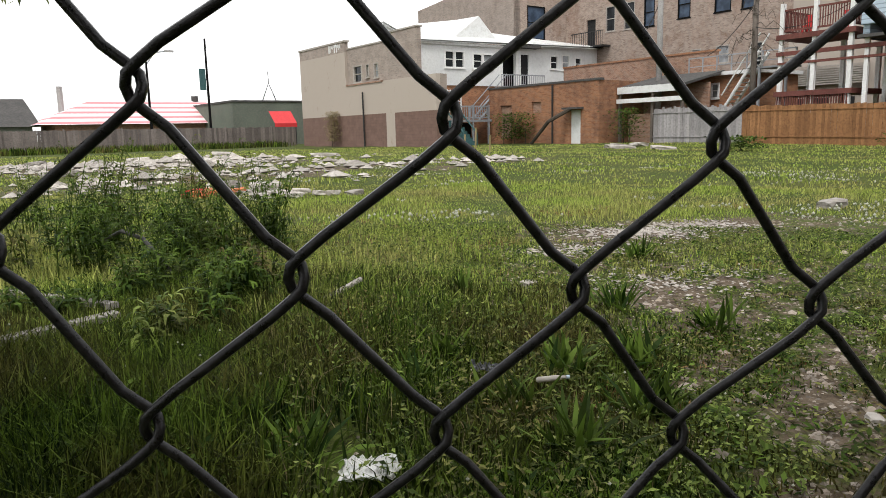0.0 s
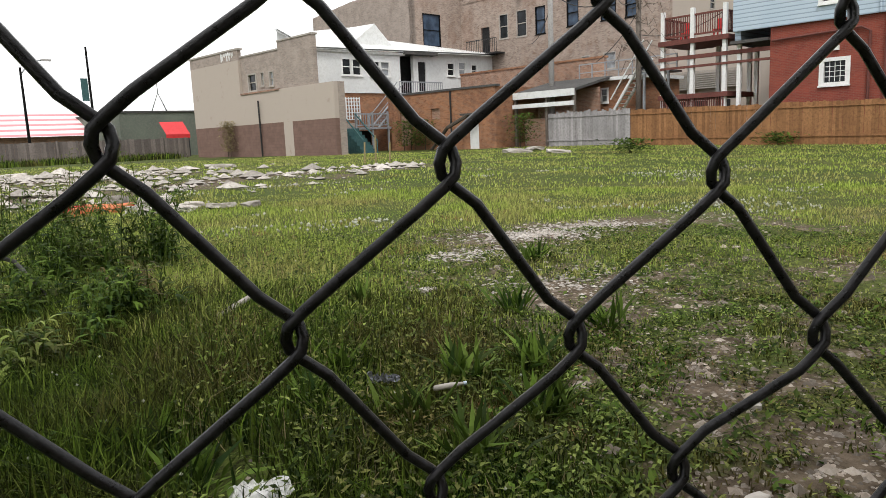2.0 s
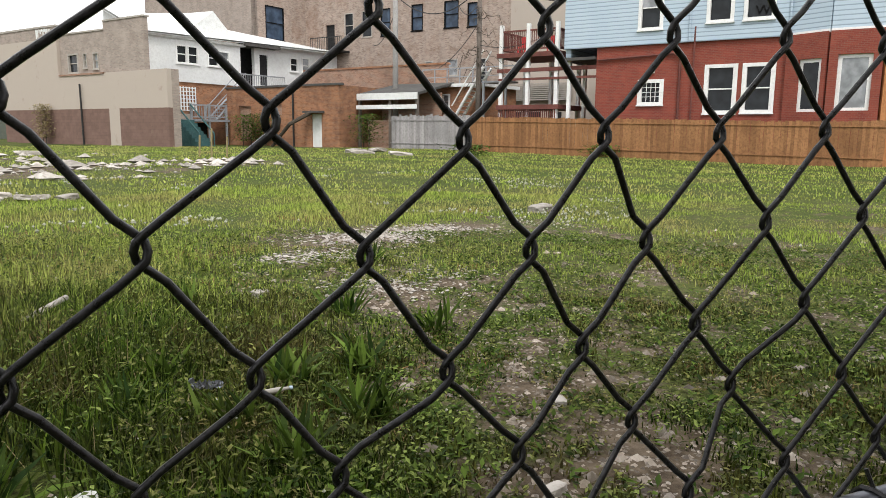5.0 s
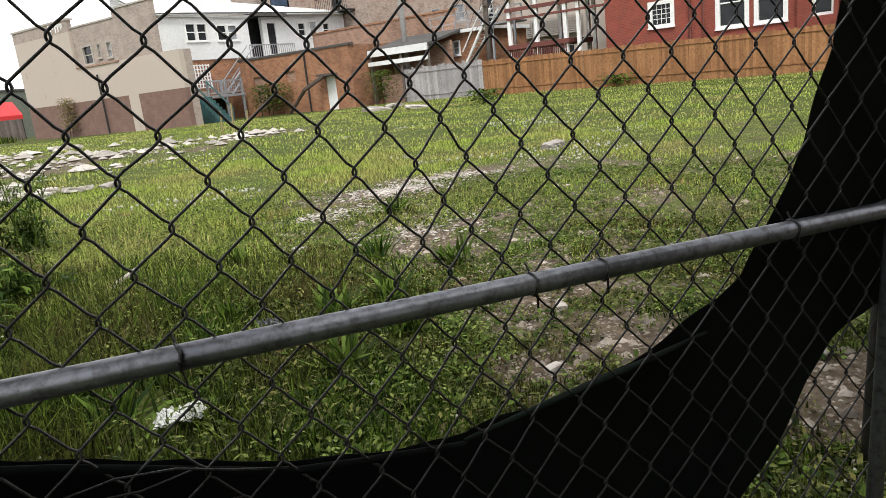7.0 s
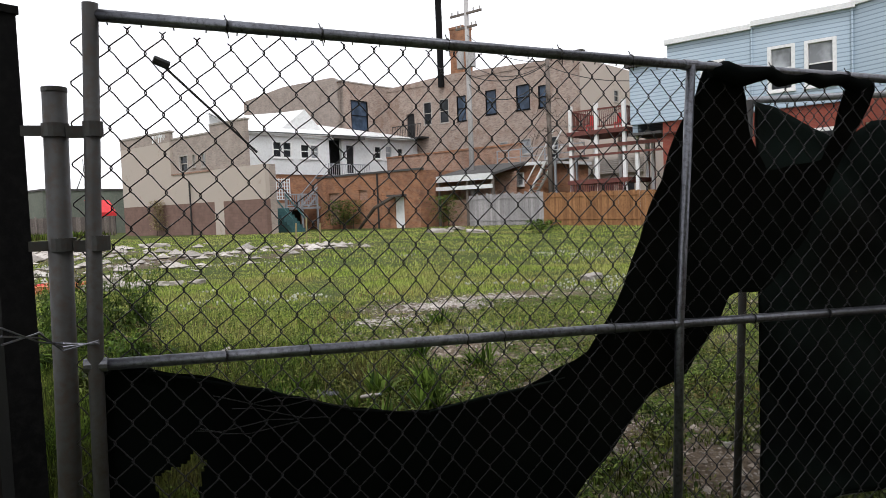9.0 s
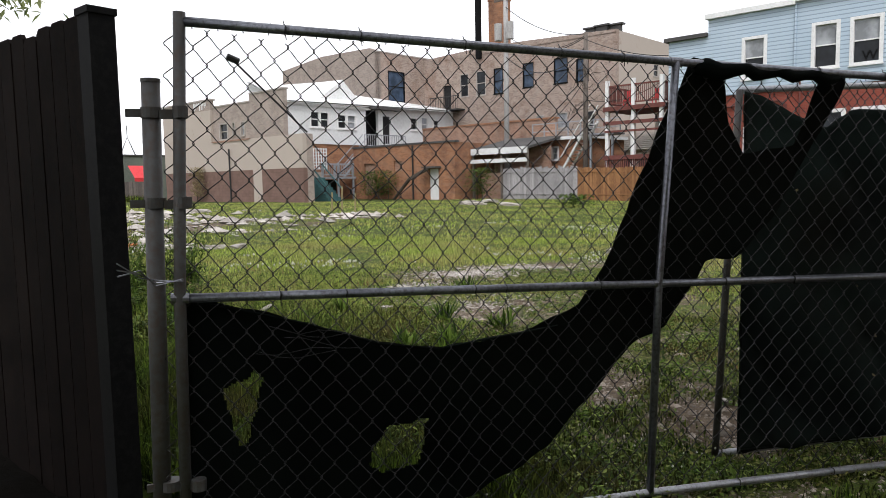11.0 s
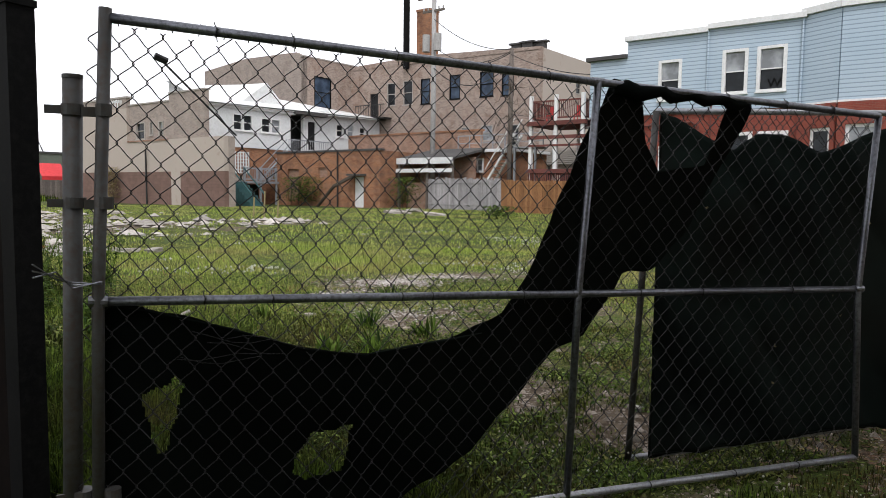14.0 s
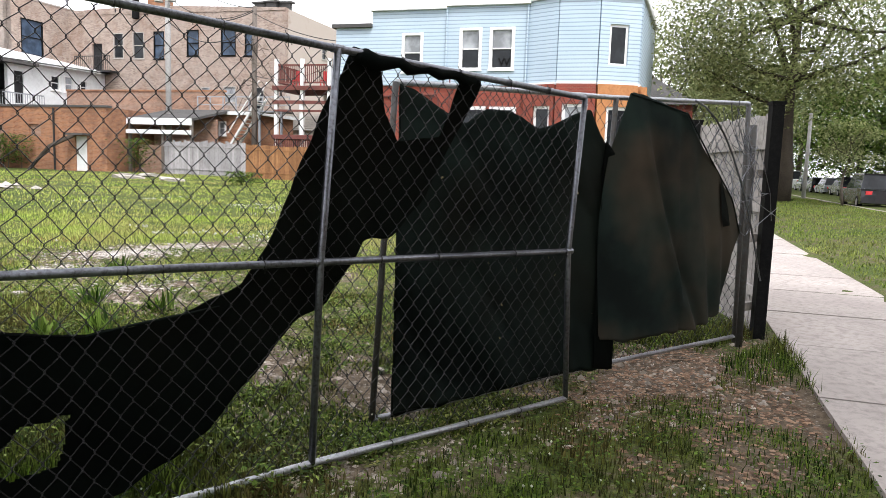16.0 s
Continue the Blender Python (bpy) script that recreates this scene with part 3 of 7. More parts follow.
    gab = Shape().add([(32.6, 43.2, 8.0), (36.6, 43.2, 8.0), (34.9, 43.2, 9.6), (30.0, 45.9, 9.0), (36.6, 45.9, 8.6), (34.9, 45.9, 9.7)], [(0, 1, 2), (0, 2, 5, 3), (1, 4, 5, 2)])
    part("dormer", gab, M["whiteroof"], w, "white roofed dormer")
    sd = Shape().add([(28.2, 42, 4.4), (28.2, 46, 4.4), (28.2, 46, 9.2), (28.2, 42, 7.4)], [(0, 1, 2, 3)])
    part("side_wall", sd, M["whitewall"], w)
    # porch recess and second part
    # recess shade is put into this wall's dark colour
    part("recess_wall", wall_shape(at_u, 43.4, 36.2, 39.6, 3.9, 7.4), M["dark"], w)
    door_holes = [(38.2, 39.0, 4.6, 6.85)]
    part("porch_wall", wall_shape(at_u, 42.2, 37.7, 39.5, 3.9, 7.3, door_holes), M["whitewall"], w)
    pr = Shape()
    pbox(pr, at_u, 41.9, 36.4, 39.8, -0.3, 1.3, 7.3, 7.5)
    part("porch_roof", pr, M["tar"], w)
    dr = Shape()
    pbox(dr, at_u, 42.3, 38.2, 39.0, 0.0, 0.06, 4.6, 6.85)
    part("door", dr, M["dark"], w)
    end_holes = [(41.4, 42.3, 5.85, 6.95), (42.7, 43.6, 5.8, 7.05), (44.2, 45.0, 5.85, 6.9)]
    part("end_wall", wall_shape(at_u, 42.3, 39.5, 46.9, 4.0, 7.65, end_holes), M["whitewall"], w)
    for n, h in enumerate(end_holes):
        window(w, at_u, 42.3, *h, "white", "blind" if n == 1 else "glass", 0.1)
    par = Shape()
    pbox(par, at_u, 42.3, 39.4, 47.0, -0.08, 0.3, 7.65, 7.85)
    part("parapet", par, M["whiteroof"], w)
    bal = Shape()
    pbox(bal, at_u, 41, 35.2, 39.6, 0, 1.1, 4.1, 4.25)
    part("balcony_floor", bal, M["steelgrey"], w)
    rail = Shape()
    pbox(rail, at_u, 41, 35.2, 39.6, 0.0, 0.06, 5.15, 5.23)
    pbox(rail, at_u, 41, 35.2, 39.6, 0.0, 0.06, 4.3, 4.36)
    for i in range(23):
        s = 35.2 + i * 0.2
        pbox(rail, at_u, 41, s - 0.02, s + 0.02, 0.015, 0.045, 4.36, 5.15)
    part("balcony_rail", rail, M["steelgrey"], w)
    stair = Shape()
    for q in (0.0, 0.9):
        stair.tube([(32.6, 40.6 + q, 1.8), (35.4, 40.6 + q, 4.3)], 0.07, 6)
        stair.tube([(32.6, 40.6 + q, 2.7), (35.4, 40.6 + q, 5.2)], 0.035, 6)
    for i in range(12):
        stair.box(32.6 + i * 0.235, 32.85 + i * 0.235, 40.6, 41.5, 1.78 + i * 0.21, 1.82 + i * 0.21)
    part("upper_stair", stair, M["steelgrey"], w)

    # low porch deck and teal steps beside the wing
    p = thing("rear_porch", (31.5, 39.6, 0), "grey wooden rear porch with teal steps", "porch")
    deck = Shape().box(29.6, 32.7, 39.2, 41.8, 1.75, 1.9)
    part("deck", deck, M["steelgrey"], p)
    for x, y in ((29.7, 39.3), (31.1, 39.3), (32.5, 39.3), (32.5, 41.5)):
        part("post", Shape().box(x - 0.06, x + 0.06, y - 0.06, y + 0.06, 0.0, 2.9), M["steelgrey"], p)
    rl = Shape().box(29.7, 32.5, 39.26, 39.34, 2.75, 2.85).box(29.7, 32.5, 39.26, 39.34, 2.0, 2.08)
    for i in range(16):
        rl.box(29.8 + i * 0.18, 29.83 + i * 0.18, 39.28, 39.32, 2.08, 2.75)
    part("rail", rl, M["steelgrey"], p)
    part("under_shadow_wall", Shape().box(29.9, 32.4, 41.2, 41.3, 0.05, 1.7), M["dark"], p)
    for i in range(8):
        part("step", Shape().box(28.5, 29.6, 36.9 + i * 0.28, 37.178 + i * 0.28, 0.0, 0.23 * (i + 1)), M["tealtarp"], p, "teal green step")
    hand = Shape()
    for x in (28.5, 29.6):
        hand.tube([(x, 37.0, 1.0), (x, 39.2, 2.8)], 0.05, 6).tube([(x, 37.0, 0.1), (x, 37.0, 1.0)], 0.04, 6)
    part("handrail", hand, M["tealtarp"], p)

    # tall brick building, set back
    t1 = thing("tall_brick_building", (46, 50, 0), "tall old common brick building with tar roof", "building")
    h = [(42.4, 44.45, 8.7, 11.4)]
    part("wall", wall_shape(at_u, 46, 41.2, 48.5, -0.3, 12.9, h, 0.35), M["commonbrick"], t1)
    part("side_wall", wall_shape(at_v, 41.2, 46.0, 60.5, -0.3, 12.9, (), 0.35), M["greybrick"], t1)
    part("roof", Shape().box(41.4, 48.3, 46.2, 60.3, 12.4, 12.6), M["tar"], t1)
    gb = Shape().add([(41.2, 46, 12.9), (41.2, 60.5, 12.9), (41.2, 54, 13.5), (41.2, 47, 13.35), (41.55, 46, 12.9), (41.55, 60.5, 12.9), (41.55, 54, 13.5), (41.55, 47, 13.35)], [(0, 3, 2, 1), (4, 5, 6, 7), (0, 4, 7, 3), (3, 7, 6, 2), (2, 6, 5, 1)])
    part("parapet", gb, M["greybrick"], t1)
    window(t1, at_u, 46, *h[0], "blackpost", "bluepane", 0.08, 0.0)
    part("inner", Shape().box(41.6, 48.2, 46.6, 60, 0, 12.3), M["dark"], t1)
    cp = Shape()
    pbox(cp, at_u, 46, 41.1, 48.5, -0.06, 0.4, 12.9, 13.0)
    part("coping", cp, M["stone"], t1)

    # long brick building with a row of windows
    t2 = thing("long_brick_building", (47, 35, 0), "long old brick building with tall upper windows", "building")
    up = [(40.5, 41.5, 8.95, 10.95), (38.5, 39.6, 8.9, 11.0), (36.6, 37.6, 8.85, 11.0), (33.4, 34.5, 9.05, 11.05), (30.1, 31.4, 9.05, 11.05), (28.2, 29.3, 9.0, 10.75)]
    lowr = [(32.4, 33.2, 5.6, 6.7), (30.1, 31.2, 5.5, 6.75), (27.6, 28.5, 4.2, 6.7)]
    door = [(42.6, 43.6, 7.95, 10.15)]
    part("wall", wall_shape(at_v, 47, 25.8, 46.0, -0.3, 12.5, up + lowr + door, 0.35), M["commonbrick"], t2)
    cps = Shape().add([(46.95, 46.0, 12.75), (46.95, 38, 13.0), (46.95, 25.8, 12.5), (47.4, 25.8, 12.5), (47.4, 38, 13.0), (47.4, 46.0, 12.75), (46.95, 46.0, 12.45), (46.95, 25.8, 12.3), (47.4, 25.8, 12.3), (47.4, 46, 12.45)], [(0, 1, 2, 3, 4, 5), (0, 6, 7, 2, 1), (5, 4, 3, 8, 9)])
    part("parapet", cps, M["commonbrick"], t2)
    for n, hh in enumerate(up):
        window(t2, at_v, 47, *hh, "stone" if n < 2 else "blackpost", "glass" if n < 2 else "bluepane", 0.07, 0.0)
    for hh in lowr:
        window(t2, at_v, 47, *hh, "stone", "blind" if hh[2] > 5 else "glass", 0.08, 0.0)
    dd = Shape()
    pbox(dd, at_v, 47, 42.6, 43.6, 0.15, 0.22, 7.95, 10.15)
    part("door", dd, M["dark"], t2)
    fe = Shape()
    pbox(fe, at_v, 45.9, 40.9, 44.4, 0, 1.05, 7.75, 7.87)
    for i in range(18):
        s = 40.9 + i * 0.205
        pbox(fe, at_v, 45.9, s - 0.015, s + 0.015, 0.0, 0.03, 7.9, 8.95)
    pbox(fe, at_v, 45.9, 40.9, 44.4, -0.01, 0.04, 8.95, 9.02)
    part("fire_escape", fe, M["cable"], t2, "black iron fire escape landing")
    part("end_wall", wall_shape(at_u, 25.8, 47.35, 57.0, -0.3, 12.45, [(52.9, 53.8, 9.6, 10.6)], 0.35), M["tanpaint"], t2)
    window(t2, at_u, 25.8, 52.9, 53.8, 9.6, 10.6, "stone", "glass", 0.08, 0.0)
    part("roof", Shape().box(47.3, 57, 26.1, 46, 12.0, 12.2), M["tar"], t2)
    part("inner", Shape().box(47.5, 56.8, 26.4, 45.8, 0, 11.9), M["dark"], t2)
    vt = Shape()
    for x, y in ((47.8, 27.5), (48.0, 28.6), (48.2, 26.6)):
        vt.box(x, x + 0.4, y - 0.4, y + 0.5, 12.2, 13.1).box(x - 0.1, x + 0.5, y - 0.6, y + 0.7, 13.1, 13.22)
    part("roof_vents", vt, M["tar"], t2)
    for i in range(9):
        lw = Shape()
        pbox(lw, at_v, 46.6, 20.6, 27.3, 0.0 + i * 0.03, 0.3, 3.5 + i * 0.14, 3.58 + i * 0.14)
        part("awning_slat", lw, M["stone"], t2)
    for s in (21.4, 23.0, 24.6):
        dw = Shape()
        pbox(dw, at_v, 47, s, s + 0.9, -0.05, 0.0, 0.2, 2.7)
        part("dark_doorway", dw, M["dark"], t2)
    part("low_wall", wall_shape(at_v, 47, 12.0, 25.8, -0.3, 8.2), M["tanpaint"], t2, "pale rear wall")

    # orange brick garage and the buildings joined to it
    g = thing("brick_garage", (33, 35, 0), "orange brick garage with bricked openings", "garage")
    gh = [(37.4, 38.6, 0.6, 2.8), (34.5, 35.4, 2.2, 2.9), (31.05, 31.9, 0.2, 2.25)]
    part("wall", wall_shape(at_v, 33, 29.6, 39.8, -0.3, 3.95, gh), M["orangebrick"], g)
    cg = Shape()
    pbox(cg, at_v, 33, 29.5, 39.9, -0.06, 0.36, 3.95, 4.08)
    part("coping", cg, M["tar"], g)
    for q in gh[:2]:
        inf = Shape()
        pbox(inf, at_v, 33, q[0], q[1], 0.12, 0.2, q[2], q[3])
        part("bricked_opening", inf, M["mixbrick"], g)
    dg = Shape()
    pbox(dg, at_v, 33, 31.05, 31.9, 0.08, 0.14, 0.2, 2.25)
    part("door", dg, M["whitewall"], g, "white door under a small canopy")
    cn = Shape()
    pbox(cn, at_v, 33, 30.8, 32.1, -0.6, 0.0, 2.3, 2.42)
    part("canopy", cn, M["tar"], g)
    part("end_wall", wall_shape(at_u, 29.6, 33.3, 46.0, -0.3, 3.95), M["orangebrick"], g)
    part("side_wall", wall_shape(at_u, 39.5, 33.3, 42.0, -0.3, 3.95), M["orangebrick"], g)
    part("roof", Shape().box(33.2, 46, 29.8, 39.6, 3.6, 3.75), M["tar"], g)
    dpipe = Shape().tube([(32.9, 33.4, 0.2), (32.9, 33.4, 3.9)], 0.06)
    part("drain_pipe", dpipe, M["cable"], g)

    r = thing("brick_rear_wall", (40, 32, 0), "weathered mixed brick rear wall with coping", "wall")
    part("wall", wall_shape(at_v, 40, 26.5, 39.4, -0.3, 5.6), M["mixbrick"], r)
    cr = Shape()
    pbox(cr, at_v, 40, 26.4, 39.4, -0.06, 0.36, 5.6, 5.72)
    part("coping", cr, M["orangebrick"], r)

    s = thing("carport_shed", (35, 27.5, 0), "low open shed with dark tar roof and pale beam", "shed")
    part("roof", Shape().add([(34.6, 24.9, 3.5), (34.6, 29.5, 3.5), (38.5, 29.5, 4.3), (38.5, 24.9, 4.3), (34.6, 24.9, 3.35), (34.6, 29.5, 3.35), (38.5, 29.5, 4.15), (38.5, 24.9, 4.15)], [(0, 3, 2, 1), (4, 5, 6, 7), (0, 1, 5, 4), (1, 2, 6, 5), (2, 3, 7, 6), (3, 0, 4, 7)]), M["tar"], s)
    part("fascia", Shape().box(34.5, 34.6, 24.9, 29.5, 3.1, 3.5), M["whitewall"], s, "pale fascia beam")
    part("beam", Shape().box(34.45, 34.55, 24.9, 29.5, 2.55, 2.8), M["whitewall"], s)
    part("back_wall", Shape().box(37.0, 37.2, 24.9, 29.5, -0.2, 3.6), M["mixbrick"], s)
    part("lower_front", Shape().box(35.0, 35.1, 25.2, 29.0, -0.2, 1.9), M["mixbrick"], s)
    for v in (25.0, 27.0, 29.4):
        part("post", Shape().box(34.62, 34.78, v - 0.08, v + 0.08, -0.1, 3.4), M["polewood"], s)

    o = thing("orange_shed", (40, 23.5, 0), "orange painted shed with small window and roof deck", "shed")
    part("wall", wall_shape(at_v, 38.5, 22.9, 27.2, -0.2, 4.0, [(25.2, 25.8, 2.7, 3.6)]), M["orangebrick"], o)
    window(o, at_v, 38.5, 25.2, 25.8, 2.7, 3.6, "white", "blind", 0.1)
    part("end_wall", wall_shape(at_u, 22.9, 38.5, 43, -0.2, 4.0), M["orangebrick"], o)
    part("roof", Shape().box(38.2, 43, 22.6, 27.5, 4.0, 4.2), M["whiteroof"], o)
    rl = Shape().box(38.4, 38.45, 20.6, 27.3, 5.1, 5.17).box(38.4, 38.45, 20.6, 27.3, 4.6, 4.65)
    for i in range(8):
        rl.box(38.4, 38.46, 20.6 + i * 0.95, 20.66 + i * 0.95, 4.2, 5.15)
    part("roof_rail", rl, M["steelgrey"], o)
    stair = Shape()
    for q in (0.0, 0.9):
        stair.tube([(37.2 + q, 24.2, 1.8), (37.2 + q, 22.0, 5.0)], 0.09, 6)
        stair.tube([(37.2 + q, 24.2, 2.8), (37.2 + q, 22.0, 6.0)], 0.04, 6)
    for i in range(14):
        stair.box(37.2, 38.1, 24.1 - i * 0.155, 24.3 - i * 0.155, 1.85 + i * 0.225, 1.89 + i * 0.225)
    part("stair", stair, M["white"], o, "white outside stair")
    land = Shape().box(37.2, 38.6, 20.4, 22.1, 4.1, 4.2)
    for y in (20.5, 22.0):
        land.box(37.2, 37.32, y - 0.06, y + 0.06, 0.0, 4.1)
    part("landing", land, M["steelgrey"], o)


far_buildings()


# ---- blue and red house beside the lot ----
def facet(p, q):
    """A placing function for a wall along the plan line p to q, whose inside lies to the right of it."""
    d = Vector((q[0] - p[0], q[1] - p[1]))
    d.normalize()

    def place(off, s, depth, z):
        return (p[0] + d.x * s - d.y * (depth + off) * -1, p[1] + d.y * s + d.x * (depth + off) * -1, z)
    return place


def blue_house():
    h = thing("blue_and_brick_house", (36.3, 8, 0), "two storey house, pale blue siding over dark red brick", "house")
    lowin = [(11.05, 12.3, 2.65, 3.9), (7.6, 9.05, 2.2, 4.5), (5.95, 7.33, 2.22, 4.5)]
    part("brick_wall", wall_shape(at_v, 36.3, 5.4, 14.6, -0.3, 5.6, lowin), M["redbrick"], h, "dark red brick wall")
    window(h, at_v, 36.3, *lowin[0], "white", "glass", 0.17, 0.05, False, "", 3)
    for w in lowin[1:]:
        window(h, at_v, 36.3, *w, "white", "glass", 0.17)
    upwin = [(11.2, 12.4, 6.3, 8.42), (7.9, 9.1, 6.42, 8.62), (6.12, 7.44, 6.42, 8.62)]
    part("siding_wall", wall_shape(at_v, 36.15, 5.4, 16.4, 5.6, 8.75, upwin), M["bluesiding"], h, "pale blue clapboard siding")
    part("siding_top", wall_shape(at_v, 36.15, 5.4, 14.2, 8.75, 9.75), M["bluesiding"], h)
    for w in upwin:
        window(h, at_v, 36.15, *w, "white", "blind", 0.14, 0.05, True, "glass")
    part("rear_siding", wall_shape(at_u, 16.1, 36.4, 46, 5.0, 8.75), M["bluesiding"], h)
    part("rear_brick", wall_shape(at_u, 14.3, 36.6, 46, -0.3, 5.6), M["redbrick"], h)
    sof = Shape()
    pbox(sof, at_v, 36.05, 14.6, 16.5, 0.0, 9.0, 5.0, 5.15)
    part("overhang", sof, M["tar"], h, "dark overhang over the back porch")
    for u in (36.4, 38.5):
        part("porch_post", Shape().box(u, u + 0.18, 16.1, 16.28, -0.1, 5.0), M["white"], h)
    cor = Shape()
    pbox(cor, at_v, 36.15, 5.3, 9.85, -0.22, 0.4, 9.75, 10.0)
    pbox(cor, at_v, 36.15, 9.85, 14.3, -0.22, 0.4, 9.62, 9.87)
    part("cornice", cor, M["white"], h, "white cornice")
    co2 = Shape()
    pbox(co2, at_v, 36.15, 14.2, 16.6, -0.22, 9.0, 8.75, 8.95)
    part("rear_cornice", co2, M["tar"], h)
    part("roof", Shape().box(36.4, 46, 0.5, 14.2, 9.4, 9.6), M["tar"], h)
    part("inner", Shape().box(36.9, 45.8, 0.6, 14.0, 0.0, 9.3), M["dark"], h)
    # bay at the street end
    pts = [(36.3, 5.4), (35.5, 3.7), (35.5, 1.7), (36.4, -0.2), (45.0, -0.6)]
    lo = [(4.55, 2.22), (4.6, 2.25)]
    for n in range(4):
        p, q = pts[n], pts[n + 1]
        pl = facet(p, q)
        ln = math.dist(p, q)
        holes, up = [], []
        if n == 0:
            holes = [(ln - 1.25, ln - 0.2, 2.22, 4.5)]
        if n == 1:
            holes = [(0.35, ln - 0.35, 2.25, 4.6)]
        if n == 2:
            up = [(0.5, 1.5, 6.55, 8.55)]
            holes = [(0.5, 1.7, 2.3, 4.5)]
        part("bay_brick", wall_shape(pl, 0.0, 0.0, ln, -0.3, 5.6, holes, 0.25), M["redbrick"] if n < 2 else M["lattice"], h)
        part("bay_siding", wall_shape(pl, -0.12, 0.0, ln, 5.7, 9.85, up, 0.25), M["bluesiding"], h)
        for w in holes:
            window(h, pl, 0.0, *w, "white", "blind" if n == 1 else "glass", 0.16)
        for w in up:
            window(h, pl, -0.12, *w, "white", "glass", 0.13)
        c = Shape()
        pbox(c, pl, -0.12, -0.05, ln + 0.05, -0.22, 0.4, 9.85, 10.15)
        part("cornice", c, M["white"], h)
        bt = Shape()
        pbox(bt, pl, -0.12, 0.0, ln, -0.06, 0.3, 5.56, 5.7)
        part("band", bt, M["white"], h)
    letter = bpy.data.curves.new("letter", "FONT")
    letter.body, letter.size, letter.extrude = "W", 0.62, 0.004
    letter.materials.append(M["blackpost"])
    lo = new("letter", letter)
    lo.parent = h
    lo.matrix_basis = ROOT[h].inverted() @ LOT @ Matrix.Translation((36.22, 6.98, 6.62)) @ Matrix(((0, 0, -1, 0), (-1, 0, 0, 0), (0, 1, 0, 0), (0, 0, 0, 1)))
    for s in (9.85, 5.45):
        tr = Shape().tube([(36.08, s, 5.6), (36.08, s, 9.7)], 0.05, 6)
        part("downspout", tr, M["bluesiding"], h)
    dp = Shape().tube([(36.2, 10.25, 0.2), (36.2, 10.25, 4.9), (36.2, 10.6, 5.1), (36.2, 14.5, 4.95)], 0.06, 6)
    part("brown_pipe", dp, M["deckwood"], h)
    part("vent_pipe", Shape().tube([(36.15, 9.6, 0.2), (36.15, 9.6, 6.3)], 0.04, 6), M["deckwood"], h)
    lt = Shape()
    pbox(lt, at_v, 36.3, 11.5, 11.75, -0.15, 0.0, 4.2, 4.42)
    part("wall_lamp", lt, M["white"], h)
    # porch and lattice at the street front
    part("porch_floor", Shape().box(35.9, 44, -3.2, -0.8, 0.6, 0.8), M["polegrey"], h)
    pst = Shape().box(36.0, 36.35, -0.75, -0.45, -0.1, 5.5)
    part("porch_column", pst, M["lattice"], h, "orange brick porch column")
    for z in (0.9, 1.4, 1.9):
        part("porch_rail", Shape().box(35.95, 36.05, -3.2, -0.5, z, z + 0.06), M["polegrey"], h)
    ch = Shape().box(40, 40.8, 2.6, 3.4, 9.5, 11.2).box(39.9, 40.9, 2.5, 3.5, 11.2, 11.35)
    part("chimney", ch, M["redbrick"], h)


blue_house()

n2 = thing("neighbour_house", (58, -1, 0), "dark brick house beyond the blue house", "house")
part("wall", wall_shape(at_v, 58, -3.6, 2.4, -0.3, 6.6), M["redbrick"], n2)
part("front_wall", wall_shape(at_u, -3.6, 58.3, 70, -0.3, 6.6), M["redbrick"], n2)
part("roof", Shape().add([(57.6, -4.0, 6.6), (70, -4.0, 6.6), (70, 2.8, 6.6), (57.6, 2.8, 6.6), (60.5, -0.6, 9.0), (68, -0.6, 9.0)], [(0, 1, 5, 4), (1, 2, 5), (2, 3, 4, 5), (3, 0, 4)]), M["tar"], n2)


def deck_tower():
    d = thing("porch_deck", (38.2, 18.5, 0), "red-brown wooden upper deck on white posts", "deck")
    for s, u in ((20.4, 36.5), (18.7, 36.5), (16.95, 36.5), (20.4, 39.5), (18.7, 39.5), (16.95, 39.5)):
        tall = 7.15 if u < 37 else 5.6
        part("post", Shape().box(u - 0.1, u + 0.1, s - 0.1, s + 0.1, -0.1, tall), M["white"], d, "white painted post")
    for z in (5.35, 2.5):
        f = Shape().box(36.3, 39.8, 16.7, 20.6, z, z + 0.25)
        part("deck_floor", f, M["deckwood"], d)
    part("beam", Shape().box(36.35, 36.5, 13.0, 20.6, 4.55, 4.75).box(36.35, 36.5, 13.0, 20.5, 4.1, 4.22), M["deckwood"], d)
    rl = Shape()
    for a, b in ((36.5, None), (None, 16.95), (None, 20.4)):
        if a:
            for z in (5.75, 6.75):
                rl.box(a - 0.04, a + 0.04, 16.95, 20.4, z, z + 0.09)
            for i in range(28):
                s = 17.0 + i * 0.125
                rl.box(a - 0.02, a + 0.02, s - 0.02, s + 0.02, 5.84, 6.75)
        else:
            for z in (5.75, 6.75):
                rl.box(36.5, 39.5, b - 0.04, b + 0.04, z, z + 0.09)
            for i in range(20):
                u = 36.6 + i * 0.145
                rl.box(u - 0.02, u + 0.02, b - 0.02, b + 0.02, 5.84, 6.75)
    part("railing", rl, M["deckwood"], d)
    for i in range(30):
        s = 16.95 + i * 0.12
        part("baluster", Shape().box(36.36, 36.4, s - 0.03, s + 0.03, 2.0, 2.75), M["deckwood"], d)


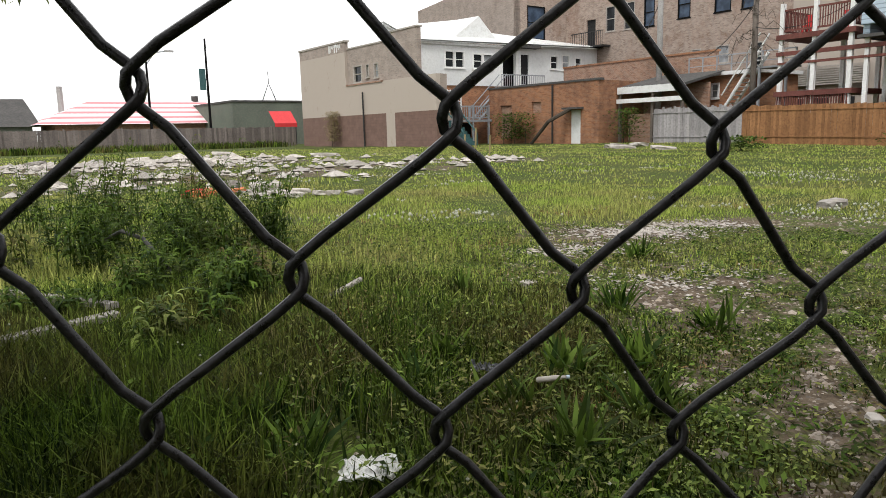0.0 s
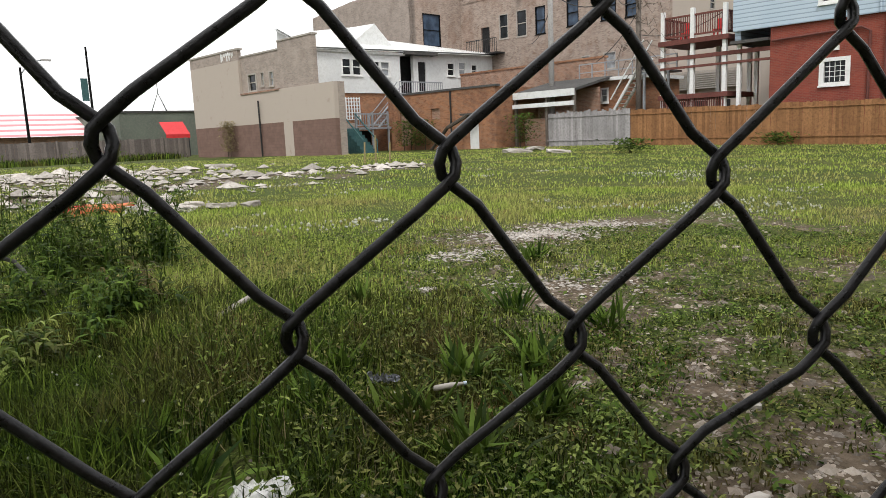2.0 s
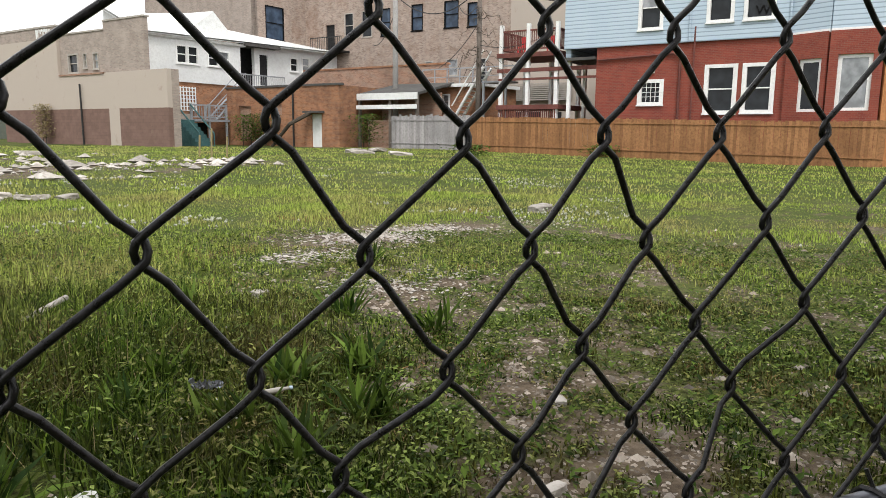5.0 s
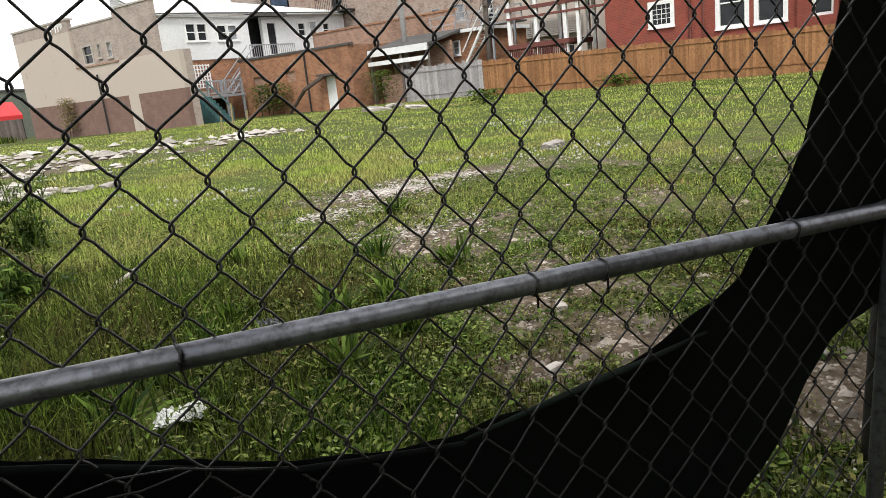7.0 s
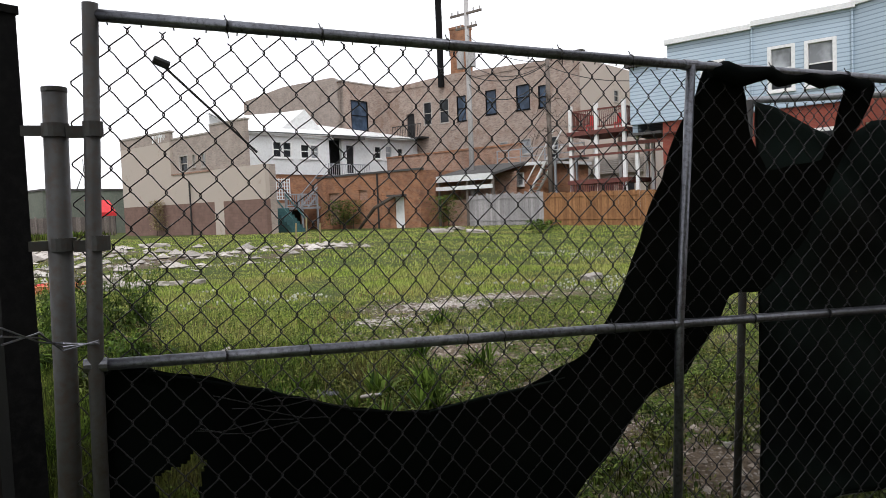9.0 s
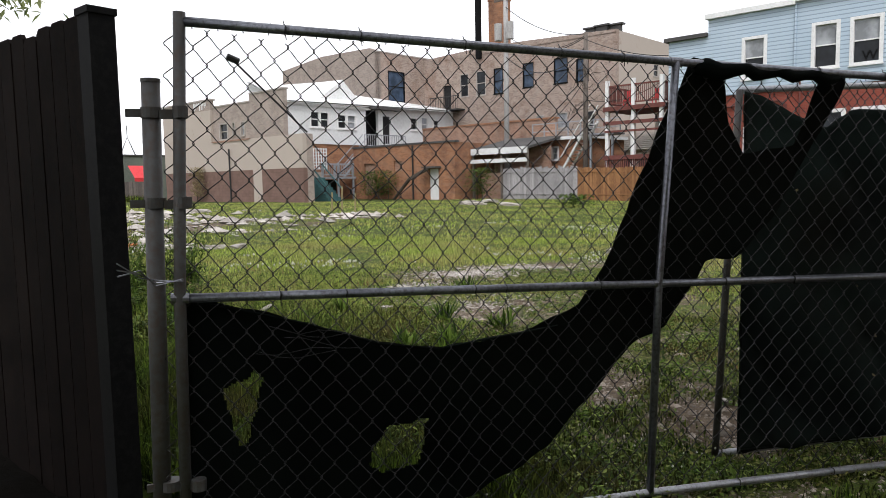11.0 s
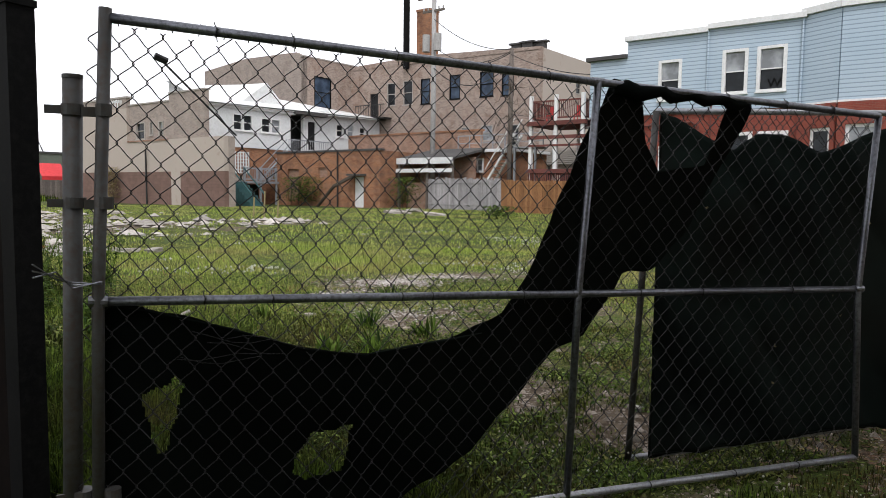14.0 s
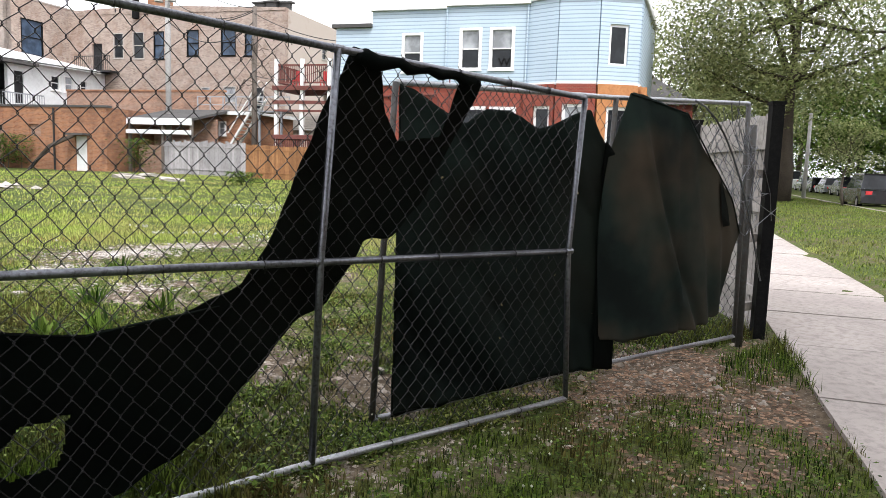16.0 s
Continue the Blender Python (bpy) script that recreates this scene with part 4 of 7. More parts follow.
deck_tower()
chairs = [(37.6, 19.6), (37.7, 17.8)]
for u, v in chairs:
    c = thing("deck_chair", (u, v, 5.6), "red wooden chair on the upper deck", "chair", "chairs on the deck")
    part("seat", Shape().box(u - 0.25, u + 0.25, v - 0.25, v + 0.25, 6.0, 6.06), M["redplastic"], c)
    part("backrest", Shape().box(u + 0.2, u + 0.26, v - 0.25, v + 0.25, 6.06, 6.62), M["redplastic"], c)
    for a in (-0.22, 0.22):
        for e in (-0.22, 0.22):
            part("leg", Shape().box(u + a - 0.03, u + a + 0.03, v + e - 0.03, v + e + 0.03, 5.6, 6.0), M["redplastic"], c)


# ---- poles and stack ----
def utility_pole(u, v, top, r, mat, arms):
    p = thing("utility_pole", (u, v, 0), "weathered utility pole with crossarms and wires", "pole")
    part("pole", Shape().tube([(u, v, -0.2), (u, v, top)], [r, r * 0.75], 10), M[mat], p, smooth=True)
    for z, w in arms:
        part("crossarm", Shape().box(u - 0.12, u - 0.02, v - w, v + w, z, z + 0.14), M["polewood"], p)
        for s in (-0.9, -0.5, 0.5, 0.9):
            part("insulator", Shape().tube([(u - 0.07, v + s * w, z + 0.14), (u - 0.07, v + s * w, z + 0.34)], 0.05, 6), M["polegrey"], p)
    return p


pp = utility_pole(36.5, 28.0, 16.5, 0.19, "polegrey", [(14.1, 1.3), (13.2, 0.9)])
for s in (-0.55, 0.4):
    part("transformer", Shape().tube([(36.2, 28.0 + s, 10.6), (36.2, 28.0 + s, 11.7)], 0.26, 10), M["polegrey"], pp)
utility_pole(36.5, 21.9, 10.2, 0.17, "polewood", [])
st = thing("chimney_stack", (48, 33, 12), "tall square brick chimney beside a black flue", "chimney")
part("chimney_shaft", Shape().box(47.6, 48.9, 37.2, 38.6, 12.1, 16.9).box(47.55, 48.95, 37.15, 38.65, 16.9, 17.1), M["orangebrick"], st)
part("flue", Shape().tube([(46.8, 39.1, 12.0), (46.8, 39.1, 21.5)], 0.28, 10), M["blackpost"], st)


def wire_run(name, a, b, sag, r=0.014):
    a, b = Vector(a), Vector(b)
    pts = [a.lerp(b, i / 14) - Vector((0, 0, sag * 4 * (i / 14) * (1 - i / 14))) for i in range(15)]
    solo(name, Shape().tube(pts, r, 5), M["cable"], "thin black overhead cable", "cable", "overhead cables")


wire_run("cable", (36.4, 28.0, 9.6), (36.4, 21.9, 9.3), 1.3, 0.03)
wire_run("cable", (36.4, 28.0, 9.0), (46.8, 36.0, 9.8), 1.0, 0.02)
wire_run("cable", (36.4, 21.9, 6.2), (36.6, 17.0, 6.8), 0.5, 0.02)
wire_run("cable", (36.4, 28.0, 10.2), (36.4, 21.9, 9.9), 0.7, 0.03)

for k, (a, b, g) in enumerate((((36.4, 28.0, 11.0), (36.4, 21.9, 10.0), 0.9), ((36.4, 28.0, 12.8), (36.4, 21.9, 10.1), 0.6), ((36.4, 21.9, 8.6), (46.9, 30.0, 10.6), 0.7), ((36.4, 21.9, 7.4), (38.4, 26.0, 5.2), 0.3), ((36.4, 21.9, 9.8), (36.2, 12.6, 8.2), 0.8), ((36.4, 28.0, 8.4), (46.9, 38.3, 8.2), 0.6))):
    wire_run("cable", a, b, g, 0.022)
vn = random.Random(91)
vine = thing("bare_vine", (36.4, 21.7, 3.8), "tangle of bare dead vine on the old pole", "vine")
for k in range(22):
    y0, z0 = 21.9 + vn.gauss(0, 0.15), vn.uniform(4.0, 8.2)
    aim = vn.uniform(-1.3, 1.0)
    pts = [(36.3 + 0.04 * vn.random(), y0 + aim * 0.28 * q + 0.08 * math.sin(q * 1.3 + k), z0 + 0.16 * q * vn.uniform(-0.3, 1.0) - 0.035 * q * q) for q in range(7)]
    part("stem", Shape().tube(pts, [0.025, 0.022, 0.02, 0.016, 0.013, 0.01, 0.006], 4), M["bark"], vine)


# ---- far board fences ----
def board_fence(name, p, q, height, mat, label, width=0.14, jag=0.03, posts=0.0):
    f = thing(name, (*p, 0.1), label, "fence")
    a, b = Vector((*p, 0)), Vector((*q, 0))
    d = (b - a).normalized()
    nrm = Vector((-d.y, d.x, 0))
    n = int((b - a).length / width)
    rng = random.Random(len(name) + n)
    sh = Shape()
    for i in range(n):
        o = a + d * width * i
        w = LOT @ o
        z0 = ground_z(w.x, w.y) - 0.05
        top = z0 + height + rng.uniform(-jag, jag)
        t = rng.uniform(-0.008, 0.008)
        m = Matrix.Translation(o + nrm * t) @ Matrix(((d.x, nrm.x, 0, 0), (d.y, nrm.y, 0, 0), (0, 0, 1, 0), (0, 0, 0, 1)))
        sh.box(0.003, width - 0.003, 0, 0.02, z0, top, m, rng.uniform(-0.006, 0.006))
    part("boarding", sh, M[mat], f)["kind"] = "stuff"
    w0, w1 = LOT @ a, LOT @ b
    off = nrm * 0.035
    for z in (0.35, height - 0.3):
        part("rail", Shape().tube([a + off + Vector((0, 0, z + ground_z(w0.x, w0.y))), b + off + Vector((0, 0, z + ground_z(w1.x, w1.y)))], 0.035, 4), M[mat], f)
    if posts:
        k = int((b - a).length / posts)
        for i in range(k + 1):
            o = a + d * posts * i - nrm * 0.06
            part("post", Shape().box(o.x - 0.06, o.x + 0.06, o.y - 0.06, o.y + 0.06, -0.1, height + 0.25), M["farboard"], f)
    return f


board_fence("brown_board_fence", (34.5, 1.3), (34.5, 21.2), 1.95, "brownboard", "brown stained close board fence")
board_fence("grey_board_fence", (34.5, 21.2), (34.5, 26.8), 2.0, "greyboard", "weathered grey board fence with ragged top", 0.15, 0.09)
lf = board_fence("far_board_fence", (-12, 62), (28.2, 62), 1.75, "farboard", "weathered far board fence with dark posts", 0.2, 0.03, 4.2)

# ---- far left: shop roofs, awning, lamps ----
sh = thing("striped_roof_shop", (18, 84, 0), "low shop with red and white striped roof", "building")
part("roof", Shape().add([(9.2, 80, 2.7), (29.5, 80, 2.7), (27.6, 86, 5.4), (15.5, 86, 5.4), (9.2, 92, 2.7), (29.5, 92, 2.7)], [(0, 1, 2, 3), (0, 3, 4), (1, 5, 2), (3, 2, 5, 4)]), M["redroof"], sh)
part("wall", Shape().box(11, 28.5, 81, 91, -0.2, 2.7), M["mixbrick"], sh)
part("roof_vent", Shape().tube([(12.8, 88, 4.0), (12.8, 88, 6.9)], 0.3, 8), M["polegrey"], sh)
part("roof_vent", Shape().tube([(26.6, 86, 5.2), (26.6, 86, 5.9)], 0.4, 8), M["tar"], sh)
gs = thing("dark_roof_shop", (-4, 84, 0), "low shop with dark roof", "building")
part("wall", Shape().box(-20, 9.4, 84, 92, -0.2, 2.7), M["darkgreenwall"], gs)
part("roof", Shape().add([(-20, 83.6, 2.6), (10.2, 83.6, 2.6), (9.4, 89, 5.6), (-20, 89, 5.6)], [(0, 1, 2, 3)]), M["tar"], gs)
part("flue", Shape().tube([(5.6, 88, 5.0), (5.6, 88, 6.9)], 0.4, 8), M["tar"], gs)
gb = thing("green_building", (29, 76, 0), "low dark green flat roofed building", "building")
part("wall", Shape().box(26.0, 40, 72, 88, -0.2, 4.6), M["darkgreenwall"], gb)
part("parapet", Shape().box(25.9, 40.1, 71.9, 88.1, 4.6, 4.78), M["tar"], gb)
aw = thing("red_awning", (29, 66.5, 2.0), "bright red shop awning", "awning")
part("canopy", Shape().add([(27.9, 66, 2.3), (30.2, 66, 2.3), (30.2, 67.4, 3.5), (27.9, 67.4, 3.5), (27.9, 66, 1.95), (30.2, 66, 1.95)], [(0, 1, 2, 3), (4, 5, 1, 0)]), M["redplastic"], aw)
for x in (28.0, 30.1):
    part("bracket", Shape().tube([(x, 66.1, -0.1), (x, 66.1, 2.1)], 0.06, 6), M["cable"], aw)
sg = thing("roof_antenna", (30.4, 73, 4.6), "thin roof frame mast", "mast")
part("mast", Shape().tube([(29.6, 73, 4.7), (30.4, 73, 6.6), (31.2, 73, 4.7)], 0.06, 5).tube([(30.4, 73, 6.5), (30.4, 73, 7.8)], 0.04, 5), M["cable"], sg)


def street_lamp(u, v, top, arm):
    p = thing("street_lamp", (u, v, 0), "dark street lamp pole", "street lamp")
    part("pole", Shape().tube([(u, v, 0), (u, v, top)], [0.14, 0.09], 8), M["blackpost"], p)
    if arm:
        part("arm", Shape().tube([(u, v, top - 0.6), (u + 0.8, v, top + 0.5), (u + 1.9, v, top + 0.7)], 0.06, 6), M["steelgrey"], p)
        part("lamp_head", Shape().box(u + 1.7, u + 2.5, v - 0.15, v + 0.15, top + 0.6, top + 0.76), M["polegrey"], p)
    else:
        part("banner", Shape().box(u - 0.75, u - 0.15, v - 0.02, v + 0.02, 5.6, 7.6), M["tealtarp"], p)


street_lamp(17.5, 70, 8.4, True)
street_lamp(23.0, 70, 10.4, False)


# ---- chain-link gates ----
TOP = [(0.0, -0.018, 1.88), (1.95, -0.018, 1.804), (3.62, -0.115, 1.735)]
MID = [(-0.045, 0.0, 0.928), (1.878, -0.018, 0.872), (3.56, -0.1, 0.835)]
LOW = [(-0.065, 0.01, -0.03), (1.858, 0.0, -0.06), (3.6, -0.11, -0.075)]


def along(line, x):
    """The point of a rail at x."""
    for a, b in zip(line, line[1:]):
        if x <= b[0] or b is line[-1]:
            k = (x - a[0]) / (b[0] - a[0])
            return Vector(a).lerp(Vector(b), k)


def wobble(x, z, k, amp):
    return amp * noise.noise((x * 2.2 + k, z * 2.2, k * 3.1))


def ties(gate, line, xs, r, back=0.0):
    for x in xs:
        c = along(line, x)
        ring = [(c.x + 0.002 * math.sin(3 * a), c.y + back + (r + 0.002) * math.cos(a), c.z + (r + 0.002) * math.sin(a)) for a in [i * math.pi / 6 for i in range(13)]]
        sh = Shape().tube(ring, 0.0022, 5)
        sh.tube([(c.x, c.y - r, c.z - r * 0.6), (c.x + 0.004, c.y - r * 0.6, c.z - r - 0.02)], 0.0018, 5)
        sh.tube([(c.x, c.y, c.z + r), (c.x - 0.004, c.y + 0.006, c.z + r + 0.016)], 0.0018, 5)
        part("tie_wire", sh, M["wire"], gate, fr=EYE4)


def picket(x, k, low, high, rise, push, lean, xa, za, half, pitch, wire_r, depth, dents=(), loose=0.004):
    """One zigzag wire of a chain-link mesh, from low to high; k says whether it starts to the left or right.
    rise, push: how far the rows climb and the columns are pulled sideways along the gate; dents: knocks of single knuckles."""
    pts = []
    j0, j1 = int(math.floor((low - za) / (pitch / 2))) - 3, int(math.ceil((high - za) / (pitch / 2))) + 3
    for j in range(j0, j1 + 1):
        right = (j + k) % 2 == 0
        xn = x + (half if right else 0.0)
        s = 1 if right else -1
        zb = za + j * pitch / 2 + float(np.interp(xn, *zip(*rise)))
        xb = xn + float(np.interp(xn, *zip(*push))) + lean * (zb - za)
        yb = depth(xb)
        ox, oz = xb, zb
        for dx0, dz0, ax, ay, az in dents:
            g = math.exp(-((ox - dx0) ** 2 + (oz - dz0) ** 2) / 0.0009)
            xb, yb, zb = xb + ax * g, yb + ay * g, zb + az * g
        w = loose * min(1.0, 0.12 + max(0.0, abs(xb - 0.85) - 0.4) * 4)
        for dx, dz, dy in ((-0.0092 * s, -0.0132, 0.0026), (-0.0017 * s, -0.0071, 0.0025), (0.0017 * s, -0.0038, 0.0019), (0.0026 * s, 0.0, 0.0), (0.0017 * s, 0.0038, -0.0019), (-0.0017 * s, 0.0071, -0.0025), (-0.0092 * s, 0.0132, -0.0026)):
            z = zb + dz
            px = xb + dx
            if low <= z <= high:
                pts.append((px + wobble(px, z, 1.0, w * 1.5), yb - 0.6 * dy * s + wobble(px, z, 5.0, w), z + wobble(px, z, 9.0, w * 1.5)))
    return Shape().tube(pts, wire_r, 7, True) if len(pts) > 3 else None


NODE_X, NODE_Z, HALF, PITCH = 0.7038, 1.112, 0.0458, 0.1091
RISE = [(-0.167, 0.108), (0.373, 0.0367), (0.513, 0.0221), (0.61, 0.0103), (0.708, 0.0), (0.805, -0.0076), (0.891, -0.0092), (0.972, -0.007), (1.053, -0.0032), (1.129, -0.0011), (1.453, -0.0065), (3.829, -0.0972)]
PUSH = [(0.481, -0.007), (0.556, -0.0027), (0.61, 0.0005), (0.708, 0.0032), (0.805, 0.0054), (0.848, 0.0054), (0.891, 0.0022), (0.929, -0.0016), (0.972, -0.0065), (1.021, -0.0065), (1.064, -0.0108), (1.129, -0.013), (1.199, -0.0086), (1.291, -0.0032), (1.399, 0.0)]
DENTS = [(0.517, 1.133, -0.0027, 0.0011, 0.0010), (0.613, 1.122, -0.0004, -0.0095, 0.0001), (0.972, 1.105, -0.0014, 0.0058, -0.0033), (0.563, 1.073, -0.0005, -0.0084, -0.0006),
         (0.751, 1.054, -0.0001, 0.0067, -0.0024), (0.844, 1.049, -0.0019, -0.0015, -0.0037), (0.928, 1.049, -0.0011, 0.0034, -0.0036), (1.015, 1.053, -0.0000, 0.0082, -0.0042),
         (0.512, 1.024, -0.0018, 0.0007, -0.0033), (0.702, 1.003, -0.0009, 0.0124, -0.0022), (0.795, 0.996, -0.0071, 0.0027, 0.0037), (0.884, 0.994, 0.0025, 0.0018, -0.0016),
         (0.967, 0.996, 0.0008, 0.0067, -0.0012), (1.054, 1.000, 0.0017, 0.0140, 0.0016), (0.756, 1.163, 0.0042, 0.0036, 0.0014), (0.849, 1.158, 0.0028, 0.0027, -0.0007),
         (0.933, 1.158, 0.0014, 0.0017, 0.0020), (1.020, 1.162, 0.0010, 0.0050, 0.0000)]


def front_gate():
    g = thing("chain_link_gate", (1.8, 0, -0.1), "sagging chain-link gate leaf in a galvanised tube frame", "gate", "gate leaves", fr=EYE4)
    r = 0.0168
    for nm, line in (("top_rail", TOP), ("middle_rail", MID), ("bottom_rail", LOW)):
        part(nm, Shape().tube(line, r, 14), M["galv_lit" if nm == "bottom_rail" else "galv"], g, fr=EYE4, smooth=True)
    for nm, x, rr in (("hinge_stile", 0, 0.021), ("middle_stile", 1, r), ("latch_stile", 2, r)):
        pts = [Vector(LOW[x]), Vector(MID[x]), Vector(TOP[x]) + Vector((0.001, 0, 0.03 if x == 0 else 0.0))]
        if x == 1:
            pts = [p + Vector((0, -0.004, 0)) for p in pts]
        part(nm, Shape().tube(pts, rr, 14), M["galv"] if x else M["post"], g, fr=EYE4, smooth=True)
    for line, x in ((MID, 0), (MID, 1), (TOP, 1), (MID, 2)):
        c = Vector(line[x])
        part("collar", Shape().tube([c - Vector((0.03, 0, -0.001)), c + Vector((0.03, 0, -0.001))], r + 0.003, 12), M["galv"], g, fr=EYE4)
    ties(g, TOP, [0.35, 0.62, 1.02, 1.42, 1.7, 2.3, 2.65, 3.0, 3.3], r)
    ties(g, MID, [0.3, 0.541, 1.05, 1.18, 1.6, 2.2, 2.55, 3.1], r)
    ties(g, LOW, [0.4, 0.9, 1.4, 2.3, 2.8, 3.2], r)
    i0 = int(math.floor((-0.03 - NODE_X) / HALF))
    i1 = int(math.ceil((3.56 - NODE_X) / HALF))
    for i in range(i0, i1):
        x = NODE_X + i * HALF
        lean = 0.045
        hi = along(TOP, min(3.55, max(0.0, x + 0.05))).z - 0.014
        lo = along(LOW, min(3.55, max(0.0, x))).z + 0.01
        sh = picket(x, i + 1, lo, hi, RISE, PUSH, lean, NODE_X, NODE_Z, HALF, PITCH, 0.0019, lambda q: 0.0 if q < 1.9 else -0.058 * (q - 1.9), DENTS)
        if sh:
            part("wire", sh, M["wire"], g, fr=EYE4, smooth=True)
    rng = random.Random(4)
    for i in range(42):
        x = 0.04 + i * 0.0848
        c = along(TOP, x)
        barb = Shape().tube([(x, c.y + 0.018, c.z - 0.02), (x + rng.uniform(-0.01, 0.01), c.y + 0.02, c.z + rng.uniform(0.0, 0.028))], 0.002, 5)
        part("barb", barb, M["wire"], g, fr=EYE4)
    cord = Shape().tube([(0.17, 0.01, 1.76), (0.3, 0.012, 1.63), (0.42, 0.012, 1.51)], 0.0035, 6)
    cord.tube([(0.15, 0.0, 1.77), (0.19, 0.01, 1.755)], 0.012, 6)
    part("hanging_stick", cord, M["cable"], g, fr=EYE4)
    return g


def leaf_point(s, z, d=0.0):
    """A point on the rear gate leaf: s metres along it, d metres in front of it."""
    a = radians(101.07)
    return Vector((2.6 + s * math.sin(a) + d * math.cos(a), 0.52 + s * math.cos(a) - d * math.sin(a), z))


def rear_gate():
    g = thing("chain_link_gate", (4.2, 0.2, -0.2), "second chain-link gate leaf with torn screen cloth", "gate", "gate leaves", fr=EYE4)
    r = 0.0168
    ln = {"top_rail": [(0.1, 1.77), (1.8, 1.815), (3.24, 1.88)], "bottom_rail": [(0.0, -0.17), (1.7, -0.06), (3.3, 0.0)]}
    for nm, line in ln.items():
        part(nm, Shape().tube([leaf_point(*p) for p in line], r, 12), M["galv_lit"], g, "galvanised tube in a sunlit bright colour", fr=EYE4, smooth=True)
    for nm, line in (("stile", [(0.0, -0.19), (0.05, 0.87), (0.1, 1.77)]), ("stile", [(1.72, -0.06), (1.76, 0.8), (1.8, 1.815)]), ("stile", [(3.3, -0.05), (3.27, 0.9), (3.24, 1.88)])):
        part(nm, Shape().tube([leaf_point(*p) for p in line], r * 1.1, 12), M["post"], g, fr=EYE4, smooth=True)
    a = radians(101.07)
    back = Matrix(((math.sin(a), -math.cos(a), 0, 2.6), (math.cos(a), math.sin(a), 0, 0.52), (0, 0, 1, 0), (0, 0, 0, 1)))
    for i in range(0, 71):
        x = 0.04 + i * HALF
        lo = -0.15 + 0.04 * x
        sh = picket(x, i, lo, 1.75 + 0.035 * x, [(0, -0.03), (3.3, 0.07)], [(0, 0), (1, 0)], 0.03, 1.0, 1.0, HALF, PITCH, 0.0019, lambda q: 0.0)
        if sh:
            sh.v = [back @ Vector(p) for p in sh.v]
            part("wire", sh, M["wire"], g, fr=EYE4, smooth=True)
    rng = random.Random(3)
    for i in range(16):
        s = rng.uniform(2.6, 3.25)
        z = rng.uniform(1.5, 1.9)
        pts = [leaf_point(s + rng.uniform(-0.02, 0.1) * k, z - 0.12 * k * rng.uniform(0.6, 1.3), 0.03 + 0.03 * math.sin(k * 1.7 + i)) for k in range(7)]
        part("loose_wire", Shape().tube(pts, 0.0028, 5), M["galv"], g, fr=EYE4)
    pts = [leaf_point(2.55 + 0.12 * k, 1.85 - 0.02 * k - 0.055 * k * k * 0.35, 0.05) for k in range(9)]
    part("loose_tube", Shape().tube(pts, 0.008, 6), M["galv"], g, "bent loose rod", fr=EYE4)
    return g


front_gate()
rear_gate()


def inside(x, z, outline):
    """Whether a place lies within a torn outline."""
    hit = False
    for (ax, az), (bx, bz) in zip(outline, outline[1:] + outline[:1]):
        if (az > z) != (bz > z) and x < ax + (z - az) * (bx - ax) / (bz - az):
            hit = not hit
    return hit


def cloth(name, label, place, xs, upper, lower, rows=56, step=0.016, holes=(), fold=0.02, seed=1.0, ragged=0.012, mat="screen"):
    """Hanging screen cloth between an upper and a lower edge, each drawn through a few places, with worn holes and folds."""
    ux, uz = zip(*upper)
    lx, lz = zip(*lower)
    n = int((xs[1] - xs[0]) / step)
    sh, index = Shape(), {}
    for i in range(n + 1):
        x = xs[0] + i * step
        zu = float(np.interp(x, ux, uz)) + ragged * noise.noise((x * 9, seed, 0.3))
        zl = float(np.interp(x, lx, lz)) + ragged * 1.5 * noise.noise((x * 11, seed, 5.3))
        for j in range(rows + 1):
            z = zl + (zu - zl) * j / rows
            d = fold * (noise.noise((x * 1.4 + z * 1.8, z * 0.6 - x * 0.5, seed)) + 0.5 * noise.noise((x * 5 + z * 2.5, z * 1.2, seed + 2)))
            index[i, j] = len(sh.v)
            sh.v.append(tuple(place(x, z, d)))
    for i in range(n):
        for j in range(rows):
            c = sh.v[index[i, j]]
            x = xs[0] + (i + 0.5) * step
            z = (sh.v[index[i, j]][2] + sh.v[index[i + 1, j + 1]][2]) / 2
            e = 0.012 * noise.noise((x * 22, z * 22, seed))
            if any(inside(x + e, z - e, h) for h in holes):
                continue
            sh.f.append((index[i, j], index[i + 1, j], index[i + 1, j + 1], index[i, j + 1]))
    ob = solo(name, sh, M[mat], label, "screen cloth", "torn screens", fr=EYE4, smooth=True)
    m = ob.modifiers.new("thickness", "SOLIDIFY")
    m.thickness = 0.0015
    return ob


def on_front(x, z, d):
    return Vector((x, (0.022 if x < 1.9 else 0.022 - 0.058 * (x - 1.9)) + abs(d) * min(1.0, 0.25 + abs(x - 0.7)), z))


def on_rear(s, z, d):
    return leaf_point(s, z, 0.02 + abs(d))


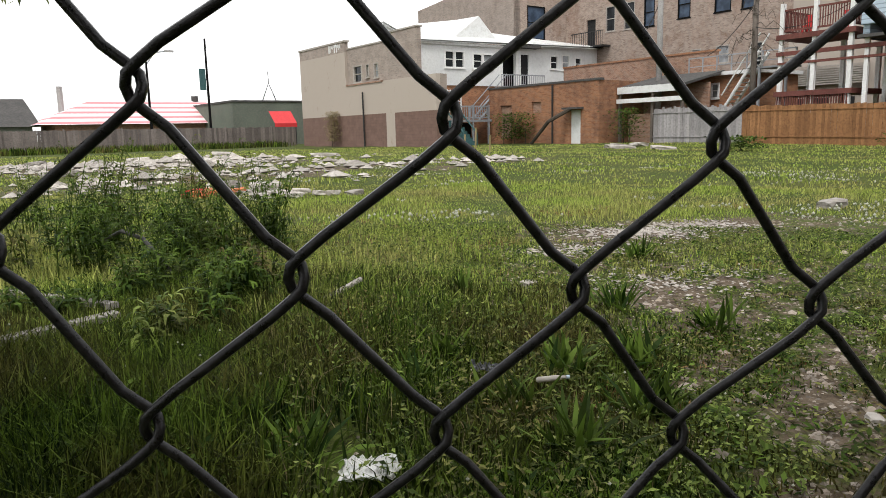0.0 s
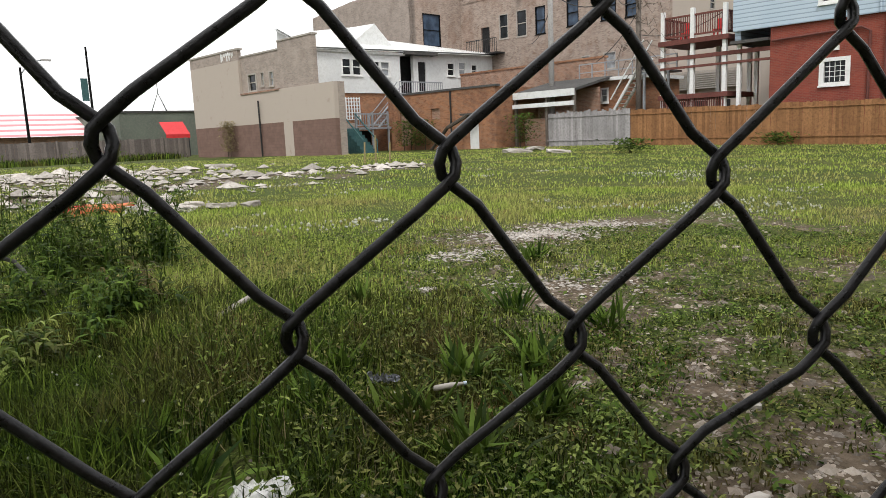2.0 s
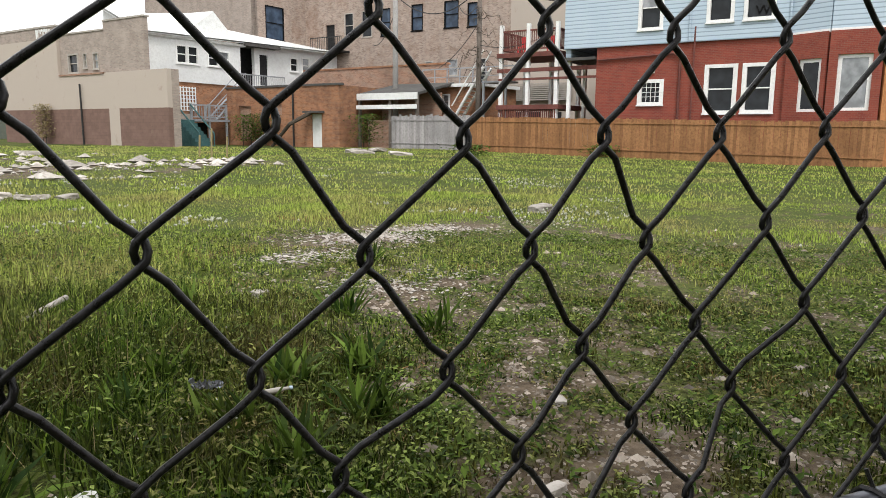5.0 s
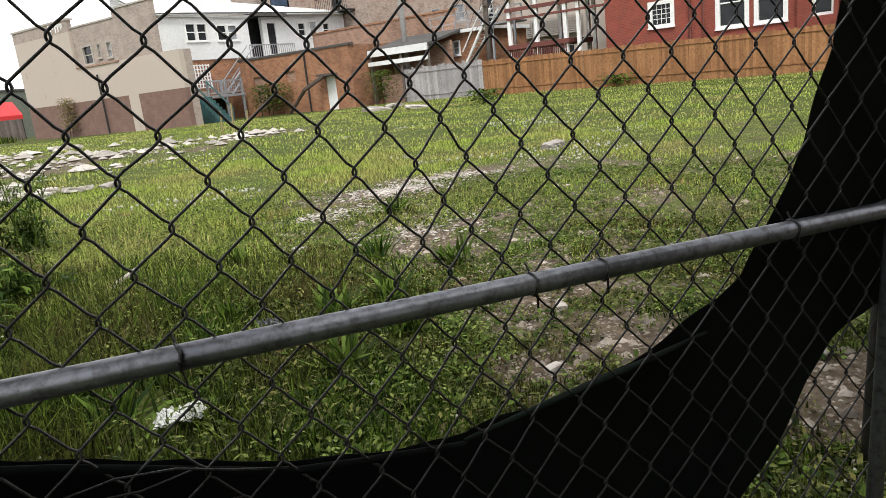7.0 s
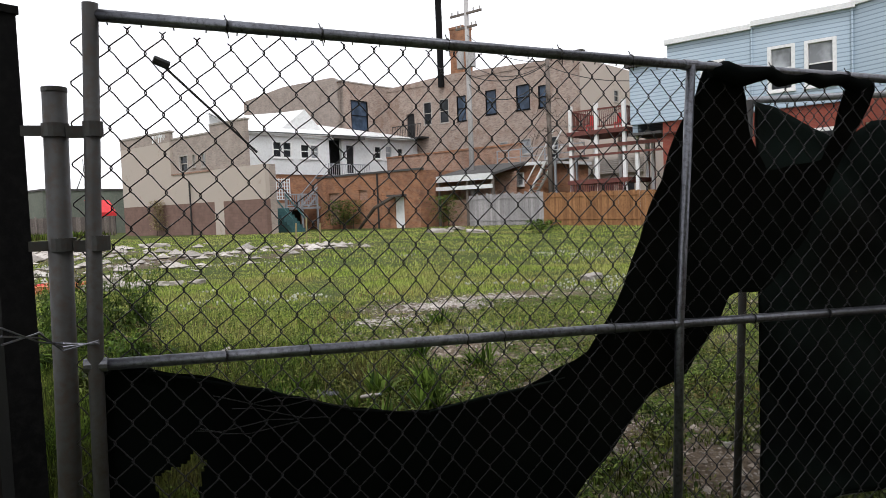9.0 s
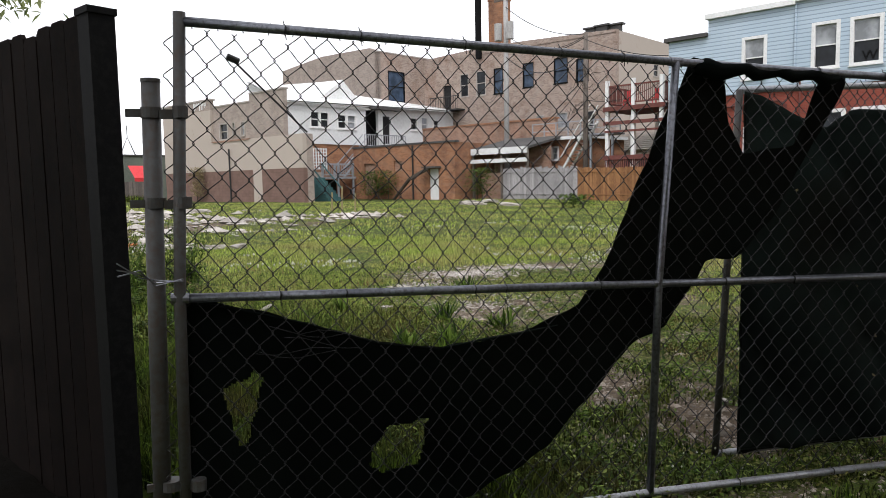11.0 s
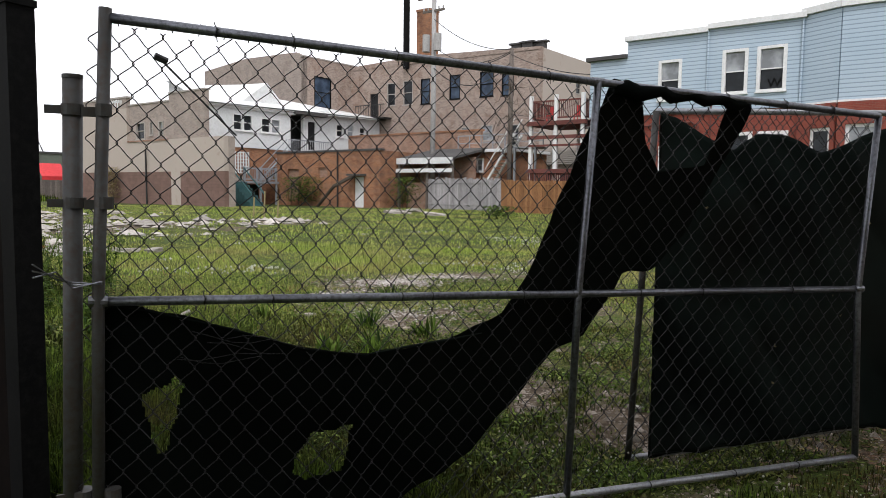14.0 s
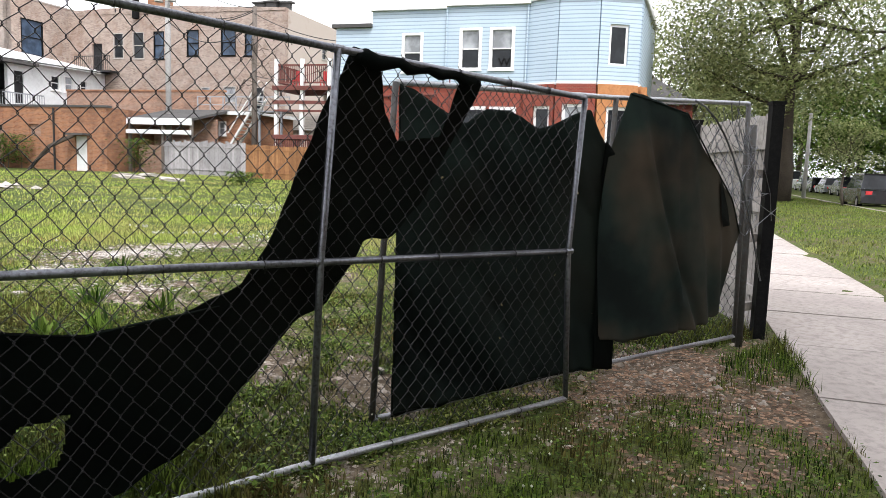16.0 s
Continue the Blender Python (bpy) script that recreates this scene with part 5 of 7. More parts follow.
ts = cloth("torn_screen", "torn black screen cloth sagging across the gate", on_front, (-0.04, 2.84),
      [(-0.05, 0.93), (0.13, 0.885), (0.4, 0.805), (0.66, 0.71), (0.93, 0.665), (1.25, 0.7), (1.53, 0.8), (1.64, 0.95), (1.9, 1.51), (2.06, 1.83), (2.2, 1.82), (2.24, 1.55), (2.32, 1.42), (2.58, 1.46), (2.7, 1.75), (2.84, 1.77)],
      [(-0.05, -0.02), (0.9, 0.0), (1.05, 0.05), (1.23, 0.12), (1.38, 0.21), (1.54, 0.37), (1.78, 0.6), (1.94, 0.67), (2.14, 0.95), (2.29, 0.97), (2.46, 1.12), (2.62, 1.36), (2.84, 1.74)],
      rows=100, step=0.009, fold=0.035,
      holes=[[(0.08, 0.58), (0.2, 0.635), (0.23, 0.61), (0.19, 0.48), (0.165, 0.36), (0.125, 0.37), (0.11, 0.48)], [(0.615, 0.22), (0.64, 0.31), (0.695, 0.365), (0.86, 0.39), (0.83, 0.29), (0.82, 0.195), (0.66, 0.19)]])
hem = [(0.02 + 0.09 * k, 0.004, float(np.interp(0.02 + 0.09 * k, (-0.05, 0.13, 0.4, 0.66, 0.93), (0.93, 0.885, 0.805, 0.71, 0.665))) - 0.004) for k in range(11)]
part("hem", Shape().tube(hem, 0.006, 6), M["screen"], ts, "rolled black hem", fr=EYE4, smooth=True)
part("crease", Shape().tube([(0.92, 0.008, 0.668), (1.1, 0.004, 0.69), (1.28, 0.006, 0.705), (1.42, 0.012, 0.72)], [0.003, 0.006, 0.006, 0.003], 6), M["screen_green"], ts, "straight tight crease", fr=EYE4, smooth=True)
tw = random.Random(19)
for k in range(5):
    x0, z0 = tw.uniform(0.1, 0.5), tw.uniform(0.7, 0.79)
    pts = [(x0 + 0.07 * q, -0.008 - 0.006 * math.sin(q + k), z0 + 0.02 * math.sin(q * 1.1 + k) - 0.008 * q) for q in range(5)]
    part("loose_wire", Shape().tube(pts, 0.0015, 5), M["wire"], ts, "tangled loose wire", fr=EYE4, smooth=True)
roll = [(2.04 + 0.06 * i, along(TOP, 2.04 + 0.06 * i).y + 0.012 * math.sin(i * 1.3), along(TOP, 2.04 + 0.06 * i).z - 0.02 + 0.012 * math.sin(i * 2.1)) for i in range(13)]
solo("rolled_screen", Shape().tube(roll, [0.022, 0.04, 0.042, 0.03, 0.024, 0.028, 0.024, 0.022, 0.026, 0.022, 0.026, 0.034, 0.018], 9), M["screen"], "screen cloth wrapped round the top rail", "screen cloth", "torn screens", fr=EYE4, smooth=True)
hs = cloth("hanging_screen", "dark green screen cloth hung on the rear gate", on_rear, (0.11, 1.86),
      [(0.1, 1.76), (0.2, 1.74), (0.4, 1.63), (0.56, 1.57), (0.7, 1.66), (0.89, 1.66), (1.12, 1.57), (1.54, 1.72), (1.64, 1.56), (1.77, 1.42), (1.86, 1.36)],
      [(0.1, -0.16), (0.8, -0.12), (1.47, -0.06), (1.86, -0.09)], fold=0.05, seed=4.0, mat="screen_green")


part("bottom_hem", Shape().tube([on_rear(q, z, 0.008) for q, z in ((0.12, -0.15), (0.8, -0.11), (1.47, -0.055), (1.84, -0.08))], 0.007, 6), M["screen"], hs, "doubled black hem", fr=EYE4)
part("side_hem", Shape().tube([on_rear(0.118, z, 0.008) for z in (-0.15, 0.4, 0.9, 1.4, 1.74)], 0.006, 6), M["screen"], hs, "doubled black hem", fr=EYE4)
# a dozen small pale specks over the hanging screen
sr = random.Random(55)
for k in range(12):
    q, z = sr.uniform(0.25, 1.7), sr.uniform(0.1, 1.3)
    part("caught_leaf", Shape().add([on_rear(q + sr.uniform(-0.016, 0.016), z + sr.uniform(-0.016, 0.016), 0.055) for _ in range(4)], [(0, 1, 2), (0, 2, 3)]), M["straw"], hs, "small pale speck on the screen", fr=EYE4)


def draped(s, z, d):
    bulge = 0.06 + 0.09 * math.sin(max(0, min(1, (s - 1.65) / 1.5)) * math.pi) * min(1.0, (1.9 - z) / 1.2)
    drop = min(1, max(0, 1.95 - z) / 0.9)
    pleat = 0.018 * math.sin((s - 1.75) * 6.2 + (1.9 - z) * 0.9) * drop
    for at, lean, wide, deep in ((1.98, 0.28, 0.05, -0.035), (2.06, 0.3, 0.05, 0.04), (2.42, 0.03, 0.04, 0.03), (2.62, 0.12, 0.07, 0.045), (2.86, 0.08, 0.05, 0.03)):
        pleat -= deep * drop * math.exp(-(((s - at - lean * max(0.0, 1.85 - z) ** 1.4) / wide) ** 2))
    return leaf_point(s, z, bulge + pleat + d)


ds = cloth("draped_screen", "olive green screen cloth draped loose over the gate", draped, (1.64, 3.19),
           [(1.64, 0.98), (1.7, 1.43), (1.86, 1.84), (1.9, 1.86), (2.46, 1.75), (2.73, 1.43), (3.0, 1.14), (3.19, 0.86)],
           [(1.64, 0.86), (1.69, 0.16), (1.75, 0.15), (1.9, 0.12), (2.4, 0.15), (2.69, 0.17), (2.98, 0.24), (3.07, 0.69), (3.19, 0.85)], rows=70, fold=0.014, seed=8.0, mat="screen_olive")
hem = Shape().tube([draped(q, z, 0.004) for q, z in ((1.87, 1.842), (2.15, 1.8), (2.46, 1.745), (2.73, 1.425), (3.0, 1.135), (3.18, 0.86))], 0.006, 6)
part("hem", hem, M["screen_green"], ds, "dark folded hem", fr=EYE4)
tear = Shape()
tear.add([draped(q, z, 0.012) for q, z in ((2.83, 1.3), (2.88, 1.24), (2.95, 1.08), (2.99, 0.93), (2.9, 0.92), (2.86, 1.02))], [(0, 1, 2, 3, 4, 5)])
part("torn_flap", tear, M["screen"], ds, "black torn edge", fr=EYE4)
fl = cloth("screen_flap", "dark folded flap of screen cloth", lambda s, z, d: leaf_point(s, z, 0.06 + d), (1.66, 2.0),
           [(1.66, 1.52), (1.72, 1.47), (1.85, 1.32), (2.0, 1.14)], [(1.66, -0.05), (1.7, -0.06), (1.84, -0.08), (1.865, 0.9), (1.9, 1.06), (2.0, 1.13)], 40, 0.016, (), 0.05, 11.0)


# ---- gate post, hinges and the board fences beside the gate ----
gp = thing("gate_post", (-0.105, 0.03, -0.12), "galvanised steel gate post with hinge bands", "post", fr=EYE4)
part("pipe", Shape().tube([(-0.15, 0.03, -0.15), (-0.105, 0.02, 1.68)], 0.031, 16), M["post"], gp, fr=EYE4, smooth=True)
part("cap", Shape().tube([(-0.105, 0.02, 1.678), (-0.105, 0.02, 1.69)], 0.0325, 16), M["post"], gp, fr=EYE4)
for z in (1.575, 1.265, 0.25):
    band = Shape().tube([(-0.108, 0.02, z - 0.018), (-0.108, 0.02, z + 0.018)], 0.035, 16)
    band.box(-0.19, -0.13, 0.008, 0.02, z - 0.015, z + 0.012)
    band.box(-0.08, 0.0, -0.006, 0.006, z - 0.022, z + 0.01)
    band.tube([(-0.012, -0.012, z - 0.02), (-0.012, -0.012, z + 0.02)], 0.026, 12)
    part("hinge", band, M["post"], gp, "rusty hinge band", fr=EYE4)
lash = Shape()
for k in range(3):
    lash.tube([(-0.2, -0.3, 1.09 - 0.02 * k), (-0.16, -0.1, 1.02 + 0.012 * k), (-0.12, -0.02, 1.0 - 0.01 * k), (-0.03, -0.025, 0.99 + 0.005 * k)], 0.0025, 5)
part("lashing_wire", lash, M["galv"], gp, "loose wire lashing", fr=EYE4)


def near_fence(name, label, corner, bearing, count, height, mat, post_mat, width, seed, posts=(0,), side=1.0, over=-0.03):
    """Close boards along a bearing from a corner post, each board an object."""
    f = thing(name, (*corner, -0.12), label, "fence", fr=EYE4)
    a = radians(bearing)
    m = Matrix(((math.sin(a), -math.cos(a) * side, 0, corner[0]), (math.cos(a), math.sin(a) * side, 0, corner[1]), (0, 0, 1, 0), (0, 0, 0, 1)))
    rng = random.Random(seed)
    for k in posts:
        part("post", Shape().box(k - 0.048, k + 0.048, -0.05, 0.05, -0.2, height + 0.02, m), M[post_mat], f, fr=EYE4)
        part("post_cap", Shape().box(k - 0.055, k + 0.055, -0.057, 0.057, height + 0.02, height + 0.045, m), M[post_mat], f, fr=EYE4)
    for i in range(count):
        s = 0.052 + i * width
        top = height + over + rng.uniform(-0.018, 0.012)
        t = rng.uniform(-0.003, 0.003) - 0.045
        w, c = width - 0.006, 0.022
        prof = [(s, -0.2), (s + w, -0.2), (s + w, top - c), (s + w - c, top), (s + c, top), (s, top - c)]
        v = [m @ Vector((x, y, z)) for y in (t, t + 0.018) for x, z in prof]
        n = 6
        sh = Shape().add(v, [tuple(range(n)), tuple(range(n, 2 * n))[::-1]] + [(j, (j + 1) % n + 0, n + (j + 1) % n, n + j) for j in range(n)])
        part("board", sh, M[mat], f, fr=EYE4)
    for z in (0.25, 1.0, 1.55):
        part("rail", Shape().box(0.05, count * width, -0.022, 0.018, z, z + 0.085, m), M[mat], f, fr=EYE4)
    return f


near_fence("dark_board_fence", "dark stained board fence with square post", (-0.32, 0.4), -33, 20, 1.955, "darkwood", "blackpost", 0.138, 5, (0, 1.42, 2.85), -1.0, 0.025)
near_fence("pale_board_fence", "weathered pale board fence with black corner post", (6.36, -0.08), 47, 30, 1.9, "paleboard", "blackpost", 0.14, 6, (0, 2.4))
cb = thing("corner_bracket", (6.3, 0, 0.3), "pale boards nailed to the corner post", "bracket", fr=EYE4)
for z in (0.15, 1.3, 0.75):
    part("plank", Shape().box(6.0, 6.34, -0.02, 0.02, z, z + 0.07), M["paleboard"], cb, fr=EYE4)
post2 = thing("latch_post", (5.95, -0.1, -0.1), "galvanised post at the gate end", "post", fr=EYE4)
part("pipe", Shape().tube([(5.92, -0.12, -0.1), (5.9, -0.1, 1.72)], 0.03, 12), M["post"], post2, fr=EYE4, smooth=True)


# ---- sidewalk, kerb and street ----
def street_side():
    road = Shape().box(-200, 400, -17.8, -11.4, -0.3, -0.2)
    solo("road", road, M["asphalt"], "grey asphalt street", "road", kind="structure")
    solo("kerb", Shape().box(-200, 400, -11.4, -11.22, -0.3, -0.06), M["concrete"], "concrete kerb along the street", "kerb", kind="structure")
    solo("kerb", Shape().box(-200, 400, -18.0, -17.8, -0.3, -0.06), M["concrete"], "concrete kerb along the street", "kerb", kind="structure")
    w = thing("sidewalk", (5, -3.7, -0.1), "pale concrete sidewalk of square slabs", "sidewalk", kind="structure")
    rng = random.Random(2)
    me = None
    for i in range(48):
        u = -6 + i * 1.56
        e = rng.uniform(-0.006, 0.006)
        s = Shape().box(u + 0.014, u + 1.54, -4.56, -2.96, -0.25, -0.088 + e)
        part("slab", s, M["concrete"], w)


street_side()


# ---- plants on the lot ----
def lush(x, y):
    """Height of the grass at a place, in metres."""
    n = noise.noise((x * 0.6, y * 0.6, 2.0)) + 0.5 * noise.noise((x * 1.9, y * 1.9, 3.0))
    left = max(0.0, min(1.0, (1.9 - x + 0.12 * y) / 2.2)) * max(0.0, min(1.0, (9.0 - y) / 4.0))
    return max(0.025, (0.075 - 0.03 * max(0.0, min(1.0, (x - 1.2) / 1.0)) * (y < 9)) + 0.075 * n + 0.16 * left + (0.05 if y < 0 and x > 4.6 else 0.0))


def blades(name, label, spots, mat, width, tall, spread, seed, droop=0.55):
    """Blades of grass at the spots, each a bent, tapering strip."""
    rng = np.random.RandomState(seed)
    n = len(spots)
    root = np.array(spots)
    a = rng.uniform(0, 2 * np.pi, n)
    h = root[:, 3] * rng.uniform(0.55, 1.35, n) * tall
    w = width * rng.uniform(0.6, 1.4, n)
    lean = rng.uniform(0.1, 1.0, n) ** 1.5 * droop
    d = np.stack([np.cos(a), np.sin(a), np.zeros(n)], 1)
    b = rng.uniform(0, 2 * np.pi, n)
    sd = np.stack([np.cos(b), np.sin(b), np.zeros(n)], 1) * (w / 2)[:, None]
    base = root[:, :3] - np.array([0, 0, 0.012])
    up = np.array([0, 0, 1.0])
    mid = base + up * (h * 0.55)[:, None] + d * (h * lean * 0.3)[:, None]
    tip = base + up * (h * (1 - 0.25 * lean))[:, None] + d * (h * lean)[:, None]
    v = np.stack([base - sd, base + sd, mid + sd * 0.8, mid - sd * 0.8, tip], 1).reshape(-1, 3)
    me = bpy.data.meshes.new(name)
    k = np.arange(n)[:, None] * 5
    loops = np.concatenate([k + np.array([0, 1, 2, 3]), k + np.array([3, 2, 4])], 1).ravel()
    starts = (np.arange(n)[:, None] * 7 + np.array([0, 4])).ravel()
    me.vertices.add(n * 5)
    me.vertices.foreach_set("co", v.ravel())
    me.loops.add(n * 7)
    me.loops.foreach_set("vertex_index", loops.astype(np.int32))
    me.polygons.add(n * 2)
    me.polygons.foreach_set("loop_start", starts.astype(np.int32))
    me.materials.append(mat)
    me.update(calc_edges=True)
    me.validate()
    return tagged(new(name, me), label, "grass", kind="stuff")


def scatter(n, r0, r1, b0, b1, seed, power=1.0, keep=None):
    """Places on the lot round its near corner, between two distances and two bearings."""
    rng = np.random.RandomState(seed)
    out = []
    while len(out) < n:
        r = r0 + (r1 - r0) * rng.rand() ** power
        b = radians(b0 + (b1 - b0) * rng.rand())
        x, y = 0.6 + r * math.sin(b), -0.2 + r * math.cos(b)
        g = gravel_amount(x, y)
        clump = 0.5 + noise.noise((x * 1.1, y * 1.1, 14.0)) + 0.5 * noise.noise((x * 3.7, y * 3.7, 15.0))
        if rng.rand() < g * 1.3 - 0.18 or rng.rand() > 0.42 + clump or (keep and not keep(x, y)):
            continue
        p = LOT.inverted() @ Vector((x, y, 0))
        if p.x > 34.3 or (p.x > 25.4 and p.y > 36) or p.y > 60 or (p.x > 28 and p.y > 29) or -4.65 < p.y < -2.9:
            continue
        out.append((x, y, ground_z(x, y), lush(x, y) * (1 - 0.6 * g)))
    return out


def in_front(n, seed):
    rng = np.random.RandomState(seed)
    out = []
    while len(out) < n:
        x, y = rng.uniform(0.8, 6.6), rng.uniform(-2.2, 0.7)
        p = LOT.inverted() @ Vector((x, y, 0))
        if p.y < -3.0 or rng.rand() < gravel_amount(x, y) * 1.2 or abs(y + 0.03 * x) < 0.1 or abs(y - 0.52 + 0.195 * (x - 2.6)) < 0.09:
            continue
        tuft = 1.9 if x > 5.0 and y < 0.3 else 1.0
        out.append((x, y, ground_z(x, y), 0.06 * tuft * rng.uniform(0.7, 1.3)))
    return out


# nearest grass: its colour carries some of the shade by the gate
blades("grass", "lush green grass by the gate, darkened for shade", scatter(105000, 0.7, 5.6, -40, 88, 1, 0.75), M["grass"], 0.0088, 1.0, 1, 1, 0.95)
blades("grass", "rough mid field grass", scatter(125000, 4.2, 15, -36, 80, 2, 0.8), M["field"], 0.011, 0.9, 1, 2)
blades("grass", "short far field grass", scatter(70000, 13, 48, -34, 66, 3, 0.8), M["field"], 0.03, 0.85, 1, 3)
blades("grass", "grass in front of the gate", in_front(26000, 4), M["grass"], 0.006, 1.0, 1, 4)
blades("dry_grass", "dry straw among the grass", scatter(16000, 1.2, 14, -10, 80, 5, 0.8), M["straw"], 0.005, 1.0, 1, 5, 1.2)
blades("tall_grass", "tall wild grass along the far wall", [(w.x, w.y, ground_z(w.x, w.y), 0.5) for w in [LOT @ Vector((u, v, 0)) for u, v in np.random.RandomState(6).uniform((-8, 55), (25, 61), (6000, 2))]], M["grass"], 0.06, 1.0, 1, 6)
blades("dead_grass", "dead orange brown grass in small patches", scatter(5200, 2.2, 12, -6, 70, 25, 0.8, lambda x, y: noise.noise((x * 0.9, y * 0.9, 41.0)) + 0.4 * noise.noise((x * 3.1, y * 3.1, 42.0)) > 0.36), M["rust"], 0.007, 0.8, 1, 25, 1.3)
park = np.random.RandomState(7).uniform((8, -11.1), (50, -4.7), (26000, 2))
blades("grass", "mown parkway grass by the sidewalk", [((LOT @ Vector((u, v, 0))).x, (LOT @ Vector((u, v, 0))).y, ground_z(*(LOT @ Vector((u, v, 0))).xy), 0.07) for u, v in park], M["mown"], 0.025, 1.0, 1, 7)


def leaf_mesh(name, label, items, mat, category="plants", kind="stuff", seed=1):
    """Many leaves as one mesh; items: place, length, width, direction, lift."""
    rng = random.Random(seed)
    v, f = [], []
    for p, ln, w, a, lift in items:
        d = Vector((math.cos(a) * math.cos(lift), math.sin(a) * math.cos(lift), math.sin(lift)))
        s = Vector((-math.sin(a), math.cos(a), rng.uniform(-0.4, 0.4))).normalized() * w / 2
        p = Vector(p)
        m = p + d * ln * 0.45
        k = len(v)
        v += [p, m + s, p + d * ln - Vector((0, 0, ln * 0.18)), m - s]
        f.append((k, k + 1, k + 2, k + 3))
    me = bpy.data.meshes.new(name)
    me.from_pydata([tuple(q) for q in v], [], f)
    me.materials.append(mat)
    return tagged(new(name, me), label, category, kind=kind) if label else me


rng = random.Random(12)
weed = []
low = []
for x, y, z, h in scatter(20000, 0.9, 9, -8, 88, 18, 0.75):
    for _ in range(3):
        low.append(((x + rng.uniform(-0.03, 0.03), y + rng.uniform(-0.03, 0.03), z + rng.uniform(0.15, 0.9) * h), rng.uniform(0.018, 0.045), rng.uniform(0.01, 0.02), rng.uniform(0, 6.28), rng.uniform(-0.1, 0.9)))
leaf_mesh("low_weeds", "small pale green weeds among the gravel", low, M["lowweed"])
for x, y, z, h in scatter(9000, 0.9, 9, -38, 85, 8, 0.8):
    for _ in range(3):
        weed.append(((x + rng.uniform(-0.03, 0.03), y + rng.uniform(-0.03, 0.03), z + rng.uniform(0.0, 0.7) * h), rng.uniform(0.03, 0.075), rng.uniform(0.012, 0.03), rng.uniform(0, 6.28), rng.uniform(0.0, 0.9)))
for x, y, z, h in in_front(2600, 9):
    for _ in range(3):
        weed.append(((x + rng.uniform(-0.02, 0.02), y + rng.uniform(-0.02, 0.02), z + rng.uniform(0.01, 0.05)), rng.uniform(0.015, 0.03), rng.uniform(0.012, 0.022), rng.uniform(0, 6.28), rng.uniform(-0.1, 0.6)))
leaf_mesh("broad_leaf_weeds", "low broad leaved weeds and clover in the grass", weed, M["weed"])
for cx, cy in ((0.75, 2.9), (1.15, 2.6), (1.5, 3.0), (0.35, 3.2), (1.9, 3.1), (0.1, 2.6), (2.6, 3.7), (0.0, 3.4), (-0.3, 3.9), (0.6, 3.6), (0.9, 3.3), (-0.1, 2.1), (0.3, 2.3), (1.3, 2.2), (1.7, 2.5), (0.8, 4.1), (2.2, 4.3), (3.0, 6.0), (1.2, 4.7)):
    it = [((cx + rng.gauss(0, 0.05), cy + rng.gauss(0, 0.05), ground_z(cx, cy)), rng.uniform(0.16, 0.34), rng.uniform(0.02, 0.035), rng.uniform(0, 6.28), rng.uniform(0.5, 1.35)) for _ in range(46)]
    me = leaf_mesh("leaf_clump", "", it, M["weed"], seed=int(cx * 100))
    tagged(new("leaf_clump", me), "clump of long green leaves in the grass", "plant", "leaf clumps")

heads = Shape()
for x, y, z, h in scatter(220, 1.5, 10, -30, 80, 10, 0.9) + in_front(240, 11) + scatter(1100, 9, 22, -30, 42, 16, 0.9, lambda x, y: noise.noise((x * 0.35, y * 0.8, 31.0)) + 0.3 * noise.noise((x * 1.7, y * 1.7, 32.0)) > 0.24):
    far = math.hypot(x, y) > 9
    r, t = (rng.uniform(0.004, 0.008), z + 0.55 * h + rng.uniform(0.02, 0.06)) if not far else (rng.uniform(0.012, 0.026), z + h * rng.uniform(0.7, 1.05))
    heads.add([(x + r, y, t), (x, y + r, t), (x - r, y, t), (x, y - r, t), (x, y, t + r * 1.1), (x, y, t - r)], [(0, 1, 4), (1, 2, 4), (2, 3, 4), (3, 0, 4), (1, 0, 5), (2, 1, 5), (3, 2, 5), (0, 3, 5)])
tagged(new("clover_heads", heads.mesh("clover_heads", M["clover"])), "small white clover heads in the grass", "flowers", kind="stuff")


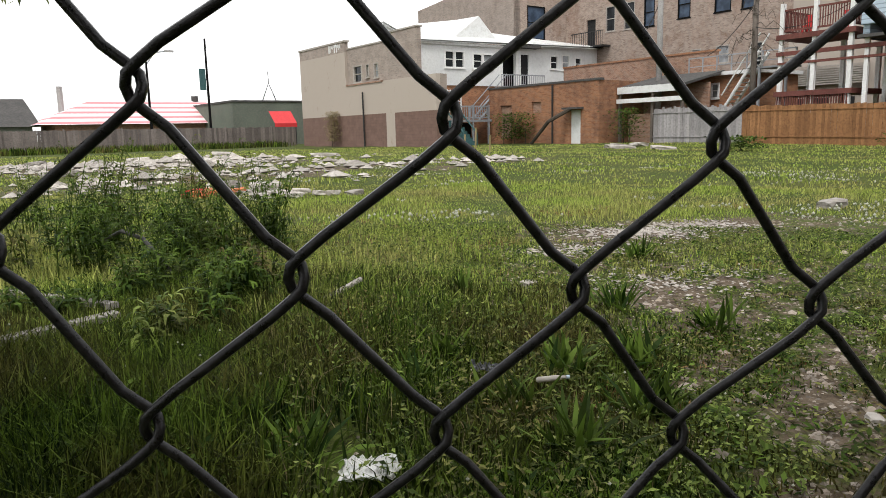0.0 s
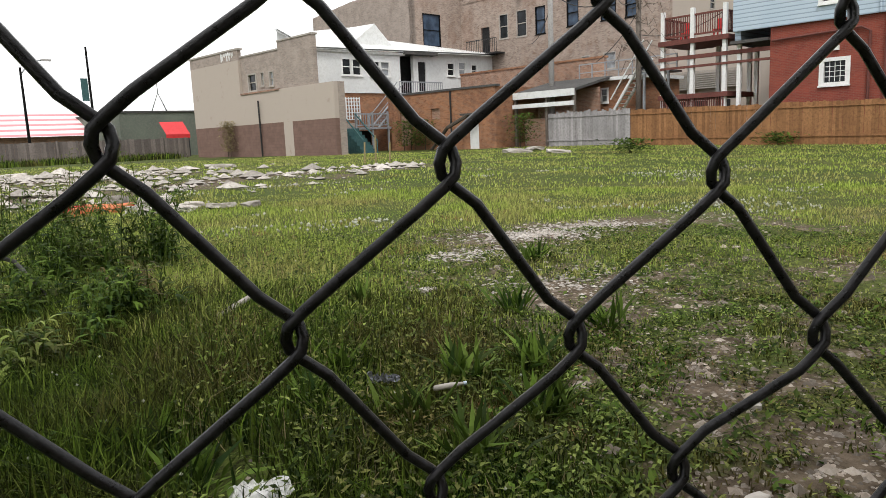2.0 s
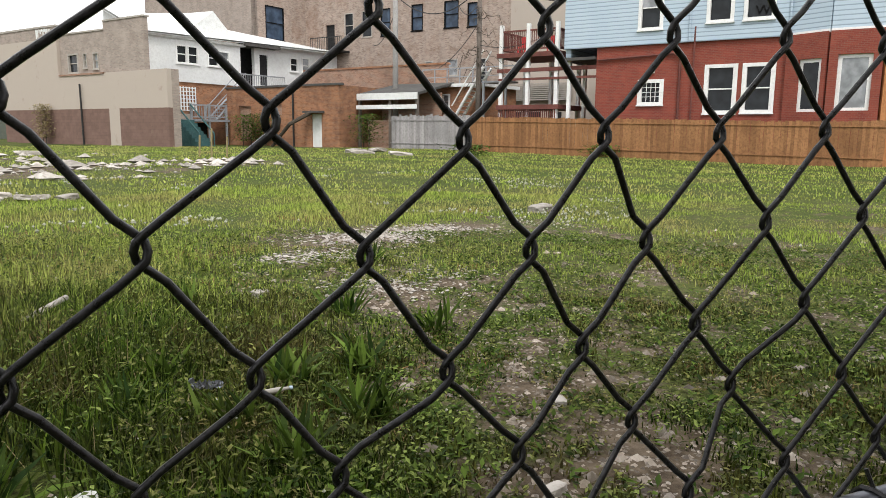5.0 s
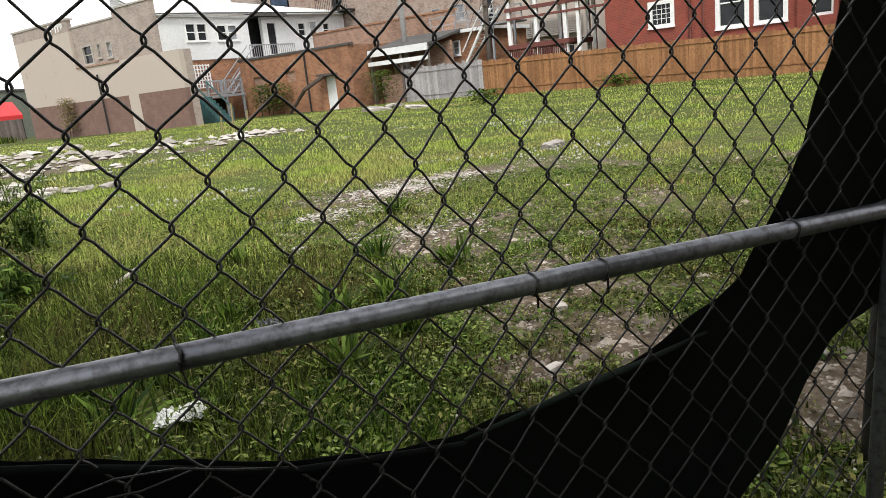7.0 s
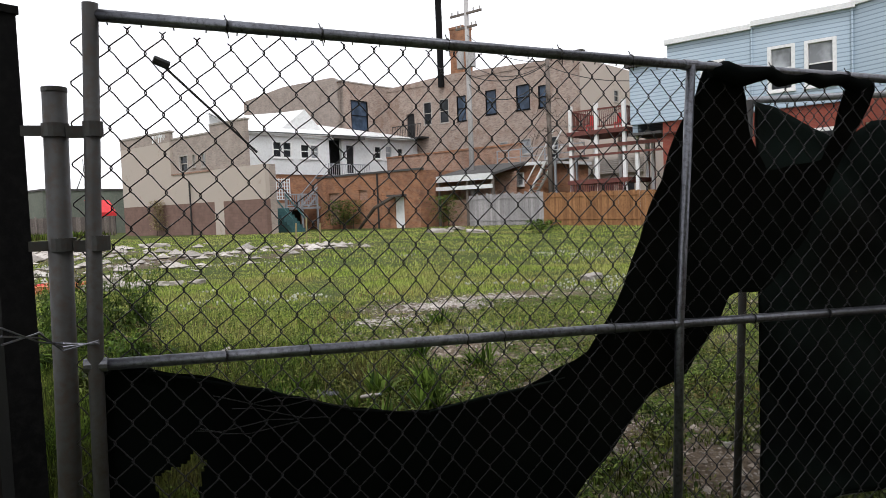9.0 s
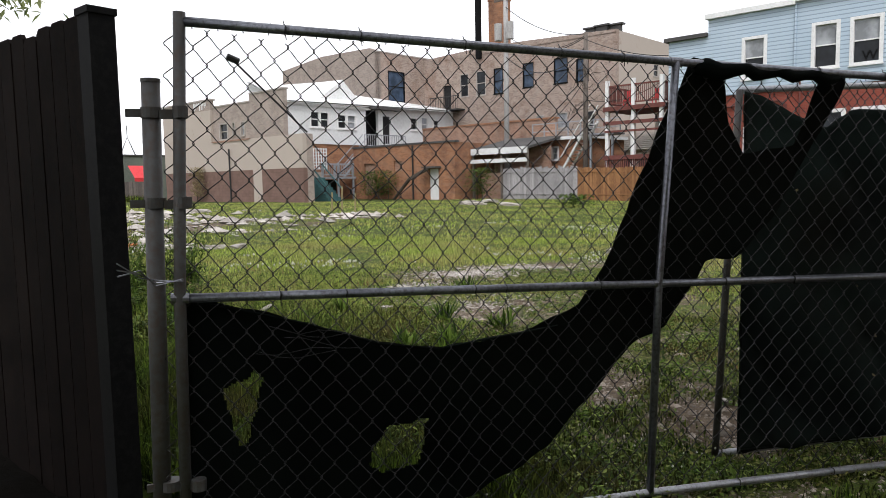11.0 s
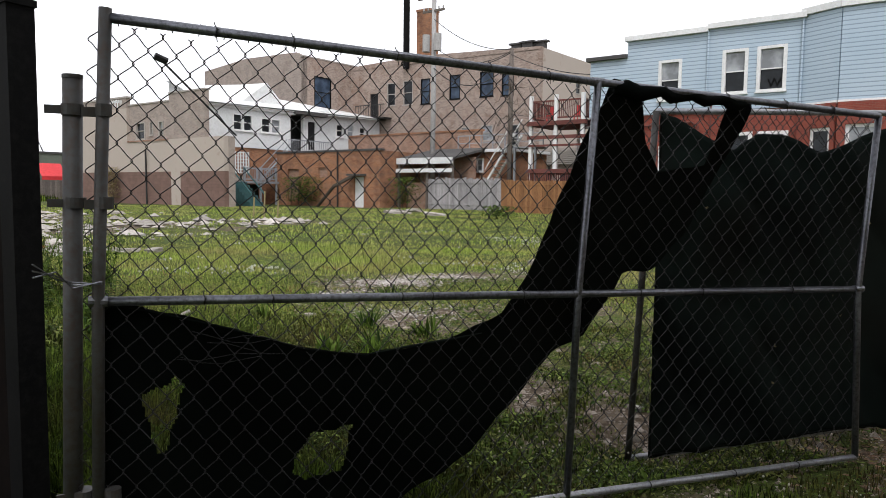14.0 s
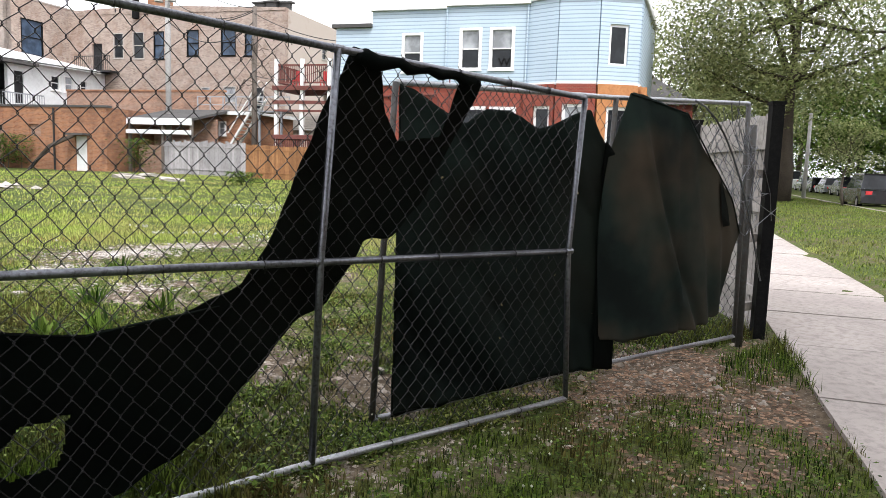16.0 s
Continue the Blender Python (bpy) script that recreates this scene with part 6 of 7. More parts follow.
def weed_plant(x, y, h, seed):
    """A tall weed: upright stems with long narrow leaves that arch out and hang at the tip."""
    r = random.Random(seed)
    z0 = ground_z(x, y)
    p = thing("tall_weed", (x, y, z0), "tall leafy green weed with narrow leaves", "weed", "tall weeds", fr=EYE4)
    v, f = [], []
    for k in range(r.randint(4, 7)):
        a, ln = r.uniform(0, 6.28), h * r.uniform(0.65, 1.1)
        bend = r.uniform(0.05, 0.4)
        sx, sy = r.gauss(0, 0.09), r.gauss(0, 0.09)
        pts = [(x + sx + math.cos(a) * bend * ln * (t / 5) ** 2, y + sy + math.sin(a) * bend * ln * (t / 5) ** 2, z0 + ln * t / 5) for t in range(6)]
        part("stem", Shape().tube(pts, [0.007, 0.006, 0.005, 0.0045, 0.0035, 0.0015], 5), M["weed"], p, fr=EYE4)
        for i in range(34):
            t = r.uniform(0.12, 1.0) * 5
            j = min(4, int(t))
            q = Vector(pts[j]).lerp(Vector(pts[j + 1]), t - j) - Vector((x, y, z0))
            b = i * 2.4 + r.uniform(-0.5, 0.5)
            size = r.uniform(0.09, 0.21) * (1.15 - 0.12 * t)
            w = size * r.uniform(0.07, 0.12)
            d = Vector((math.cos(b), math.sin(b), 0))
            s = Vector((-math.sin(b), math.cos(b), r.uniform(-0.3, 0.3))) * w
            up = r.uniform(0.25, 0.8)
            n = len(v)
            mid = q + d * size * 0.4 + Vector((0, 0, size * up * 0.45))
            far = q + d * size * 0.78 + Vector((0, 0, size * up * 0.4))
            tip = q + d * size + Vector((0, 0, size * (up * 0.4 - r.uniform(0.15, 0.5))))
            v += [q, mid + s, mid - s, far + s * 0.7, far - s * 0.7, tip]
            f += [(n, n + 1, n + 2), (n + 1, n + 3, n + 4, n + 2), (n + 3, n + 5, n + 4)]
    me = bpy.data.meshes.new("foliage")
    me.from_pydata([tuple(q) for q in v], [], f)
    me.materials.append(M["weed"] if seed % 4 else M["lowweed"])
    ob = new("foliage", me)
    ob.parent = p


wr = random.Random(21)
for k, (x, y) in enumerate([(-0.75, 6.5), (-0.45, 7.0), (-1.2, 6.9), (-1.6, 6.4), (-2.0, 7.2), (-1.0, 7.6), (-2.5, 6.8), (-2.7, 7.8), (-1.5, 8.2), (-3.2, 7.4), (-3.4, 8.8), (-1.9, 5.9), (-2.4, 9.2), (-0.9, 5.9), (-1.3, 6.2), (-0.6, 7.6), (-2.9, 6.2), (-3.6, 7.0), (-4.0, 8.0), (-2.2, 8.4)]):
    weed_plant(x + wr.uniform(-0.25, 0.25), y + wr.uniform(-0.3, 0.3), wr.uniform(0.55, 1.2), 100 + k)
for k in range(16):
    weed_plant(wr.uniform(-2.4, -0.2), wr.uniform(3.6, 5.8), wr.uniform(0.25, 0.5), 150 + k)
for k in range(12):
    weed_plant(wr.uniform(-2.6, -0.3), wr.uniform(5.4, 7.2), wr.uniform(0.6, 0.95), 180 + k)
for k, (u, v) in enumerate([(32.2, 36.6), (32.0, 36.0), (32.3, 35.3), (31.9, 37.0), (33.5, 27.7), (33.6, 28.2), (25.2, 49.0), (25.2, 48.6), (33.9, 13.2), (26.0, 16.0)]):
    w = LOT @ Vector((u, v, 0))
    z0 = ground_z(w.x, w.y)
    r = random.Random(300 + k)
    hh = 2.0 if k < 6 else (2.6 if k < 8 else 0.55)
    b = thing("shrub", (w.x, w.y, z0), "loose green shrub against the wall" if k not in (6, 7) else "tall dry brown shrub against the wall", "shrub", "shrubs", fr=EYE4)
    part("trunk", Shape().tube([(w.x, w.y, z0), (w.x + 0.05, w.y, z0 + hh * 0.7)], [0.03, 0.01], 5), M["bark"], b, fr=EYE4)
    it = []
    for _ in range(420):
        q = Vector((r.gauss(0, 0.42 if k not in (6, 7) else 0.22), r.gauss(0, 0.42 if k not in (6, 7) else 0.22), r.uniform(0.1, 1.0) ** 0.8 * hh))
        it.append((q, r.uniform(0.12, 0.24), r.uniform(0.06, 0.12), r.uniform(0, 6.28), r.uniform(-0.4, 0.8)))
    ob = new("foliage", leaf_mesh("foliage", "", it, M["weed"] if k not in (6, 7) else M["straw"], seed=k))
    ob.parent = b


# ---- stones, rubble and litter ----
def stone_verts(c, r, rr, flat=0.6):
    base = [(1, 0, 0), (-1, 0, 0), (0, 1, 0), (0, -1, 0), (0, 0, 1), (0, 0, -1), (0.7, 0.7, 0.25), (-0.7, 0.6, -0.2), (0.6, -0.7, -0.2), (-0.6, -0.7, 0.3)]
    k = rr.uniform(0, 6.28)
    out = []
    for x, y, z in base[:6]:
        s = r * rr.uniform(0.65, 1.3)
        out.append((c[0] + s * (x * math.cos(k) - y * math.sin(k)), c[1] + s * (x * math.sin(k) + y * math.cos(k)), c[2] + s * z * flat))
    return out


OCT = [(0, 2, 4), (2, 1, 4), (1, 3, 4), (3, 0, 4), (2, 0, 5), (1, 2, 5), (3, 1, 5), (0, 3, 5)]
rr = random.Random(31)
grit = Shape()
n = 0
while n < 13000:
    r, b = 0.8 + 9.5 * rr.random() ** 1.0, radians(rr.uniform(-15, 100))
    x, y = 0.6 + r * math.sin(b), -0.2 + r * math.cos(b)
    if rr.random() > gravel_amount(x, y) + 0.05 or (LOT.inverted() @ Vector((x, y, 0))).y < -2.8:
        continue
    grit.add(stone_verts((x, y, ground_z(x, y)), rr.uniform(0.005, 0.016) * (1 + (rr.random() < 0.06) * 1.8), rr), OCT)
    n += 1
tagged(new("gravel", grit.mesh("gravel", M["grit"])), "pale gravel scattered on bare soil", "gravel", kind="stuff")

pale = Shape()
for k in range(1900):
    cx, cy, sx, sy = ((3.7, 7.6, 0.45, 0.3), (4.5, 8.1, 0.4, 0.28), (2.7, 6.6, 0.4, 0.2), (3.0, 5.2, 0.5, 0.3))[min(3, int(rr.random() ** 1.5 * 4))]
    x, y = cx + rr.gauss(0, sx), cy + rr.gauss(0, sy)
    pale.add(stone_verts((x, y, ground_z(x, y) + 0.006), rr.uniform(0.01, 0.03), rr, 0.4), OCT)
tagged(new("pale_gravel", pale.mesh("pale_gravel", M["rubble"])), "pale broken stone on the bare patch", "gravel", kind="stuff")

chips = Shape()
n = 0
while n < 2600:
    x, y = rr.uniform(3.0, 6.3), rr.uniform(-2.0, 0.6)
    if rr.random() > gravel_amount(x, y) ** 1.5 + 0.03 or (LOT.inverted() @ Vector((x, y, 0))).y < -2.85:
        continue
    chips.add(stone_verts((x, y, ground_z(x, y) + 0.004), rr.uniform(0.008, 0.026), rr, 0.25), OCT)
    n += 1
tagged(new("wood_chips", chips.mesh("wood_chips", M["chips"])), "brown wood chips and dead leaves on bare soil", "wood chips", kind="stuff")

# added mound, blackened to give the dark ground beside the board fence
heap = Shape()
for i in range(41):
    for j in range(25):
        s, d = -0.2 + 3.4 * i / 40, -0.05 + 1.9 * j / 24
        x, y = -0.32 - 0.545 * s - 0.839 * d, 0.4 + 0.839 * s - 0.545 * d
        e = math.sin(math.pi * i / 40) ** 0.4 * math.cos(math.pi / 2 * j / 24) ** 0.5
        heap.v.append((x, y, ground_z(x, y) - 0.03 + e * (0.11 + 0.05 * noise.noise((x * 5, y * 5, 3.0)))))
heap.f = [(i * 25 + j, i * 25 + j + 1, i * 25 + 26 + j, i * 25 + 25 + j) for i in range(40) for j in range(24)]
tagged(new("leaf_litter", heap.mesh("leaf_litter", M["litter"], True)), "near-black mound added as shade along the board fence", "leaf litter", kind="stuff")

rub = Shape()
n = 0
while n < 2200:
    u, v = rr.uniform(-14, 17), rr.uniform(12.5, 36)
    w = LOT @ Vector((u, v, 0))
    if rr.random() > gravel_amount(w.x, w.y) ** 1.5:
        continue
    s = rr.uniform(0.05, 0.2) * (1 + (rr.random() < 0.08) * 1.2)
    rub.add(stone_verts((w.x, w.y, ground_z(w.x, w.y) + s * 0.15), s, rr, 0.45), OCT)
    n += 1
tagged(new("rubble", rub.mesh("rubble", M["rubble"])), "pale broken concrete rubble over the far corner", "rubble", kind="stuff")


def chunk(name, x, y, sx, sy, sz, mat, label, category, seed, turn=0.0, group=""):
    """A broken lump with chipped corners, part sunk in the ground."""
    r = random.Random(seed)
    bm = bmesh.new()
    bmesh.ops.create_icosphere(bm, subdivisions=2, radius=0.5)
    for v in bm.verts:
        q = Vector((max(-0.36, min(0.36, v.co.x)), max(-0.36, min(0.36, v.co.y)), max(-0.3, min(0.3, v.co.z))))
        q += Vector((r.uniform(-1, 1), r.uniform(-1, 1), r.uniform(-1, 1))) * 0.035
        v.co = Vector((q.x * sx, q.y * sy, q.z * sz)) * 1.4
    me = bpy.data.meshes.new(name)
    bm.to_mesh(me)
    bm.free()
    me.materials.append(mat)
    ob = new(name, me)
    ob.matrix_basis = pose(x, y, ground_z(x, y) + sz * 0.3, r.uniform(-8, 8), r.uniform(-8, 8), turn)
    return tagged(ob, label, category, group)


chunk("stone", 7.18, 9.33, 0.4, 0.25, 0.16, M["rubble"], "pale stone in the open grass", "stone", 1, 20, "loose stones")
chunk("stone", 1.8, 5.13, 0.14, 0.1, 0.07, M["rubble"], "small pale stone in thin grass", "stone", 2, 40, "loose stones")
chunk("stone", 2.1, 1.64, 0.08, 0.06, 0.04, M["rubble"], "small pale stone on bare soil", "stone", 3, 10, "loose stones")
chunk("stone", 2.62, 2.35, 0.09, 0.06, 0.04, M["rubble"], "small pale stone on bare soil", "stone", 4, 70, "loose stones")
chunk("stone", 3.1, 1.1, 0.1, 0.07, 0.04, M["rubble"], "small pale stone on bare soil", "stone", 5, 120, "loose stones")
for k, (x, y, sx, sy, t) in enumerate([(11.9, 31.3, 2.2, 0.9, 5), (13.2, 29.5, 1.8, 0.8, -20), (13.6, 33.4, 1.6, 0.8, 30), (12.8, 33.8, 1.5, 0.6, -40), (-7.6, 19.8, 1.5, 0.7, 0), (-9.0, 31.0, 1.4300000000000002, 0.6, 10), (-12.0, 28.4, 1.32, 0.6, -25), (-5.5, 25.0, 1.6, 0.8, 45), (-6.5, 36.0, 1.6500000000000001, 0.72, 8), (-1.2, 30.5, 2.0, 0.9, -12), (-1.5, 14.5, 1.0, 0.5, 15), (-2.3, 14.9, 0.8, 0.4, -30)]):
    chunk("concrete_slab", x, y, sx * 0.6, sy * 0.8, 0.22, M["rubble"], "broken pale concrete slab lying in the grass", "rubble", 40 + k, t, "broken slabs")
for k, (x, y, sx) in enumerate([(-2.65, 13.4, 0.42), (-2.35, 13.5, 0.5), (-2.1, 13.3, 0.36), (-2.5, 13.15, 0.3), (-1.9, 13.6, 0.3)]):
    chunk("red_debris", x, y, sx, 0.3, 0.2, M["redplastic"] if k == 0 else M["debris"], "orange and red rubbish on pale rubble", "debris", 60 + k, 30 * k, "red debris")
for k in range(16):
    chunk("rubble_lump", -1.9 + 0.22 * k % 2.4 - 0.8 * (k % 3 == 0), 13.5 + 0.35 * math.sin(k * 2.3), 0.34, 0.24, 0.12, M["rubble"], "pale lump of broken concrete", "rubble", 80 + k, 40 * k, "broken slabs")



def crumpled(name, x, y, size, mat, label, seed):
    """Crumpled sheet litter."""
    n = 14
    sh = Shape()
    for j in range(n):
        for i in range(n):
            a, b = (i / (n - 1) - 0.5) * size[0], (j / (n - 1) - 0.5) * size[1]
            e = 0.82 + 0.35 * noise.noise((i * 0.6, j * 0.6, seed))
            z = ground_z(x, y) + 0.085 + abs(noise.noise((i * 0.45, j * 0.45, seed + 3))) * 0.055 + 0.02 * noise.noise((i * 1.3, j * 1.3, seed + 7))
            sh.v.append((x + a * e, y + b * e, z))
    sh.f = [(j * n + i, j * n + i + 1, (j + 1) * n + i + 1, (j + 1) * n + i) for j in range(n - 1) for i in range(n - 1)]
    ob = solo(name, sh, mat, label, "litter", fr=EYE4)
    ob.modifiers.new("thickness", "SOLIDIFY").thickness = 0.002
    return ob


crumpled("paper_bag", 0.55, 2.04, (0.24, 0.17), M["white"], "crumpled white paper bag in the grass", 2.0)
crumpled("plastic_wrapper", 1.1, 2.95, (0.16, 0.1), M["galv"], "crumpled grey plastic wrapper in the grass", 5.0)
bt = thing("plastic_bottle", (1.35, 2.74, ground_z(1.35, 2.74)), "clear white plastic bottle lying in the grass", "bottle", fr=EYE4)
zb = ground_z(1.35, 2.74) + 0.1
part("bottle", Shape().tube([(1.29, 2.74, zb), (1.3, 2.74, zb), (1.38, 2.75, zb), (1.41, 2.755, zb), (1.43, 2.755, zb)], [0.009, 0.013, 0.013, 0.008, 0.007], 12), M["stone"], bt, fr=EYE4, smooth=True)
part("bottle_cap", Shape().tube([(1.43, 2.755, zb), (1.445, 2.756, zb)], 0.009, 12), M["bluesiding"], bt, fr=EYE4)
sz = ground_z(0.3, 4.7)
solo("white_pipe", Shape().tube([(0.17, 4.2, sz + 0.12), (0.33, 4.42, sz + 0.15), (0.5, 4.66, sz + 0.19)], [0.016, 0.017, 0.018], 10), M["stone"], "pale broken pipe lying in the grass", "pipe", fr=EYE4, smooth=True)
for a, b, w in (((-1.75, 3.55, 0.02), (-0.98, 4.2, 0.06), 0.05), ((-2.1, 5.15, 0.04), (-1.05, 4.35, 0.08), 0.035)):
    d = (Vector(b) - Vector(a)).normalized()
    m = look((0, 0, 0), d).to_3x3().to_4x4()
    c = (Vector(a) + Vector(b)) / 2
    L = (Vector(b) - Vector(a)).length / 2
    solo("plank", Shape().box(-w, w, -0.02, 0.02, -L, L, Matrix.Translation(c) @ m), M["paleboard"], "pale weathered plank lying in the weeds", "plank", "loose planks", fr=EYE4)
solo("fallen_branch", Shape().tube([(-1.9, 6.6, 0.2), (-1.6, 6.25, 0.32), (-1.3, 5.85, 0.3), (-1.05, 5.5, 0.16), (-0.85, 5.2, 0.0)], [0.012, 0.017, 0.018, 0.016, 0.01], 7), M["post"], "bent bare pale branch in the weeds", "branch", fr=EYE4, smooth=True)
for x, y, h in ((4.3, 27.5, 1.0), (4.7, 27.3, 1.25), (5.3, 27.6, 0.95)):
    solo("marker_stake", Shape().tube([(x, y, 0), (x + 0.05, y, h)], 0.035, 5), M["straw"], "thin yellow stake standing in the grass", "stake", "yellow stakes", fr=EYE4)
solo("leaning_beam", Shape().tube([(31.8, 34.2, 0.2), (31.6, 32.4, 1.6), (32.6, 31.5, 2.35)], [0.1, 0.12, 0.13], 7), M["bark"], "dark fallen limb leaning on the garage", "limb")


# ---- trees ----
def tree(name, label, u, v, h, trunk_r, crown, count, leaf, seed, mat="tree", limbs=7, fr=LOT):
    """A tapered trunk with limbs, and leaves in clumps at the ends of them. crown: half widths along x, y, z and the height of its middle."""
    r = random.Random(seed)
    w = fr @ Vector((u, v, 0))
    z0 = ground_z(w.x, w.y)
    t = thing(name, (w.x, w.y, z0), label, "tree", "trees", fr=EYE4)
    cx, cy, cz, zm = crown
    top = Vector((w.x, w.y, z0 + zm))
    pts = [Vector((w.x + 0.15 * math.sin(i * 1.1 + seed), w.y + 0.15 * math.cos(i * 0.9 + seed), z0 + (zm + cz * 0.3) * i / 7)) if i else Vector((w.x, w.y, z0 - 0.15)) for i in range(8)]
    part("trunk", Shape().tube(pts, [trunk_r * (1.25 - 0.14 * i) for i in range(8)], 9), M["bark"], t, fr=EYE4, smooth=True)
    ends = []
    for k in range(limbs):
        a = k * 2.4 + r.uniform(-0.4, 0.4)
        s = pts[r.randint(3, 6)]
        e = top + Vector((math.cos(a) * cx * r.uniform(0.45, 0.85), math.sin(a) * cy * r.uniform(0.45, 0.85), cz * r.uniform(-0.5, 0.7)))
        m = s.lerp(e, 0.5) + Vector((0, 0, r.uniform(-0.05, 0.12) * h))
        part("limb", Shape().tube([s, s.lerp(m, 0.6), m, m.lerp(e, 0.6), e], [trunk_r * 0.45, trunk_r * 0.36, trunk_r * 0.28, trunk_r * 0.18, trunk_r * 0.06], 6), M["bark"], t, fr=EYE4, smooth=True)
        ends += [e, m, m.lerp(e, 0.5)]
    clumps = []
    for _ in range(max(24, count // 70)):
        d = Vector((r.gauss(0, 1), r.gauss(0, 1), r.gauss(0, 1))).normalized() * r.uniform(0.35, 1.0) ** 0.5
        clumps.append(top + Vector((d.x * cx, d.y * cy, d.z * cz)))
    clumps += ends
    items = []
    for _ in range(count):
        c = r.choice(clumps)
        sp = 0.16 * (cx + cz) / 2
        q = c + Vector((r.gauss(0, sp), r.gauss(0, sp), r.gauss(0, sp * 0.7))) - w.to_3d() * 0
        items.append((q - Vector((w.x, w.y, z0)), leaf * r.uniform(0.6, 1.4), leaf * r.uniform(0.4, 0.8), r.uniform(0, 6.28), r.uniform(-0.9, 0.6)))
    ob = new("crown", leaf_mesh("crown", "", items, M[mat], seed=seed))
    ob.parent = t
    return t


tree("street_tree", "large leafy street tree with grey-brown trunk", 43.9, -8.5, 16, 0.36, (7.6, 7.6, 5.4, 10.4), 44000, 0.24, 3, limbs=15)
tree("young_tree", "small young street tree on the parkway", 39.0, -10.6, 4.4, 0.06, (1.5, 1.5, 1.35, 3.1), 2600, 0.16, 4, limbs=7)
tree("street_tree", "leafy tree behind the houses", 66, -1, 14, 0.35, (6.5, 6.5, 5.5, 8.6), 9000, 0.42, 5)
tree("street_tree", "leafy tree down the street", 78, -9.5, 15, 0.35, (7, 7, 6, 8.5), 9000, 0.45, 6)
for k, (u, v, s) in enumerate([(60, -22, 8), (72, -21, 8.5), (86, -22, 9), (104, -19, 10), (50, -23, 8), (122, -12, 11), (130, -24, 11), (98, -4, 9)]):
    tree("street_tree", "dark leafy tree across the street", u, v, s * 1.6, 0.35, (s * 0.8, s * 0.8, s * 0.68, s * 0.8), 6000, 0.5, 20 + k, "weed")
# unseen shade behind the camera: trees and houses added to block sky light
tree("street_tree", "unseen tree added to shade the gate", -4.0, -9.2, 14, 0.34, (6.8, 5.6, 4.2, 8.6), 9000, 0.55, 61, limbs=10)
tree("street_tree", "unseen tree added to block sky light", -16.0, -9.0, 14, 0.34, (6.5, 6.0, 4.6, 8.0), 6000, 0.6, 62, limbs=8)
for k, u in enumerate((-26, -13, 0, 13, 26)):
    hs = thing("sky_blocking_house", (u, -30, 0), "unseen brick block added to cut sky light", "house", "houses across the street")
    part("wall", Shape().box(u - 5.2, u + 5.2, -38, -27, -0.3, 8.5 + 0.4 * (k % 2)), M["mixbrick"], hs)
    part("roof", Shape().box(u - 5.5, u + 5.5, -38.3, -26.7, 8.5 + 0.4 * (k % 2), 9.0 + 0.4 * (k % 2)), M["tar"], hs)
tree("corner_tree", "tree whose twigs hang over the fence", -6.5, 5.5, 9, 0.2, (2.2, 2.2, 1.6, 6.8), 2500, 0.16, 41, limbs=6, fr=EYE4)
for k, (p, q, s) in enumerate([((-6.3, 5.3, 4.2), (-0.82, 1.25, 2.17), 0.06), ((-6.4, 5.4, 3.6), (-1.58, 4.5, 2.0), 0.06)]):
    r = random.Random(50 + k)
    a, b = Vector(p), Vector(q)
    tw = thing("hanging_twig", (b.x, b.y, b.z), "thin twig with small leaves overhead", "twig", "hanging twigs", fr=EYE4)
    mid = a.lerp(b, 0.55) + Vector((0, 0, 0.55))
    part("stem", Shape().tube([a, mid, mid.lerp(b, 0.6) + Vector((0, 0, 0.12)), b], [0.03, 0.014, 0.007, 0.002], 6), M["bark"], tw, fr=EYE4)
    it = [((r.gauss(0, 0.09), r.gauss(0, 0.09), r.uniform(-0.02, 0.16)), r.uniform(0.6, 1.3) * s, r.uniform(0.25, 0.5) * s, r.uniform(0, 6.28), r.uniform(-1.1, 0.2)) for _ in range(90)]
    ob = new("leaves", leaf_mesh("leaves", "", it, M["tree"], seed=k))
    ob.parent = tw
hedge = [((u, v, z), 0.3, 0.2, a, l) for u, v, z, a, l in zip(*[np.random.RandomState(8).uniform(lo, hi, 900) for lo, hi in ((44.5, 48), (-9.4, -7.6), (-0.1, 0.7), (0, 6.28), (-0.2, 0.9))])]
ob = leaf_mesh("low_bush", "low bush at the foot of the street tree", hedge, M["weed"], "bush", "", 9)
ob.matrix_basis = LOT


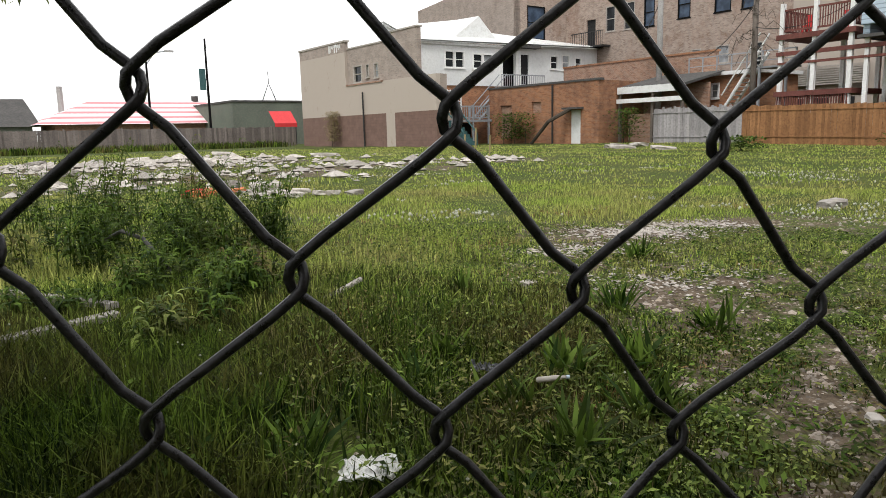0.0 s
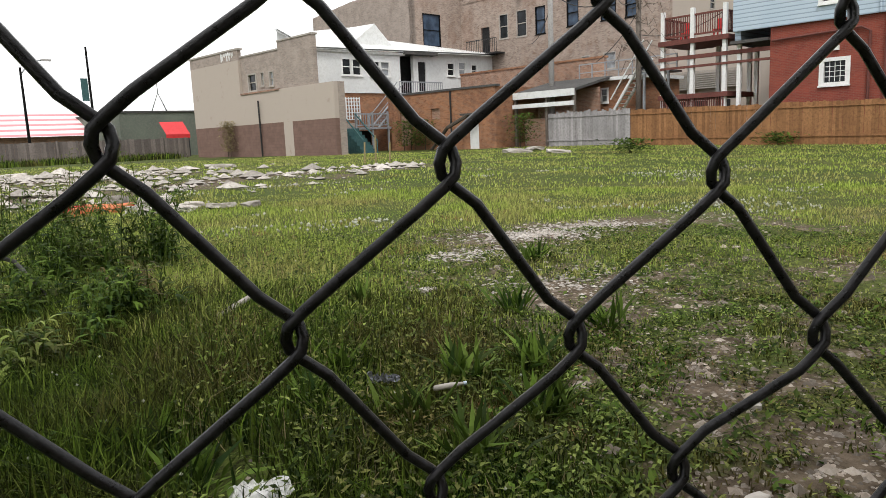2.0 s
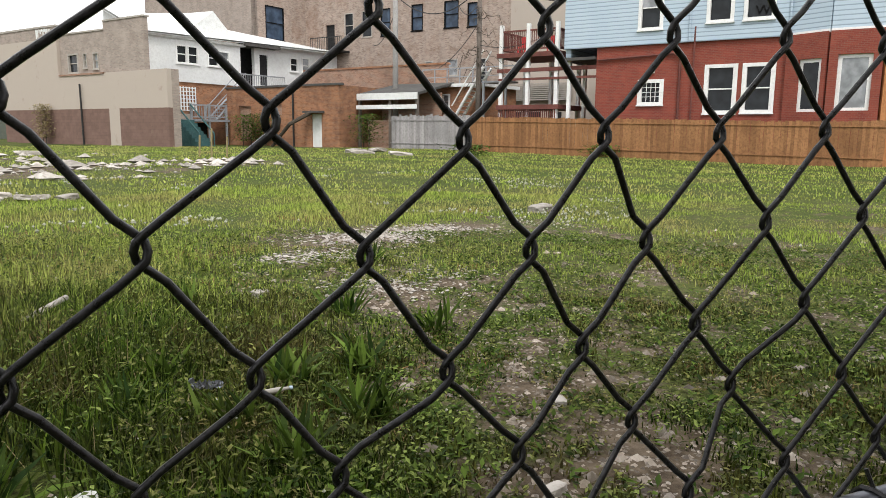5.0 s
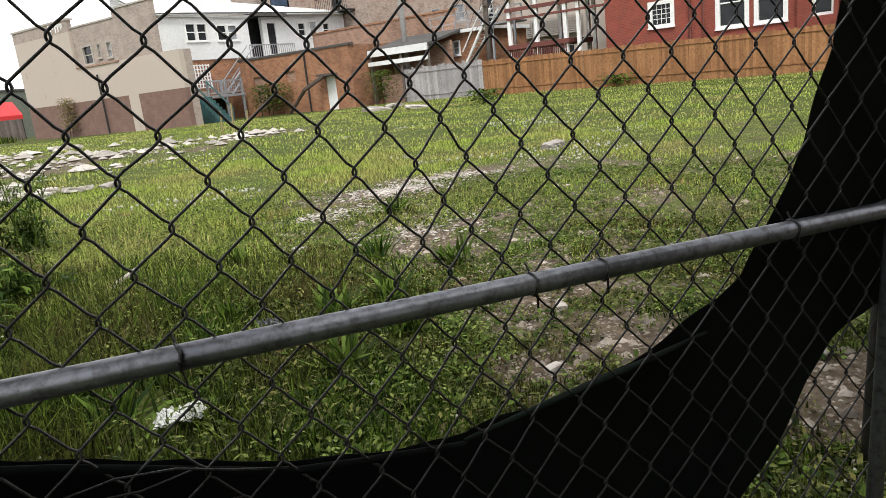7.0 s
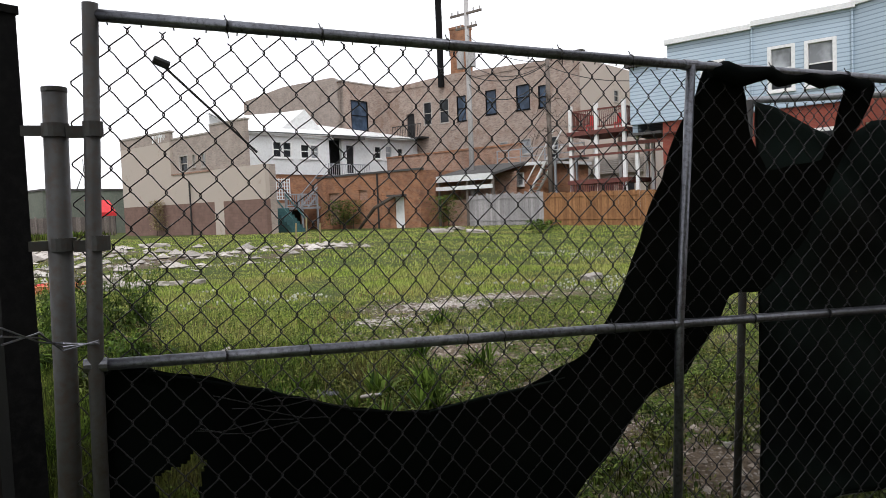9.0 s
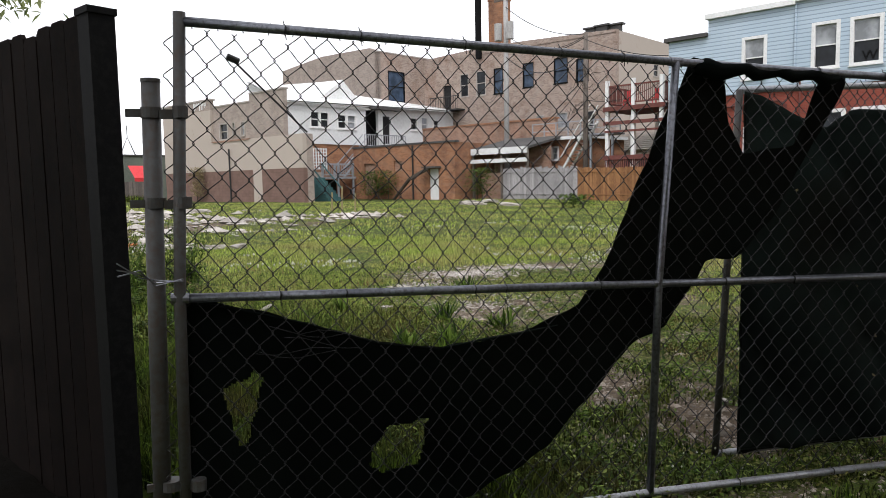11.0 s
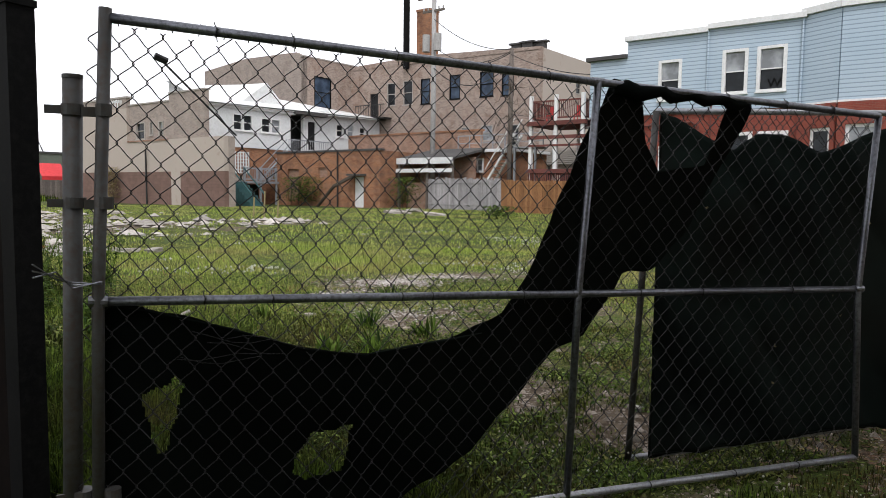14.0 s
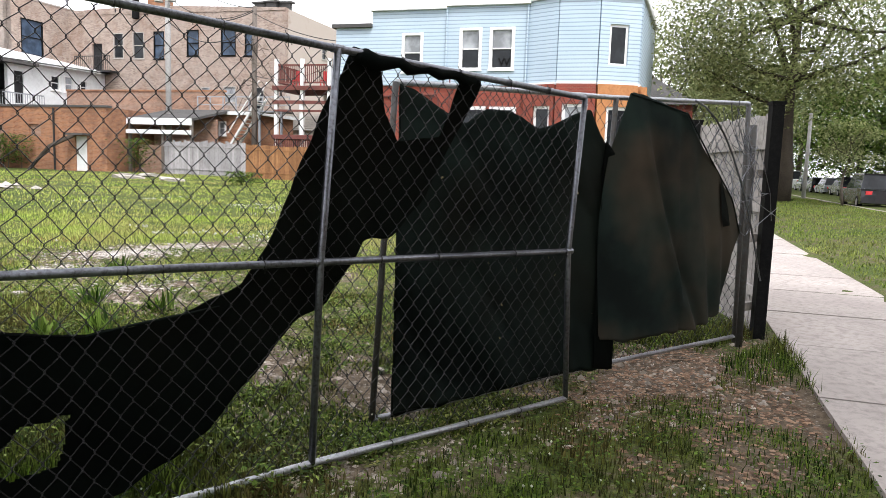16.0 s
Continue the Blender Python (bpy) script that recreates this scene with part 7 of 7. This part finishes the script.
# ---- parked cars and the street pole ----
def car(u, v, paint, label, ln=4.5, wd=1.8, ht=1.5, seed=1, van=False):
    c = thing("parked_car", (u, v, -0.2), label, "car", "parked cars")
    x0, x1, y0, y1, z = u - ln / 2, u + ln / 2, v - wd / 2, v + wd / 2, -0.2
    belt = z + ht * 0.58
    sh = Shape()
    prof = [(x0, z + 0.3), (x0 + 0.05, belt - 0.1), (x0 + 0.25, belt), (x1 - 1.0, belt - 0.02), (x1 - 0.1, belt - 0.18), (x1, z + 0.45), (x1 - 0.05, z + 0.25), (x0 + 0.05, z + 0.25)]
    n = len(prof)
    v3 = [(x, y, q) for y in (y0, y1) for x, q in prof]
    sh.add(v3, [tuple(range(n)), tuple(range(n, 2 * n))[::-1]] + [(i, n + i, n + (i + 1) % n, (i + 1) % n) for i in range(n)])
    part("body", sh, paint, c)
    a, b = (0.15, 1.1) if van else (0.3, 1.5)
    cab = Shape()
    lo = [(x0 + a, y0 + 0.04), (x1 - b + 0.3, y0 + 0.04), (x1 - b + 0.3, y1 - 0.04), (x0 + a, y1 - 0.04)]
    hi = [(x0 + a + 0.35, y0 + 0.22), (x1 - b - 0.45, y0 + 0.22), (x1 - b - 0.45, y1 - 0.22), (x0 + a + 0.35, y1 - 0.22)]
    cab.add([(x, y, belt) for x, y in lo] + [(x, y, z + ht) for x, y in hi], [(0, 1, 5, 4), (1, 2, 6, 5), (2, 3, 7, 6), (3, 0, 4, 7)])
    part("cabin_glass", cab, M["glass"], c)
    rf = Shape().box(x0 + a + 0.3, x1 - b - 0.4, y0 + 0.2, y1 - 0.2, z + ht - 0.01, z + ht + 0.05)
    part("roof", rf, paint, c)
    for x in (x0 + 0.8, x1 - 0.85):
        for y in (y0 + 0.1, y1 - 0.1):
            w = part("wheel", Shape().tube([(x, y - 0.11, z + 0.32), (x, y + 0.11, z + 0.32)], 0.32, 14), M["blackpost"], c)
            part("rim", Shape().tube([(x, y - 0.118, z + 0.32), (x, y + 0.118, z + 0.32)], 0.19, 10), M["polegrey"], w)
    for y in (y0 + 0.2, y1 - 0.5):
        part("tail_lamp", Shape().box(x0 - 0.01, x0 + 0.03, y, y + 0.3, belt - 0.3, belt - 0.12), M["redplastic"], c)


def carpaint(name, col):
    m, t, b = nodes_of(name, 0.25)
    b.inputs["Coat Weight"].default_value = 0.6
    f = noised(t, 3.0, 4.0, 0.6, obj(t))
    t.links.new(mixed(t, ranged(t, f, 0.4, 0.7, 0, 0.3), col, tuple(q * 0.7 for q in col)), b.inputs["Base Color"])
    return m


BLACK, SILVER, WHITE = carpaint("black_car_paint", (0.012, 0.012, 0.014)), carpaint("grey_car_paint", (0.16, 0.17, 0.18)), carpaint("white_car_paint", (0.75, 0.75, 0.75))
car(42.5, -12.6, BLACK, "black sport utility car parked at the kerb", 4.8, 1.9, 1.78)
for u, p, l, h in ((94, WHITE, "white van parked along the street", 2.2), (83, BLACK, "dark car parked along the street", 1.5), (77.5, BLACK, "dark car parked along the street", 1.5), (71.5, SILVER, "grey car parked along the street", 1.5), (65.5, BLACK, "dark car parked along the street", 1.6)):
    car(u, -16.4, p, l, 4.6, 1.8, h, 2, h > 2)
sp = thing("street_pole", (51.6, -10.9, 0), "leaning pale wooden street pole", "pole")
part("pole", Shape().tube([(51.6, -10.9, -0.1), (52.2, -11.0, 5.6)], [0.14, 0.11], 9), M["polegrey"], sp, smooth=True)
